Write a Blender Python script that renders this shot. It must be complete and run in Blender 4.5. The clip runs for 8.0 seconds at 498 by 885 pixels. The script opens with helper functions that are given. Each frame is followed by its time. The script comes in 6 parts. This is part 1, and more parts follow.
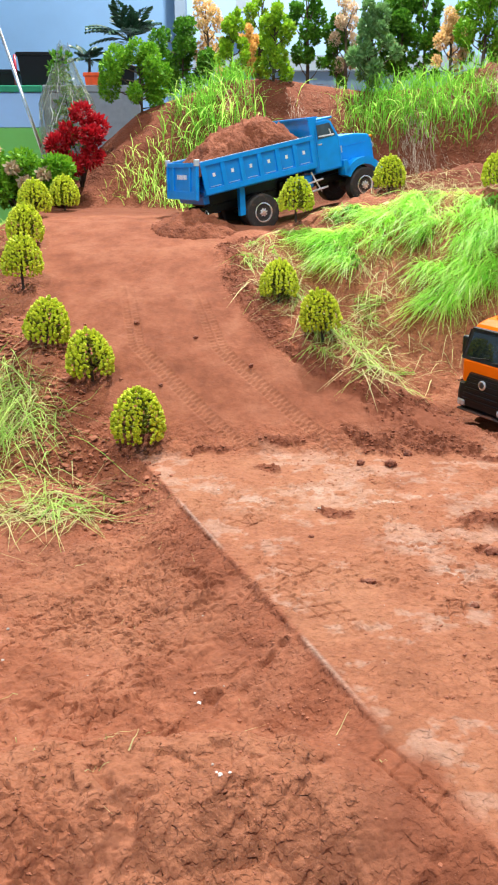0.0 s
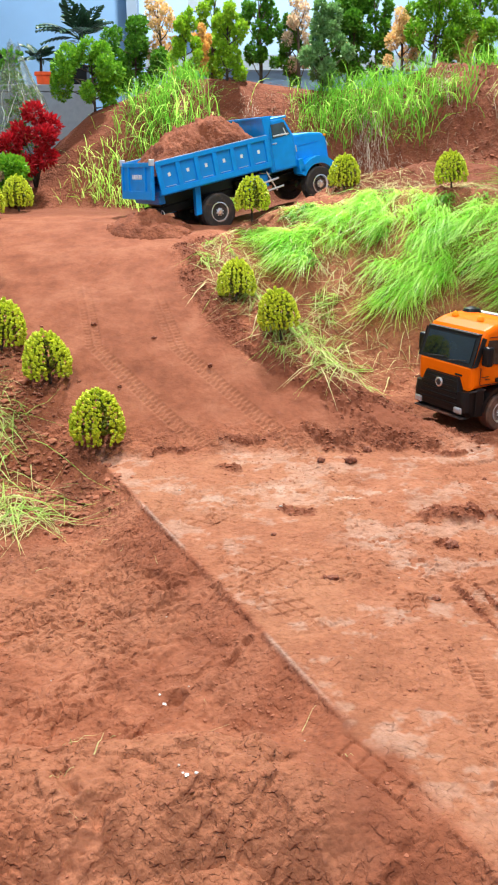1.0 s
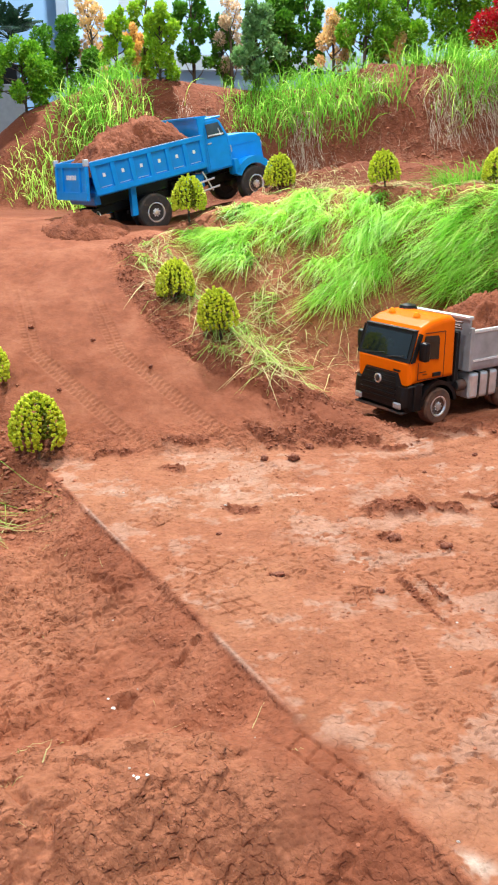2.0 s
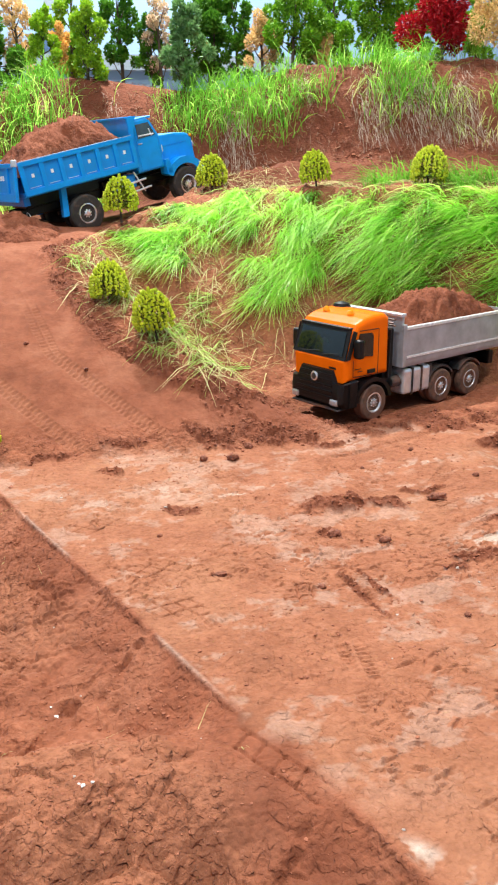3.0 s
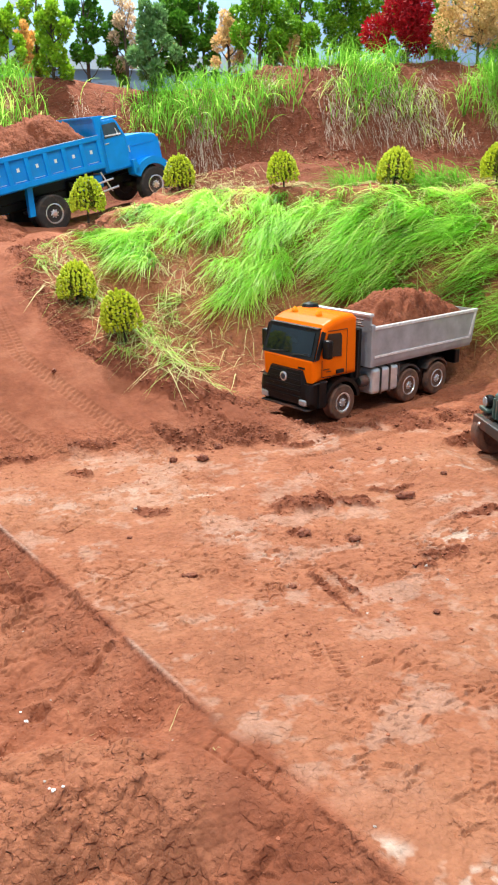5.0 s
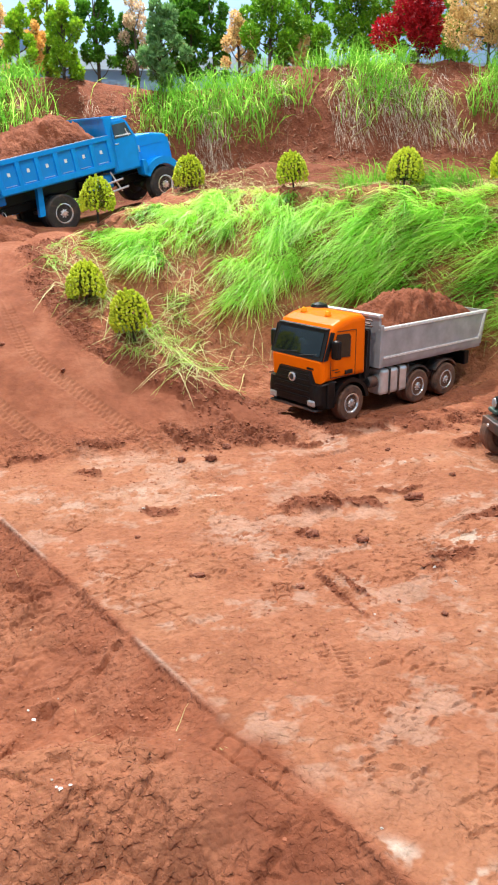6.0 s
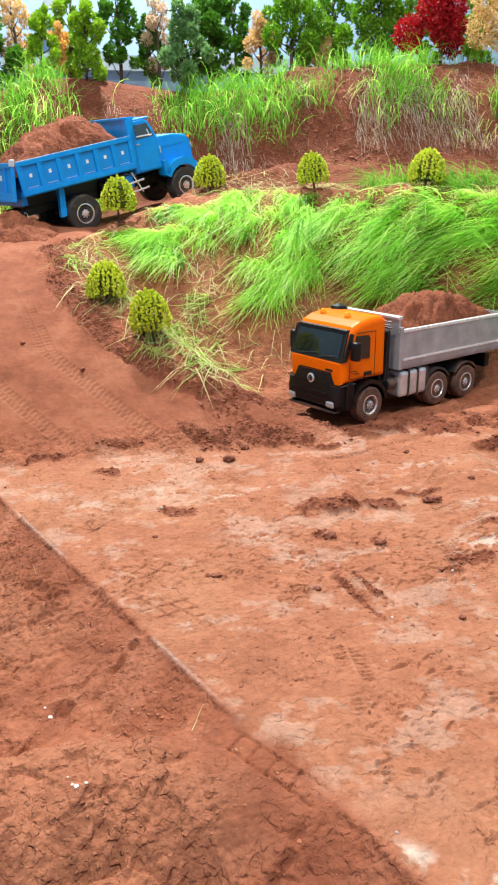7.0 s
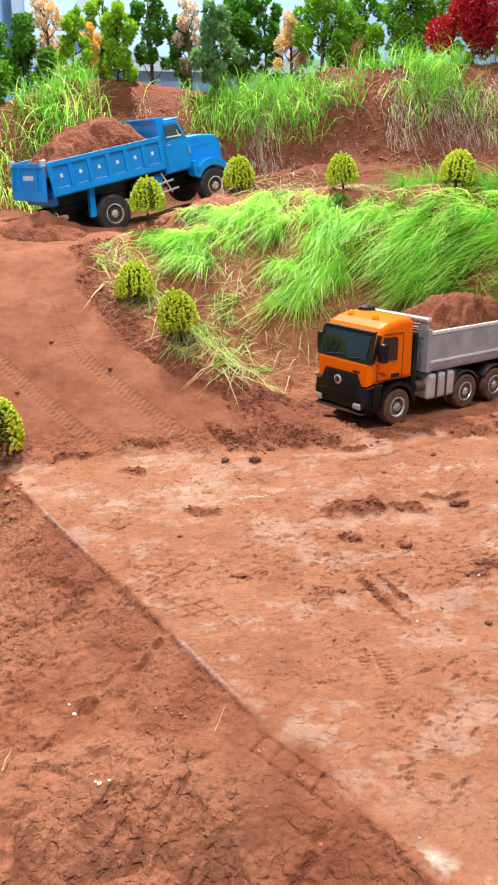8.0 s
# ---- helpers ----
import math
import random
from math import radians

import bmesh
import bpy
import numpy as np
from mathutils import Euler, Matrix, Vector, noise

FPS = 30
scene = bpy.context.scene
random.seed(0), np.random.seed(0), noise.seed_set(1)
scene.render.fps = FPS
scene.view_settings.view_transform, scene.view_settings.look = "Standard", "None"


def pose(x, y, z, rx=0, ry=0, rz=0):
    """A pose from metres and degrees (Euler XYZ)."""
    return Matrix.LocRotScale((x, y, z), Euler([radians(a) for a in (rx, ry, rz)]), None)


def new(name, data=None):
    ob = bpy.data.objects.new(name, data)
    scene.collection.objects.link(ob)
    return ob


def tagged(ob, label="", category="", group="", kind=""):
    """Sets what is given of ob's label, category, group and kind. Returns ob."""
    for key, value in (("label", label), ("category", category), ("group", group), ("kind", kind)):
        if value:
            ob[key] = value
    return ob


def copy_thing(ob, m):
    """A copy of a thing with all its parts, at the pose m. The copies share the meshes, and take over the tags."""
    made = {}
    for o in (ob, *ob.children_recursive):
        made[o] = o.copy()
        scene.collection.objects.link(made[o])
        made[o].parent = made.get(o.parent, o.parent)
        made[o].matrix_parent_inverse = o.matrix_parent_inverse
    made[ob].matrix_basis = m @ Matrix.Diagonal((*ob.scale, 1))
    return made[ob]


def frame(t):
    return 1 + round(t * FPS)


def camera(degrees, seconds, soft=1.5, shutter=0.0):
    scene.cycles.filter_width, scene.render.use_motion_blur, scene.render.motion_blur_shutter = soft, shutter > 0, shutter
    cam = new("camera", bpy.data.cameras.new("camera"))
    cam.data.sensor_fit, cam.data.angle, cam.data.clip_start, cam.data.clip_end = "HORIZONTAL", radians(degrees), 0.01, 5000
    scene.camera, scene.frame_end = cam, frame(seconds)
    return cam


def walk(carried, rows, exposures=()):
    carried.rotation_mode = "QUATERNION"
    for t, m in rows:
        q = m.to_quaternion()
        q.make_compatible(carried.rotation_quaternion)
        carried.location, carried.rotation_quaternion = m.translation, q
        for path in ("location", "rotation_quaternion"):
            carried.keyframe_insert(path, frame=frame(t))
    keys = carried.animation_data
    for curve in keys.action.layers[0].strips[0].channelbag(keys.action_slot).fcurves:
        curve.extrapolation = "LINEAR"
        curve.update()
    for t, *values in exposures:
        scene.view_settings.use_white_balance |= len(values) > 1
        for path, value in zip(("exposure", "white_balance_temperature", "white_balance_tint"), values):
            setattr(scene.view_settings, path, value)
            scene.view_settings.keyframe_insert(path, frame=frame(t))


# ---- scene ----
# ---- camera ----
EYE = 0.56
cam = camera(34.0, 8.0, 2.1)
# seconds, yaw to the left, pitch, roll, then the small drift of the hand-held camera in millimetres
TURNS = [
    (0.0, 0.0, -18.400, 0.0, 0.0, 0.0, 0.0),
    (0.5, -1.261, -18.432, -0.140, 0.7, -0.2, -0.1),
    (1.0, -2.866, -18.432, -0.255, 1.4, -0.6, -0.5),
    (1.2, -3.600, -18.436, -0.310, 1.7, -1.0, -0.8),
    (2.3, -8.425, -18.446, -0.610, 3.4, -3.2, -1.6),
    (2.5, -9.359, -18.449, -0.651, 3.7, -3.4, -1.7),
    (3.0, -11.490, -18.471, -0.691, 4.8, -3.6, -1.8),
    (3.5, -13.055, -18.488, -0.695, 5.8, -4.0, -1.8),
    (4.0, -13.952, -18.489, -0.554, 6.0, -4.2, -1.8),
    (5.5, -13.420, -18.440, -0.414, 5.9, -4.2, -1.6),
    (6.0, -13.090, -18.436, -0.370, 5.6, -4.1, -1.6),
    (6.5, -12.580, -18.405, -0.280, 5.1, -4.1, -1.5),
    (7.0, -11.769, -18.380, -0.215, 5.0, -3.9, -1.5),
    (7.5, -10.867, -18.356, -0.165, 4.8, -3.7, -1.2),
    (8.0, -9.868, -18.344, -0.109, 4.5, -3.3, -1.0),
]
walk(cam, [(t, pose(dx / 1000, dy / 1000, EYE + dz / 1000, 0, 0, yaw) @ pose(0, 0, 0, 90 + pitch) @ pose(0, 0, 0, 0, 0, roll)) for t, yaw, pitch, roll, dx, dy, dz in TURNS])

# ---- world and lamps ----
world = bpy.data.worlds.new("world")
scene.world = world
world.use_nodes = True
world.node_tree.nodes["Background"].inputs["Color"].default_value = (0.85, 0.92, 1.0, 1)
world.node_tree.nodes["Background"].inputs["Strength"].default_value = 0.10
scene.view_settings.exposure = 0.45


def overhead_lamp(x, y, power, sx=1.2, sy=0.6):
    data = bpy.data.lights.new("key_and_fill_lamp", "AREA")
    data.shape, data.size, data.size_y, data.energy = "RECTANGLE", sx, sy, power
    data.color = (1.0, 0.97, 0.90)
    ob = new("key_and_fill_lamp", data)
    ob.matrix_world = pose(x, y, 4.4)


# key lamp behind, then two unseen fill lamps added at the front
for lx, ly, lp, lw, ld in ((0.45, 4.7, 400, 0.36, 0.15), (-1.2, 0.1, 120, 0.60, 0.25), (1.6, 0.0, 84, 0.60, 0.25)):
    overhead_lamp(lx, ly, lp, lw, ld)


# ---- material helpers ----
def ramp_node(nt, fac, stops):
    n = nt.nodes.new("ShaderNodeValToRGB")
    el = n.color_ramp.elements
    while len(el) < len(stops):
        el.new(0.5)
    for e, (p, c) in zip(el, stops):
        e.position, e.color = p, (*c, 1)
    nt.links.new(fac, n.inputs["Fac"])
    return n.outputs["Color"]


def noise_node(nt, scale, detail=4.0, rough=0.6, coord="Object", dist=0.0):
    tc = nt.nodes.new("ShaderNodeTexCoord")
    n = nt.nodes.new("ShaderNodeTexNoise")
    n.inputs["Scale"].default_value, n.inputs["Detail"].default_value, n.inputs["Roughness"].default_value = scale, detail, rough
    n.inputs["Distortion"].default_value = dist
    nt.links.new(tc.outputs[coord], n.inputs["Vector"])
    return n.outputs["Fac"]


def mix_node(nt, fac, a, b, kind="MIX"):
    n = nt.nodes.new("ShaderNodeMix")
    n.data_type, n.blend_type = "RGBA", kind
    for sock, v in ((n.inputs[0], fac), (n.inputs[6], a), (n.inputs[7], b)):
        if isinstance(v, bpy.types.NodeSocket):
            nt.links.new(v, sock)
        elif isinstance(v, (int, float)):
            sock.default_value = v
        else:
            sock.default_value = (*v, 1)
    return n.outputs[2]


def bump_node(nt, height, strength, distance, below=None, keep=None):
    n = nt.nodes.new("ShaderNodeBump")
    n.inputs["Strength"].default_value, n.inputs["Distance"].default_value = strength, distance
    nt.links.new(height, n.inputs["Height"])
    if below:
        nt.links.new(below, n.inputs["Normal"])
    if keep:
        nt.links.new(keep, n.inputs["Strength"])
    return n.outputs["Normal"]


def blank(name):
    m = bpy.data.materials.new(name)
    m.use_nodes = True
    return m, m.node_tree, m.node_tree.nodes["Principled BSDF"]


def plain(name, base, rough=0.5, metal=0.0, vary=0.15, scale=40.0, bump=0.0, dust=None, dust_amount=0.0, coat=0.0, spec=0.5):
    """Paint, plastic, rubber or metal with a slight mottling, and a film of dust where wanted."""
    m, nt, b = blank(name)
    b.inputs["Roughness"].default_value, b.inputs["Metallic"].default_value = rough, metal
    b.inputs["Coat Weight"].default_value = coat
    b.inputs["Specular IOR Level"].default_value = spec
    lo, hi = tuple(c * (1 - vary) for c in base), tuple(min(1, c * (1 + vary)) for c in base)
    col = ramp_node(nt, noise_node(nt, scale), ((0.3, lo), (0.7, hi)))
    if dust:
        mask = ramp_node(nt, noise_node(nt, scale * 0.5, 6, 0.7), ((0.62 - dust_amount, (0, 0, 0)), (0.95 - dust_amount * 0.7, (1, 1, 1))))
        col = mix_node(nt, mask, col, dust)
        r = nt.nodes.new("ShaderNodeMapRange")
        r.inputs["To Min"].default_value, r.inputs["To Max"].default_value = rough, 0.9
        nt.links.new(mask, r.inputs["Value"])
        nt.links.new(r.outputs["Result"], b.inputs["Roughness"])
    nt.links.new(col, b.inputs["Base Color"])
    if bump:
        nt.links.new(bump_node(nt, noise_node(nt, scale * 3, 6), 0.6, bump), b.inputs["Normal"])
    return m


def leafy(name, dark, light, scale=60.0, rough=0.5, through_amount=0.25):
    """Leaf or blade: colour varies by island and by place, with some light passing through."""
    m, nt, b = blank(name)
    geo = nt.nodes.new("ShaderNodeNewGeometry")
    col = ramp_node(nt, geo.outputs["Random Per Island"], ((0.0, dark), (1.0, light)))
    col = mix_node(nt, 0.35, col, ramp_node(nt, noise_node(nt, scale, 3), ((0.35, dark), (0.65, light))))
    nt.links.new(col, b.inputs["Base Color"])
    b.inputs["Roughness"].default_value = rough
    b.inputs["Specular IOR Level"].default_value = 0.3
    tr = nt.nodes.new("ShaderNodeBsdfTranslucent")
    nt.links.new(col, tr.inputs["Color"])
    mx = nt.nodes.new("ShaderNodeMixShader")
    mx.inputs[0].default_value = through_amount
    nt.links.new(b.outputs[0], mx.inputs[1])
    nt.links.new(tr.outputs[0], mx.inputs[2])
    nt.links.new(mx.outputs[0], nt.nodes["Material Output"].inputs["Surface"])
    return m


SOIL_DARK, SOIL_MID, SOIL_LIGHT = (0.192, 0.059, 0.028), (0.276, 0.090, 0.045), (0.354, 0.135, 0.074)


def soil_material(name="red_soil", bare=True, low=0.28):
    m, nt, b = blank(name)
    b.inputs["Roughness"].default_value = 0.92
    b.inputs["Specular IOR Level"].default_value = 0.25
    col = ramp_node(nt, noise_node(nt, 9.0, 8, 0.68), ((low + 0.06, SOIL_DARK), (low + 0.19, SOIL_MID), (low + 0.34, SOIL_LIGHT)))
    if bare:
        dusty = nt.nodes.new("ShaderNodeAttribute")
        dusty.attribute_name = "dusty"
        col = mix_node(nt, dusty.outputs["Fac"], col, (0.346, 0.146, 0.079))
        # tone of damp soil, also carrying the shade painted below the slab edge
        damp_shade = nt.nodes.new("ShaderNodeAttribute")
        damp_shade.attribute_name = "damp_shade"
        col = mix_node(nt, damp_shade.outputs["Fac"], col, (0.160, 0.047, 0.023))
        at = nt.nodes.new("ShaderNodeAttribute")
        at.attribute_name = "bare"
        grey = ramp_node(nt, noise_node(nt, 45.0, 6, 0.7), ((0.3, (0.44, 0.31, 0.23)), (0.7, (0.60, 0.51, 0.44))))
        col = mix_node(nt, at.outputs["Fac"], col, grey)
    blotch = ramp_node(nt, noise_node(nt, 26.0, 5, 0.7), ((0.36, (0.76, 0.72, 0.70)), (0.5, (1.0, 1.0, 1.0)), (0.64, (1.12, 1.13, 1.14))))
    col = mix_node(nt, 0.5, col, blotch, "MULTIPLY")
    grain = ramp_node(nt, noise_node(nt, 110.0, 4, 0.65), ((0.36, (0.60, 0.56, 0.53)), (0.5, (1.0, 1.0, 1.0)), (0.66, (1.34, 1.34, 1.34))))
    share = 0.5
    if bare:
        hard = nt.nodes.new("ShaderNodeAttribute")
        hard.attribute_name = "packed"
        ease = nt.nodes.new("ShaderNodeMapRange")
        ease.inputs["To Min"].default_value, ease.inputs["To Max"].default_value = 0.42, 0.14
        nt.links.new(hard.outputs["Fac"], ease.inputs["Value"])
        share = ease.outputs["Result"]
    col = mix_node(nt, share, col, grain, "MULTIPLY")
    if not bare:
        col = mix_node(nt, 1.0, col, (0.78, 0.73, 0.70), "MULTIPLY")
    nt.links.new(col, b.inputs["Base Color"])
    keep = None
    if bare:
        packed = nt.nodes.new("ShaderNodeAttribute")
        packed.attribute_name = "packed"
        keep = nt.nodes.new("ShaderNodeMapRange")
        keep.inputs["To Min"].default_value, keep.inputs["To Max"].default_value = 1.0, 0.22
        nt.links.new(packed.outputs["Fac"], keep.inputs["Value"])
        keep = keep.outputs["Result"]
    n1 = bump_node(nt, noise_node(nt, 70.0, 3, 0.55), 0.9, 0.0026, None, keep)
    tc = nt.nodes.new("ShaderNodeTexCoord")
    for scale, dist in ((160.0, 0.0011),):
        vor = nt.nodes.new("ShaderNodeTexVoronoi")
        vor.inputs["Scale"].default_value = scale
        nt.links.new(tc.outputs["Object"], vor.inputs["Vector"])
        inv = nt.nodes.new("ShaderNodeMath")
        inv.operation = "SUBTRACT"
        inv.inputs[0].default_value = 1.0
        nt.links.new(vor.outputs["Distance"], inv.inputs[1])
        n1 = bump_node(nt, inv.outputs[0], 0.55, dist, n1, keep)
    # small torn flakes with crisp edges, at two sizes
    for scale, dist, low_at in ((55.0, 0.0024, 0.40), (120.0, 0.0022, 0.34), (220.0, 0.0011, 0.36)):
        bend = nt.nodes.new("ShaderNodeTexNoise")
        bend.inputs["Scale"].default_value, bend.inputs["Detail"].default_value = scale * 0.7, 2.0
        nt.links.new(tc.outputs["Object"], bend.inputs["Vector"])
        shift = nt.nodes.new("ShaderNodeVectorMath")
        shift.operation = "MULTIPLY_ADD"
        shift.inputs[1].default_value = (1.1 / scale,) * 3
        nt.links.new(bend.outputs["Color"], shift.inputs[0])
        nt.links.new(tc.outputs["Object"], shift.inputs[2])
        cell = nt.nodes.new("ShaderNodeTexVoronoi")
        cell.inputs["Scale"].default_value = scale
        nt.links.new(shift.outputs[0], cell.inputs["Vector"])
        cell.feature = "SMOOTH_F1"
        cell.inputs["Smoothness"].default_value = 0.40
        split = nt.nodes.new("ShaderNodeSeparateColor")
        nt.links.new(cell.outputs["Color"], split.inputs[0])
        tall = split.outputs[0]
        where = ramp_node(nt, noise_node(nt, 11.0, 3, 0.6), ((low_at, (0, 0, 0)), (low_at + 0.10, (1, 1, 1))))
        n1 = bump_node(nt, mix_node(nt, where, (0.5, 0.5, 0.5), tall), 0.8, dist, n1, keep)
    nt.links.new(n1, b.inputs["Normal"])
    return m


SOIL = soil_material()
LOOSE = soil_material("loose_red_soil", False, 0.34)
CLOD = plain("red_clod", (0.32, 0.120, 0.070), 0.95, vary=0.25, scale=150, bump=0.0008, spec=0.2)


DAMP_CLOD = plain("damp_red_clod", (0.235, 0.078, 0.041), 0.9, vary=0.3, scale=150, bump=0.0008, spec=0.25)


# ---- mesh helpers ----
def part(name, bm, material, parent=None, label="", smooth=False):
    """Links a bmesh as one mesh object, under a thing or a part."""
    data = bpy.data.meshes.new(name)
    bm.to_mesh(data)
    bm.free()
    data.materials.append(material)
    if smooth:
        data.shade_smooth()
    ob = new(name, data)
    ob.parent = parent
    return tagged(ob, label)


def raw(name, verts, faces, material, parent=None, label="", smooth=False):
    data = bpy.data.meshes.new(name)
    data.from_pydata(verts, [], faces)
    data.materials.append(material)
    if smooth:
        data.shade_smooth()
    ob = new(name, data)
    ob.parent = parent
    return tagged(ob, label)


def box(bm, x0, x1, y0, y1, z0, z1, bevel=0.0, m=None):
    r = bmesh.ops.create_cube(bm, size=1.0, matrix=(m or Matrix()) @ Matrix.Translation(((x0 + x1) / 2, (y0 + y1) / 2, (z0 + z1) / 2)) @ Matrix.Diagonal((x1 - x0, y1 - y0, z1 - z0, 1)))
    if bevel:
        edges = list({e for v in r["verts"] for e in v.link_edges})
        bmesh.ops.bevel(bm, geom=edges, offset=bevel, segments=2, affect="EDGES", profile=0.5)
    return bm


def tube(bm, a, b, ra, rb=None, seg=10):
    a, b = Vector(a), Vector(b)
    d = b - a
    m = Matrix.Translation((a + b) / 2) @ d.to_track_quat("Z", "Y").to_matrix().to_4x4()
    bmesh.ops.create_cone(bm, cap_ends=True, segments=seg, radius1=ra, radius2=ra if rb is None else rb, depth=d.length, matrix=m)
    return bm


def prism(bm, outline, y0, y1, bevel=0.0):
    """A solid between y0 and y1 with the outline given in x and z."""
    near = [bm.verts.new((x, y0, z)) for x, z in outline]
    far = [bm.verts.new((x, y1, z)) for x, z in outline]
    n = len(outline)
    faces = [bm.faces.new(near), bm.faces.new(far[::-1])]
    for i in range(n):
        faces.append(bm.faces.new((near[(i + 1) % n], near[i], far[i], far[(i + 1) % n])))
    bmesh.ops.recalc_face_normals(bm, faces=faces)
    if bevel:
        bmesh.ops.bevel(bm, geom=list({e for f in faces for e in f.edges}), offset=bevel, segments=2, affect="EDGES", profile=0.5)
    return bm


def lathe(bm, profile, seg=28, m=None):
    """A solid turned round the local y axis from (radius, y) pairs."""
    m = m or Matrix()
    rings = [[bm.verts.new(m @ Vector((r * math.cos(2 * math.pi * k / seg), y, r * math.sin(2 * math.pi * k / seg)))) for k in range(seg)] for r, y in profile]
    faces = []
    for a, b in zip(rings, rings[1:]):
        for k in range(seg):
            faces.append(bm.faces.new((a[k], a[(k + 1) % seg], b[(k + 1) % seg], b[k])))
    faces.append(bm.faces.new(rings[0]))
    faces.append(bm.faces.new(rings[-1]))
    bmesh.ops.recalc_face_normals(bm, faces=faces)
    return bm


def empty(name, m, label, category, group=""):
    ob = new(name)
    ob.matrix_world = m
    return tagged(ob, label, category, group)


# ---- the lie of the land ----
LATTICE = np.random.RandomState(7).rand(256, 256)


def vnoise(x, y, scale, seed=0):
    x, y = np.asarray(x, float) * scale + 17.3 * seed + 60, np.asarray(y, float) * scale + 9.1 * seed + 60
    i, j = np.floor(x).astype(int), np.floor(y).astype(int)
    u, v = x - i, y - j
    u, v = u * u * (3 - 2 * u), v * v * (3 - 2 * v)
    g = lambda a, b: LATTICE[a % 256, b % 256]
    return (g(i, j) * (1 - u) + g(i + 1, j) * u) * (1 - v) + (g(i, j + 1) * (1 - u) + g(i + 1, j + 1) * u) * v


def fbm(x, y, scale, octaves=4, seed=0, gain=0.5):
    """Fractal noise about 0, from -0.5 to 0.5."""
    out, amp, total = 0.0, 1.0, 0.0
    for k in range(octaves):
        out = out + amp * (vnoise(x, y, scale * 2.03**k, seed + k) - 0.5)
        total += amp
        amp *= gain
    return out / total


def plates(x, y, scale, seed, tilt=1.0, soft=0.12):
    """Tilted angular plates of torn soil, about 0, with crisp joints; also how near a joint lies (1 on it)."""
    px, py = np.asarray(x, float) * scale, np.asarray(y, float) * scale
    i0, j0 = np.floor(px).astype(int), np.floor(py).astype(int)
    best = np.full(px.shape, 9.0)
    second = np.full(px.shape, 9.0)
    value = np.zeros(px.shape)
    rnd = lambda a, b, k: LATTICE[(a * 7 + 31 * k + seed) % 256, (b * 5 + 57 * k + 3 * seed) % 256]
    for di in (-1, 0, 1):
        for dj in (-1, 0, 1):
            i, j = i0 + di, j0 + dj
            dx, dy = px - i - rnd(i, j, 0), py - j - rnd(i, j, 1)
            d = np.hypot(dx, dy)
            v = rnd(i, j, 2) - 0.5 + tilt * ((rnd(i, j, 3) - 0.5) * dx + (rnd(i, j, 4) - 0.5) * dy)
            near = d < best
            second = np.where(near, best, np.minimum(second, d))
            value = np.where(near, v, value)
            best = np.where(near, d, best)
    return value, 1 - step(0.0, soft, second - best), np.clip(0.75 - best, 0, 1) * (0.4 + 1.2 * np.abs(value))


def step(a, b, x):
    t = np.clip((np.asarray(x, float) - a) / (b - a), 0, 1)
    return t * t * (3 - 2 * t)


EDGE_A, EDGE_B = np.array((-0.245, 1.63)), np.array((0.205, 0.577))
EDGE_N = np.array((EDGE_A[1] - EDGE_B[1], EDGE_B[0] - EDGE_A[0])) / np.linalg.norm(EDGE_B - EDGE_A)


def right_of_edge(x, y):
    """Metres to the right of the slab's straight edge."""
    return (x - EDGE_B[0]) * EDGE_N[0] + (y - EDGE_B[1]) * EDGE_N[1]


def ramp_height(y):
    return np.interp(y, (1.60, 1.72, 1.90, 2.12, 2.40, 2.65, 3.0), (0.0, 0.055, 0.15, 0.245, 0.345, 0.41, 0.43))


def left_line(y):
    """The left shoulder of the ramp."""
    return np.interp(y, (1.5, 1.77, 1.91, 2.12, 2.41, 2.83, 3.2), (-0.20, -0.37, -0.49, -0.60, -0.68, -0.74, -0.74))


def right_line(y):
    """The right edge of the ramp's driving track."""
    return np.interp(y, (1.5, 1.7, 2.0, 2.2, 2.45, 2.6, 2.85, 2.95), (0.55, 0.36, 0.13, 0.03, 0.0, 0.07, 0.30, 0.8))


def soil_edge(y):
    """Where the driven track ends and the churned soil beside it begins."""
    return np.interp(y, (1.70, 1.774, 1.824, 1.964, 2.204, 2.442, 2.6, 2.85, 2.95), (0.50, 0.252, 0.138, 0.028, -0.078, -0.103, 0.02, 0.28, 0.8))


def hill_foot(x):
    return np.interp(x, (0.0, 0.15, 0.4, 0.75, 1.2, 1.6, 2.4), (1.95, 1.91, 1.94, 2.06, 1.93, 1.76, 1.5))


def hill_crest(x):
    return np.interp(x, (0.0, 0.2, 0.46, 0.75, 1.0, 1.4, 2.4), (2.64, 2.64, 2.70, 2.54, 2.33, 2.28, 2.1))


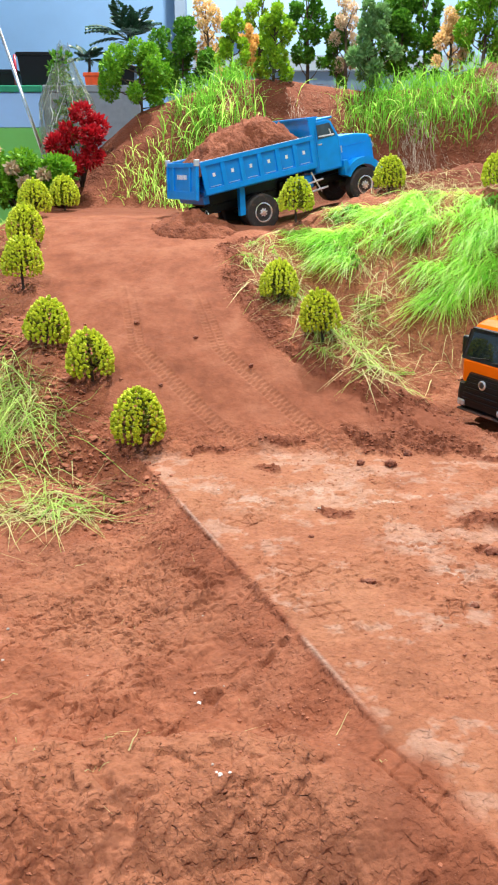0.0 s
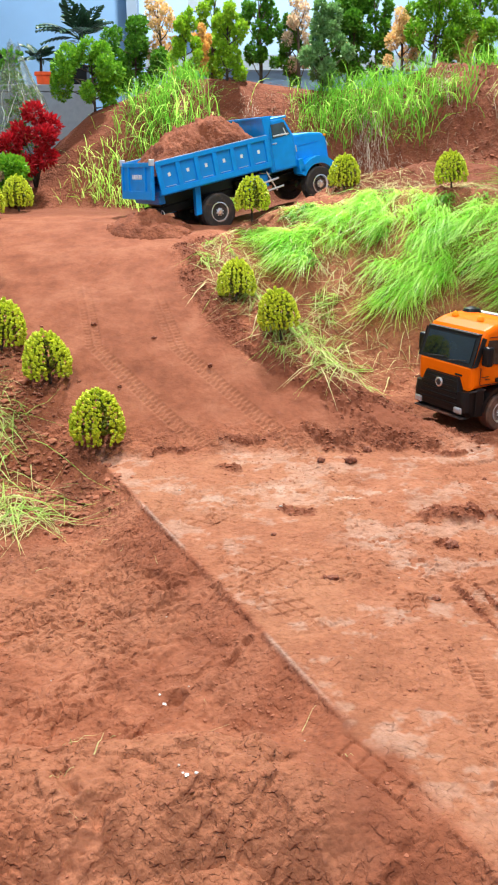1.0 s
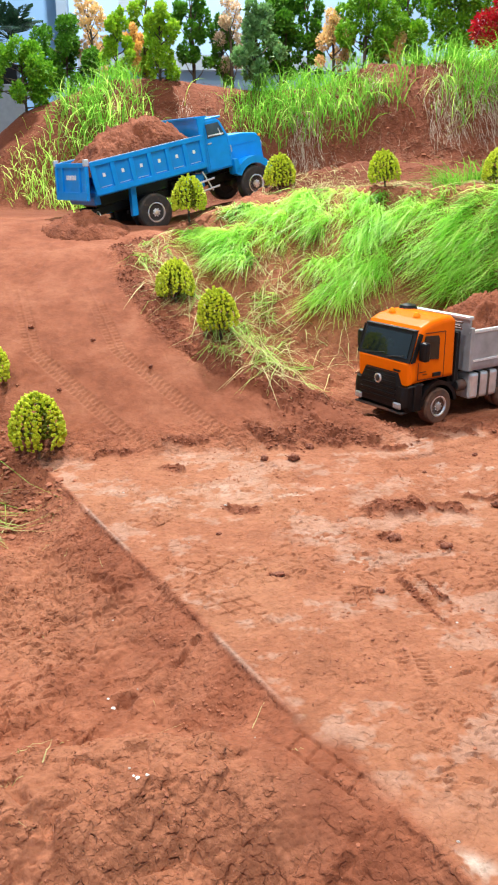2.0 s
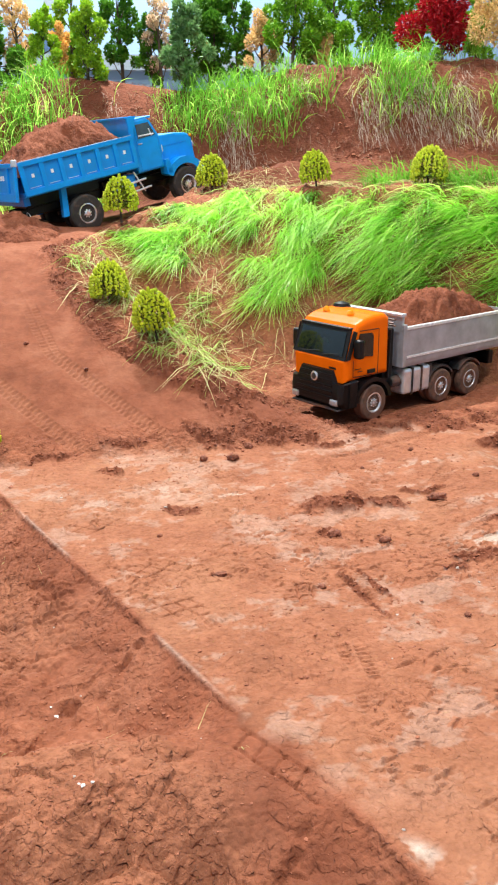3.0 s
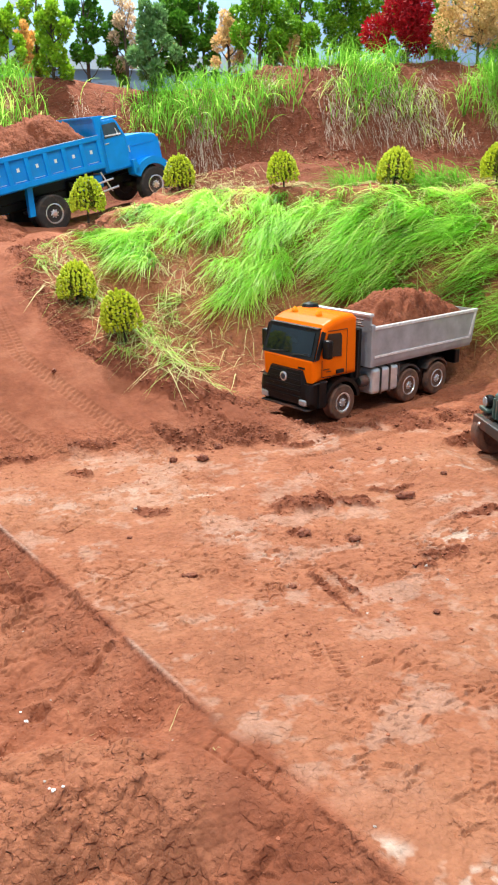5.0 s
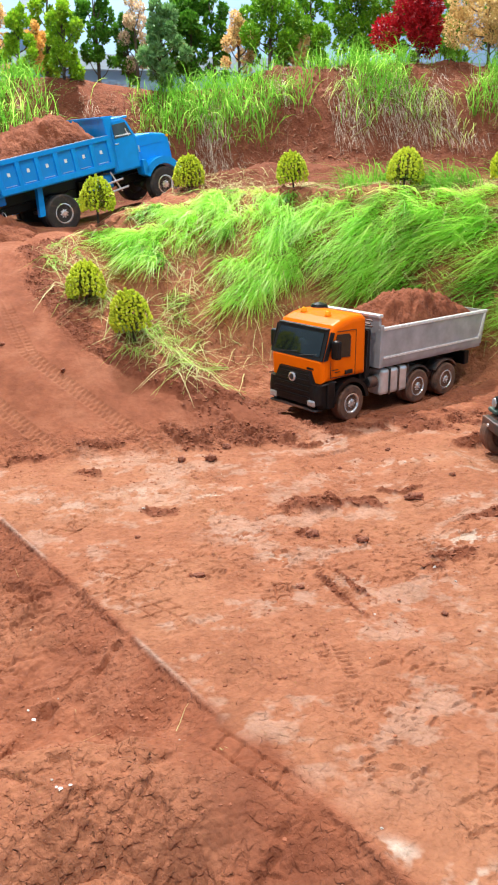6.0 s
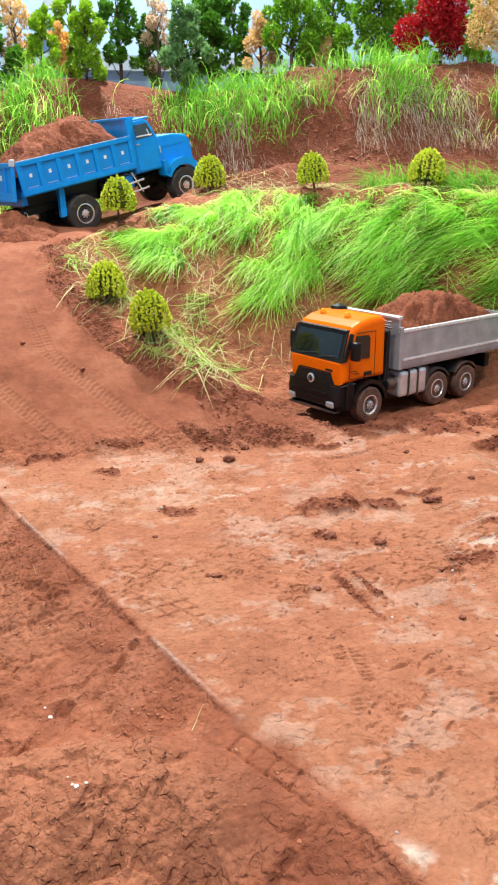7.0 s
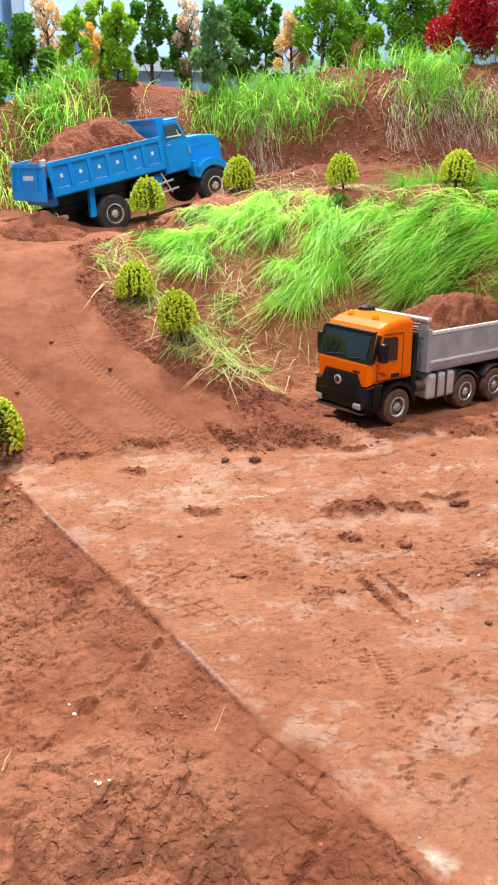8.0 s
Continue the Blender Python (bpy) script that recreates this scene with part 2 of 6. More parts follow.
def land(x, y):
    """The height of the ground, without its small lumps."""
    x, y = np.asarray(x, float), np.asarray(y, float)
    ramp = ramp_height(y)
    # the grassy hill between the ramp and the lower yard
    t = np.clip((y - hill_foot(x)) / (hill_crest(x) - hill_foot(x)), 0, 1)
    top = np.interp(x, (0.0, 0.2, 0.5, 2.4), (0.42, 0.43, 0.50, 0.52))
    hill = top * (0.55 * t + 0.45 * step(0, 1, t))
    past = x - right_line(y)
    spread = ramp * (1 - step(0.02, 0.24, past) * (1 - step(2.3, 2.65, y))) + 0.022 * step(0.0, 0.07, past) * step(1.75, 2.0, y) * (1 - step(0.15, 0.4, past))
    gap = hill - spread
    h = np.where(past > 0, spread + 0.5 * (gap + np.sqrt(gap * gap + 0.0012)) * step(0.0, 0.12, past), spread)
    # the shoulder falls away on the left
    off = left_line(y) - x
    h = h - (h + 0.05) * step(0.02, 0.50, off) * step(1.45, 1.75, y)
    # the track behind the hill climbs to the right, and the upper bank stands behind it
    h = h + 0.04 * step(0.10, 0.55, x) * step(2.72, 2.9, y)
    h = h - 0.028 * np.exp(-(((x - 0.05) / 0.22) ** 2 + ((y - 2.85) / 0.25) ** 2))
    high = np.interp(x, (-1.2, -0.72, -0.45, -0.1, 0.15, 0.5, 0.9, 2.4), (0.06, 0.14, 0.36, 0.49, 0.49, 0.40, 0.36, 0.36))
    foot = np.interp(x, (-0.6, 0.2, 0.45, 0.8, 1.1, 1.5, 2.4), (3.14, 3.22, 3.20, 2.98, 2.86, 2.78, 2.66))
    u = (y - foot) / 0.40
    h = h + high * (0.55 * step(0, 0.65, u) + 0.45 * step(0.3, 1.15, u))
    h = h + 0.03 * step(0.0, 1.0, (y - hill_crest(x)) / np.maximum(foot - hill_crest(x), 0.05)) * step(0.45, 0.8, x)
    # the land ends at the room's floor behind and at the sides
    rim = step(4.10, 4.32, y) + step(0.55, 0.68, -y) + step(1.25, 1.75, -x) + step(2.35, 2.75, x)
    h = h - (h + 0.17) * np.clip(rim, 0, 1)
    # below the slab's edge
    d = -right_of_edge(x, y)
    low = 0.004 * step(-0.002, 0.006, d) + 0.053 * np.clip(d / 0.13, 0, 1) ** 0.8 * (1 - 0.25 * step(0.05, 0.2, d))
    h = h - low * step(0.30, 0.40, y) * (1 - np.exp(-(((y - 0.655) / 0.085) ** 4))) * (1 - step(1.56, 1.66, y))
    return h


def rut(x, y, points, width):
    """How far into a wheel track along points (0 outside, 1 in the middle), and the metres along it."""
    best, along, gone = np.full(np.shape(x), 9.0), np.zeros(np.shape(x)), 0.0
    for (ax, ay), (bx, by) in zip(points, points[1:]):
        dx, dy = bx - ax, by - ay
        t = np.clip(((x - ax) * dx + (y - ay) * dy) / (dx * dx + dy * dy), 0, 1)
        off = np.hypot(x - ax - t * dx, y - ay - t * dy)
        length = math.hypot(dx, dy)
        along = np.where(off < best, gone + t * length, along)
        best = np.minimum(best, off)
        gone += length
    return 1 - step(width * 0.6, width, best), along


RUTS = (
    ((-0.22, 2.6), (-0.33, 2.2), (-0.27, 1.93), (-0.013, 1.62)),
    ((-0.05, 2.6), (-0.15, 2.2), (-0.07, 1.92), (0.155, 1.65), (0.27, 1.41)),
    ((0.40, 1.60), (0.465, 1.47), (0.478, 1.30), (0.468, 1.19)),
    ((0.355, 1.083), (0.387, 0.875)),
    ((0.395, 1.083), (0.42, 0.93)),
    ((0.416, 0.772), (0.446, 0.66)),
    ((0.248, 0.872), (0.231, 0.776)),
    ((0.30, 0.83), (0.29, 0.70)),
    ((0.55, 1.08), (0.545, 0.96)),
    ((0.9, 1.62), (0.62, 1.52), (0.40, 1.50)),
    ((0.22, 1.16), (0.21, 1.04)),
    ((0.40, 0.60), (0.36, 0.52)),
    ((0.17, 0.93), (0.11, 0.90)),
    ((0.62, 0.98), (0.60, 0.84)),
    ((0.30, 1.32), (0.40, 1.20)),
    ((0.72, 1.40), (0.60, 1.28)),
)


# place, turn and half length of tread prints in the clay, with the pitch of their lugs
PRINTS = (
    (0.075, 1.085, 0.3, 0.050, 0.034), (0.097, 0.97, -0.2, 0.050, 0.036), (0.0, 1.27, 0.2, 0.05, 0.038),
    (0.28, 0.98, 0.9, 0.035, 0.030), (-0.20, 0.80, 0.9, 0.055, 0.036),
    (-0.28, 1.0, 0.2, 0.06, 0.036), (-0.12, 0.93, 0.5, 0.04, 0.034), (0.62, 1.20, -0.3, 0.04, 0.032),
)


SCRAPES = (
    (0.041, 0.90, 0.004, 0.843, 0.010, 0.011), (-0.045, 0.84, -0.085, 0.76, 0.014, 0.013), (0.069, 0.746, 0.041, 0.707, 0.008, 0.008), (-0.02, 0.70, -0.01, 0.64, 0.014, 0.012),
    (-0.16, 1.06, -0.20, 1.00, 0.012, 0.012), (-0.27, 0.83, -0.22, 0.72, 0.016, 0.012), (-0.10, 0.62, -0.16, 0.56, 0.016, 0.012), (-0.05, 1.07, -0.10, 1.13, 0.014, 0.012),
    (-0.21, 1.24, -0.27, 1.22, 0.012, 0.010), (0.203, 0.600, 0.140, 0.525, 0.011, 0.010), (-0.13, 0.86, -0.10, 0.74, 0.014, 0.009), (-0.17, 0.70, -0.13, 0.62, 0.014, 0.009),
    (0.304, 0.757, 0.361, 0.780, 0.004, 0.004),
    # a ladder of bars pressed in by a caterpillar track at the slab's edge
    (0.138, 0.705, 0.205, 0.602, 0.0030, 0.0075), (0.124, 0.678, 0.187, 0.584, 0.0030, 0.0075), (0.144, 0.696, 0.126, 0.676, 0.0028, 0.0062), (0.157, 0.676, 0.140, 0.655, 0.0028, 0.0062),
    (0.172, 0.653, 0.154, 0.634, 0.0028, 0.0062), (0.188, 0.629, 0.171, 0.608, 0.0028, 0.0062), (0.140, 0.655, 0.172, 0.653, 0.0027, 0.0052), (0.154, 0.634, 0.188, 0.629, 0.0027, 0.0052),
)


# heaps of torn dark soil on the yard and at the ramp's foot: place, half sizes, turn in degrees
TORN_SPOTS = (
    (0.078, 1.640, 0.060, 0.016, 8), (-0.081, 1.605, 0.060, 0.010, 4), (0.042, 1.517, 0.026, 0.015, -20), (0.147, 1.302, 0.036, 0.018, -35),
    (0.416, 1.246, 0.060, 0.034, 0), (0.500, 1.240, 0.045, 0.020, -30), (0.587, 1.275, 0.050, 0.011, -5), (0.560, 1.019, 0.040, 0.016, -10),
    (0.682, 1.118, 0.060, 0.014, 5), (0.373, 1.144, 0.020, 0.014, -20), (0.445, 1.103, 0.014, 0.012, 0), (0.358, 0.955, 0.007, 0.070, 12), (0.386, 0.985, 0.006, 0.050, 12),
    (0.172, 1.052, 0.018, 0.006, 10), (0.364, 1.645, 0.075, 0.028, -20), (0.239, 1.645, 0.050, 0.020, -40), (0.440, 1.620, 0.060, 0.018, -15),
    (0.573, 1.690, 0.070, 0.026, 10), (0.300, 1.750, 0.060, 0.045, -50), (0.225, 1.830, 0.040, 0.030, -50), (0.730, 1.640, 0.100, 0.018, 20),
    (0.420, 1.780, 0.060, 0.040, -30), (0.500, 1.560, 0.030, 0.010, 0), (0.860, 1.500, 0.080, 0.016, 15), (0.520, 1.000, 0.012, 0.010, 0),
)
# pale places where the slab shows through
PALE_SPOTS = (
    (0.069, 1.590, 0.030, 0.022, 0, 0.55), (0.128, 1.402, 0.050, 0.036, -20, 0.60), (0.005, 1.354, 0.045, 0.040, 10, 0.5), (-0.078, 1.422, 0.016, 0.016, 0, 0.6),
    (0.255, 1.350, 0.040, 0.007, 14, 1.0), (0.330, 1.372, 0.060, 0.010, 14, 0.6), (0.259, 1.175, 0.045, 0.040, 0, 0.5), (0.299, 1.080, 0.030, 0.022, -30, 0.6),
    (0.541, 1.555, 0.060, 0.030, -10, 0.55), (0.623, 1.400, 0.100, 0.022, 8, 0.55), (0.671, 1.197, 0.055, 0.020, 5, 0.6), (0.548, 1.315, 0.045, 0.010, 0, 0.45),
    (0.262, 0.510, 0.020, 0.011, -40, 0.95), (0.312, 0.465, 0.030, 0.018, -20, 0.8), (0.269, 0.886, 0.010, 0.006, 0, 0.7), (0.600, 1.058, 0.060, 0.022, -5, 0.95),
    (0.263, 0.948, 0.030, 0.022, 0, 0.4), (0.470, 0.780, 0.040, 0.050, 0, 0.3), (0.500, 0.900, 0.035, 0.030, 0, 0.3), (0.430, 0.620, 0.030, 0.040, 0, 0.3),
    (0.085, 1.500, 0.070, 0.010, 40, 0.35), (0.190, 1.440, 0.030, 0.030, 0, 0.4), (0.360, 1.300, 0.050, 0.030, 0, 0.3), (0.760, 1.340, 0.080, 0.010, 5, 0.6),
)


def spots(x, y, rows):
    """How far into the nearest of the oval spots (0 to 1)."""
    out = np.zeros(np.shape(x))
    for cx, cy, rx, ry, turn, *share in rows:
        c, q = math.cos(radians(turn)), math.sin(radians(turn))
        u, v = ((x - cx) * c + (y - cy) * q) / rx, (-(x - cx) * q + (y - cy) * c) / ry
        out = np.maximum(out, (share[0] if share else 1.0) * np.exp(-(u * u + v * v)))
    return out


def torn_soil(x, y):
    """Where loose damp soil lies in crumbs and ridges (0 to 1)."""
    a = spots(x + 0.03 * fbm(x, y, 16.0, 3, 70), y + 0.03 * fbm(x, y, 16.0, 3, 72), TORN_SPOTS)
    band = 0.85 * np.exp(-(((y - 1.66 + 0.08 * (x - 0.2)) / 0.07) ** 2)) * step(0.12, 0.30, x) * (1 - step(1.2, 1.6, x))
    side = np.exp(-(((x - soil_edge(y) - 0.040) / 0.036) ** 2)) * step(1.70, 1.78, y) * (1 - step(2.5, 2.62, y))
    streak = fbm(x * 0.80 + y * 0.60, (y * 0.80 - x * 0.60) * 0.35, 30.0, 4, 74, 0.6)
    return step(0.22, 0.60, a + np.maximum(band * step(-0.07, 0.10, streak), side * step(-0.26, -0.02, streak)) + 0.5 * fbm(x, y, 45.0, 3, 76) * (a > 0.05))


def loosened(x, y):
    """Where the soil lies torn and loose (1) and where it is pressed smooth (0)."""
    return step(-0.02, 0.12, fbm(x, y, 5.0, 3, 19))


def ground(x, y):
    """The height of the ground with its lumps and wheel tracks."""
    x, y = np.asarray(x, float), np.asarray(y, float)
    h = land(x, y)
    d = right_of_edge(x, y)
    yard = step(0.0, 0.03, d) * (1 - step(1.55, 1.75, y)) * step(0.30, 0.45, y)
    road = (1 - step(-0.02, 0.03, x - soil_edge(y))) * (1 - step(-0.06, 0.02, left_line(y) - x)) * step(1.6, 1.7, y)
    calm = np.maximum(yard * 0.82, road * 0.93)
    wx, wy = x + 0.02 * fbm(x, y, 11.0, 2, 3), y + 0.02 * fbm(x, y, 11.0, 2, 4)
    big = fbm(x, y, 5.0, 3, 1) * 0.045 + fbm(x, y, 13.0, 4, 27, 0.7) * 0.06 * step(3.0, 3.3, y) + fbm(wx, wy, 15.0, 4, 5, 0.6) * (0.036 - 0.015 * (1 - step(1.3, 1.6, y)))
    ridge = 0.5 - np.abs(2 * vnoise(wx, wy, 26.0, 8) - 1)
    torn = step(0.0, 0.14, fbm(x, y, 6.0, 3, 15))
    crease = 1 - step(0.0, 0.07, np.abs(vnoise(wx, wy, 19.0, 9) - 0.5)) 
    near = (1 - step(1.55, 1.9, y)) * step(0.3, 0.45, y)
    slabs = 0.0
    if np.any(near > 0):
        plate, joint, _ = plates(wx, wy, 21.0, 3, 1.3)
        chip, chip_joint, _ = plates(wx + 0.01 * fbm(x, y, 40.0, 2, 6), wy, 52.0, 9, 1.2, 0.2)
        _, _, crumb = plates(x + 0.006 * fbm(x, y, 60.0, 2, 6), y, 105.0, 15)
        _, _, grit = plates(x, y + 0.006 * fbm(x, y, 50.0, 2, 12), 62.0, 25)
        slabs = near * ((0.0060 * plate - 0.0016 * joint) * (0.45 + 0.55 * loosened(x, y)) + (0.30 + 0.70 * loosened(x, y)) * ((0.0062 * chip - 0.0018 * chip_joint) * (0.4 + 0.6 * torn) + (0.0032 * crumb + 0.0040 * grit) * (0.2 + 0.8 * torn)))
    fine = fbm(wx, wy, 40.0, 3, 11, 0.55) * 0.0085 + ridge * 0.0045 * torn - 0.0045 * crease * torn + slabs
    rough = (1 - calm) * (1 - 0.93 * np.exp(-((d / 0.035) ** 2)) * step(0.5, 0.7, y) * (1 - step(1.5, 1.65, y))) * (1 - 0.96 * np.exp(-(((x - 0.165) / 0.06) ** 4 + ((y - 0.645) / 0.075) ** 4)))
    h = h + (big + fine) * rough + ((fine - slabs) * 0.22 + slabs * 0.22 * step(0.0, 0.2, fbm(x, y, 9.0, 3, 29)) * (1 - road) + fbm(wx, wy, 22.0, 3, 17) * 0.005) * calm
    # torn soil between the ramp's foot and the yard, and the heap on the yard
    h = h + 0.015 * np.exp(-(((x - 0.42) / 0.05) ** 2 + ((y - 1.250) / 0.028) ** 2))
    churn = torn_soil(x, y)
    lumps, lump_joint, _ = plates(wx, wy, 60.0, 21, 1.0, 0.25)
    h = h + churn * (0.003 + 0.024 * np.clip(fbm(wx, wy, 42.0, 3, 21, 0.6), -0.25, 0.5) + 0.006 * lumps - 0.002 * lump_joint)
    # crossed tread prints pressed into the yard
    for px, py, turn, size, pitch in PRINTS:
        c, q = math.cos(turn), math.sin(turn)
        u, v = (x - px) * c + (y - py) * q, -(x - px) * q + (y - py) * c
        inside = (1 - step(size * 0.8, size, np.abs(u) + 0.02 * fbm(x, y, 25.0, 2, 16))) * (1 - step(size * 0.42, size * 0.55, np.abs(v)))
        for k in (-1, 1):
            w = np.abs(((u * (1 + 0.25 * k) + k * v * 1.3 + 0.004 * k) / pitch) % 1.0 - 0.5) * pitch
            h = h - 0.0046 * inside * (1 - step(0.0003, 0.0036, w))
    for k, line in enumerate(RUTS):
        worn = step(-0.06, 0.14, fbm(x, y, 14.0, 2, 46))
        if k < 2:
            worn = np.maximum(worn, 0.8 * (1 - step(1.9, 2.2, y)))
        for shift in (-0.011, 0.011):
            r, along = rut(x - shift, y, line, 0.010)
            tread = np.sin((along + 0.3 * shift) * 2 * math.pi / (0.0125 if k < 2 else 0.0085))
            h = h - (0.0010 + 0.0016 * worn) * r + 0.0019 * r * tread * worn
    # scrapes and heel marks in the loose soil below the slab
    for ax, ay, bx, by, width, depth in SCRAPES:
        t = np.clip(((x - ax) * (bx - ax) + (y - ay) * (by - ay)) / ((bx - ax) ** 2 + (by - ay) ** 2), 0, 1)
        bend = 1.0 if width > 0.0077 else 0.10
        off = np.hypot(x + bend * 0.030 * fbm(x, y, 26.0, 3, 14) - ax - t * (bx - ax), y + bend * 0.022 * fbm(x, y, 30.0, 3, 18) - ay - t * (by - ay))
        if width > 0.0077:
            depth = depth * step(-0.16, 0.10, fbm(x, y, 24.0, 3, 84)) * 0.85
        h = h - (0.75 if width > 0.0077 else 0.55) * depth * (1 - step(0.0, width, off)) + (0.45 if width > 0.0077 else 0.0) * depth * np.exp(-(((off - width * 1.3) / (width * 0.45)) ** 2))
    # firm level ground under the two parked trucks
    for cx, cy, turn, half in ((0.611, 1.808, 206.6, 0.25), (0.905, 1.353, 174.0, 0.2)):
        c, q = math.cos(radians(turn)), math.sin(radians(turn))
        u, v = (x - cx) * c + (y - cy) * q + (0.18 if half == 0.25 else 0.1), -(x - cx) * q + (y - cy) * c
        m = (1 - step(half, half + 0.06, np.abs(u))) * (1 - step(0.10, 0.14, np.abs(v)))
        h = h * (1 - m) + (fine * 0.12) * m
    return h


LAID = {}


def surface(x, y):
    """The height of the finished ground, between its vertices."""
    xs, ys, z = LAID["xs"], LAID["ys"], LAID["z"]
    x, y = np.clip(np.asarray(x, float), xs[0], xs[-1] - 1e-6), np.clip(np.asarray(y, float), ys[0], ys[-1] - 1e-6)
    i, j = np.searchsorted(xs, x, side="right") - 1, np.searchsorted(ys, y, side="right") - 1
    u, v = (x - xs[i]) / (xs[i + 1] - xs[i]), (y - ys[j]) / (ys[j + 1] - ys[j])
    return (z[j, i] * (1 - u) + z[j, i + 1] * u) * (1 - v) + (z[j + 1, i] * (1 - u) + z[j + 1, i + 1] * u) * v


def ground_at(x, y):
    return float(surface(x, y))


def build_terrain():
    xs = np.concatenate([np.arange(-1.8, -0.9, 0.03), np.arange(-0.9, -0.42, 0.008), np.arange(-0.42, 0.72, 0.0017), np.arange(0.72, 1.5, 0.006), np.arange(1.5, 2.8, 0.02)])
    ys = np.concatenate([np.arange(-0.7, 0.4, 0.03), np.arange(0.4, 1.1, 0.0017), np.arange(1.1, 1.35, 0.0024), np.arange(1.35, 2.2, 0.0030), np.arange(2.2, 3.4, 0.009), np.arange(3.4, 4.36, 0.02)])
    gx, gy = np.meshgrid(xs, ys)
    gz = ground(gx, gy)
    # short creases left by feet, sticks and tracks
    whole = gz.copy()
    rs = np.random.RandomState(77)
    for k in range(4600):
        spot = rs.rand(2)
        mx, my = -0.33 + 1.0 * spot[0], 0.5 + 1.0 * spot[1]
        if fbm(np.array([mx]), np.array([my]), 6.0, 2, 47)[0] < 0.0:
            continue
        half, turn = 0.005 + 0.016 * rs.rand() ** 1.5, rs.choice((0.35, 2.0, -0.5)) + 0.35 * rs.randn()
        if k % 24 == 0 and mx < 0.2:
            half = 0.015 + 0.03 * rs.rand()
        i0, i1 = np.searchsorted(xs, (mx - half - 0.012, mx + half + 0.012))
        j0, j1 = np.searchsorted(ys, (my - half - 0.012, my + half + 0.012))
        px, py = gx[j0:j1, i0:i1] - mx, gy[j0:j1, i0:i1] - my
        u, v = px * math.cos(turn) + py * math.sin(turn), -px * math.sin(turn) + py * math.cos(turn)
        reach = np.clip(1 - (u / half) ** 2, 0, 1)
        v = v / np.maximum(reach, 0.12)
        gz[j0:j1, i0:i1] -= (0.0022 + 0.0026 * rs.rand()) * (0.6 if right_of_edge(mx, my) > 0 else 1.0) * reach * (1 - step(0.0001, 0.0020, np.abs(v + 0.12 * u * u / half)))
        gz[j0:j1, i0:i1] += 0.0022 * reach * np.exp(-(((v - 0.0036) / 0.0018) ** 2))
    gz = np.maximum(gz, whole - 0.0040)
    n, m = gx.shape
    LAID.update(xs=xs, ys=ys, z=gz)
    co = np.stack([gx, gy, gz], -1).reshape(-1, 3)
    idx = np.arange(n * m).reshape(n, m)
    quads = np.stack([idx[:-1, :-1], idx[:-1, 1:], idx[1:, 1:], idx[1:, :-1]], -1).reshape(-1, 4)
    me = bpy.data.meshes.new("ground")
    me.vertices.add(len(co))
    me.vertices.foreach_set("co", co.ravel())
    me.loops.add(quads.size)
    me.loops.foreach_set("vertex_index", quads.ravel().astype(np.int32))
    me.polygons.add(len(quads))
    me.polygons.foreach_set("loop_start", np.arange(0, quads.size, 4, dtype=np.int32))
    me.update(calc_edges=True)
    me.shade_smooth()
    d = right_of_edge(gx, gy)
    print_at = np.exp(-(((gy - 0.655) / 0.085) ** 4))
    slab = step(-0.012 * print_at, 0.01 + 0.02 * print_at, d + 0.05 * print_at * fbm(gx, gy, 18.0, 3, 43)) * (1 - step(1.56, 1.66, gy)) * step(0.30, 0.45, gy)
    speck = fbm(gx, gy, 30.0, 4, 33, 0.7)
    haze = fbm(gx, gy * 1.5, 7.0, 5, 31, 0.62)
    bare = slab * np.clip(0.9 * spots(gx + 0.03 * fbm(gx, gy, 14.0, 3, 35), gy + 0.025 * fbm(gx, gy, 14.0, 3, 37), PALE_SPOTS) * step(-0.06, 0.10, speck + 0.8 * fbm(gx, gy, 80.0, 2, 39)), 0, 1)
    bare = np.maximum(bare, slab * 0.24 * step(0.08, 0.18, haze + 0.6 * speck) * step(0.52, 0.66, gy))
    # pale lip where slab shows, with the edge's highlight painted in
    lip = np.exp(-((d - 0.002) / 0.0026) ** 2) * step(-0.02, 0.15, fbm(gx, gy, 9, 3, 41)) * step(0.7, 0.85, gy) * (1 - step(1.3, 1.5, gy))
    bare = np.maximum(bare, lip * 0.4)
    damp_shade = step(0.02, 0.16, fbm(gx, gy, 4.0, 5, 51, 0.6)) * 0.32 * (1 - slab)
    churn = torn_soil(gx, gy)
    bare = bare * (1 - churn)
    damp_shade = np.maximum(damp_shade, 0.80 * churn * step(-0.40, -0.05, speck))
    damp_shade = np.maximum(damp_shade, 0.55 * step(-0.10, 0.12, fbm(gx, gy, 8.0, 4, 53)) * (1 - step(0.55, 0.75, np.abs(gy - 1.75) / 0.2)) * step(0.1, 0.3, gx))
    # band below the slab edge: slope shade painted in with darker soil
    damp_shade = np.maximum(damp_shade, 0.38 * np.exp(-(((d + 0.055) / 0.050) ** 2)) * step(-0.25, 0.05, fbm(gx, gy, 13.0, 4, 55)) * (1 - step(1.4, 1.6, gy)))
    # lower end of that slope, again painted shade over dark soil
    damp_shade = np.maximum(damp_shade, 0.7 * np.exp(-(((d + 0.05) / 0.055) ** 2)) * (1 - step(0.64, 0.78, gy)) * step(-0.3, 0.0, fbm(gx, gy, 9.0, 3, 57)))
    # upper bank and track behind the crest in a darker soil tone
    damp_shade = np.maximum(damp_shade, 0.9 * step(2.7, 2.95, gy))
    damp_shade = np.maximum(damp_shade, 0.9 * step(0.02, 0.12, gy - hill_crest(gx)) * step(0.35, 0.55, gx))
    dusty = slab * (0.45 + 0.5 * step(-0.1, 0.25, fbm(gx, gy, 5.0, 4, 61)))
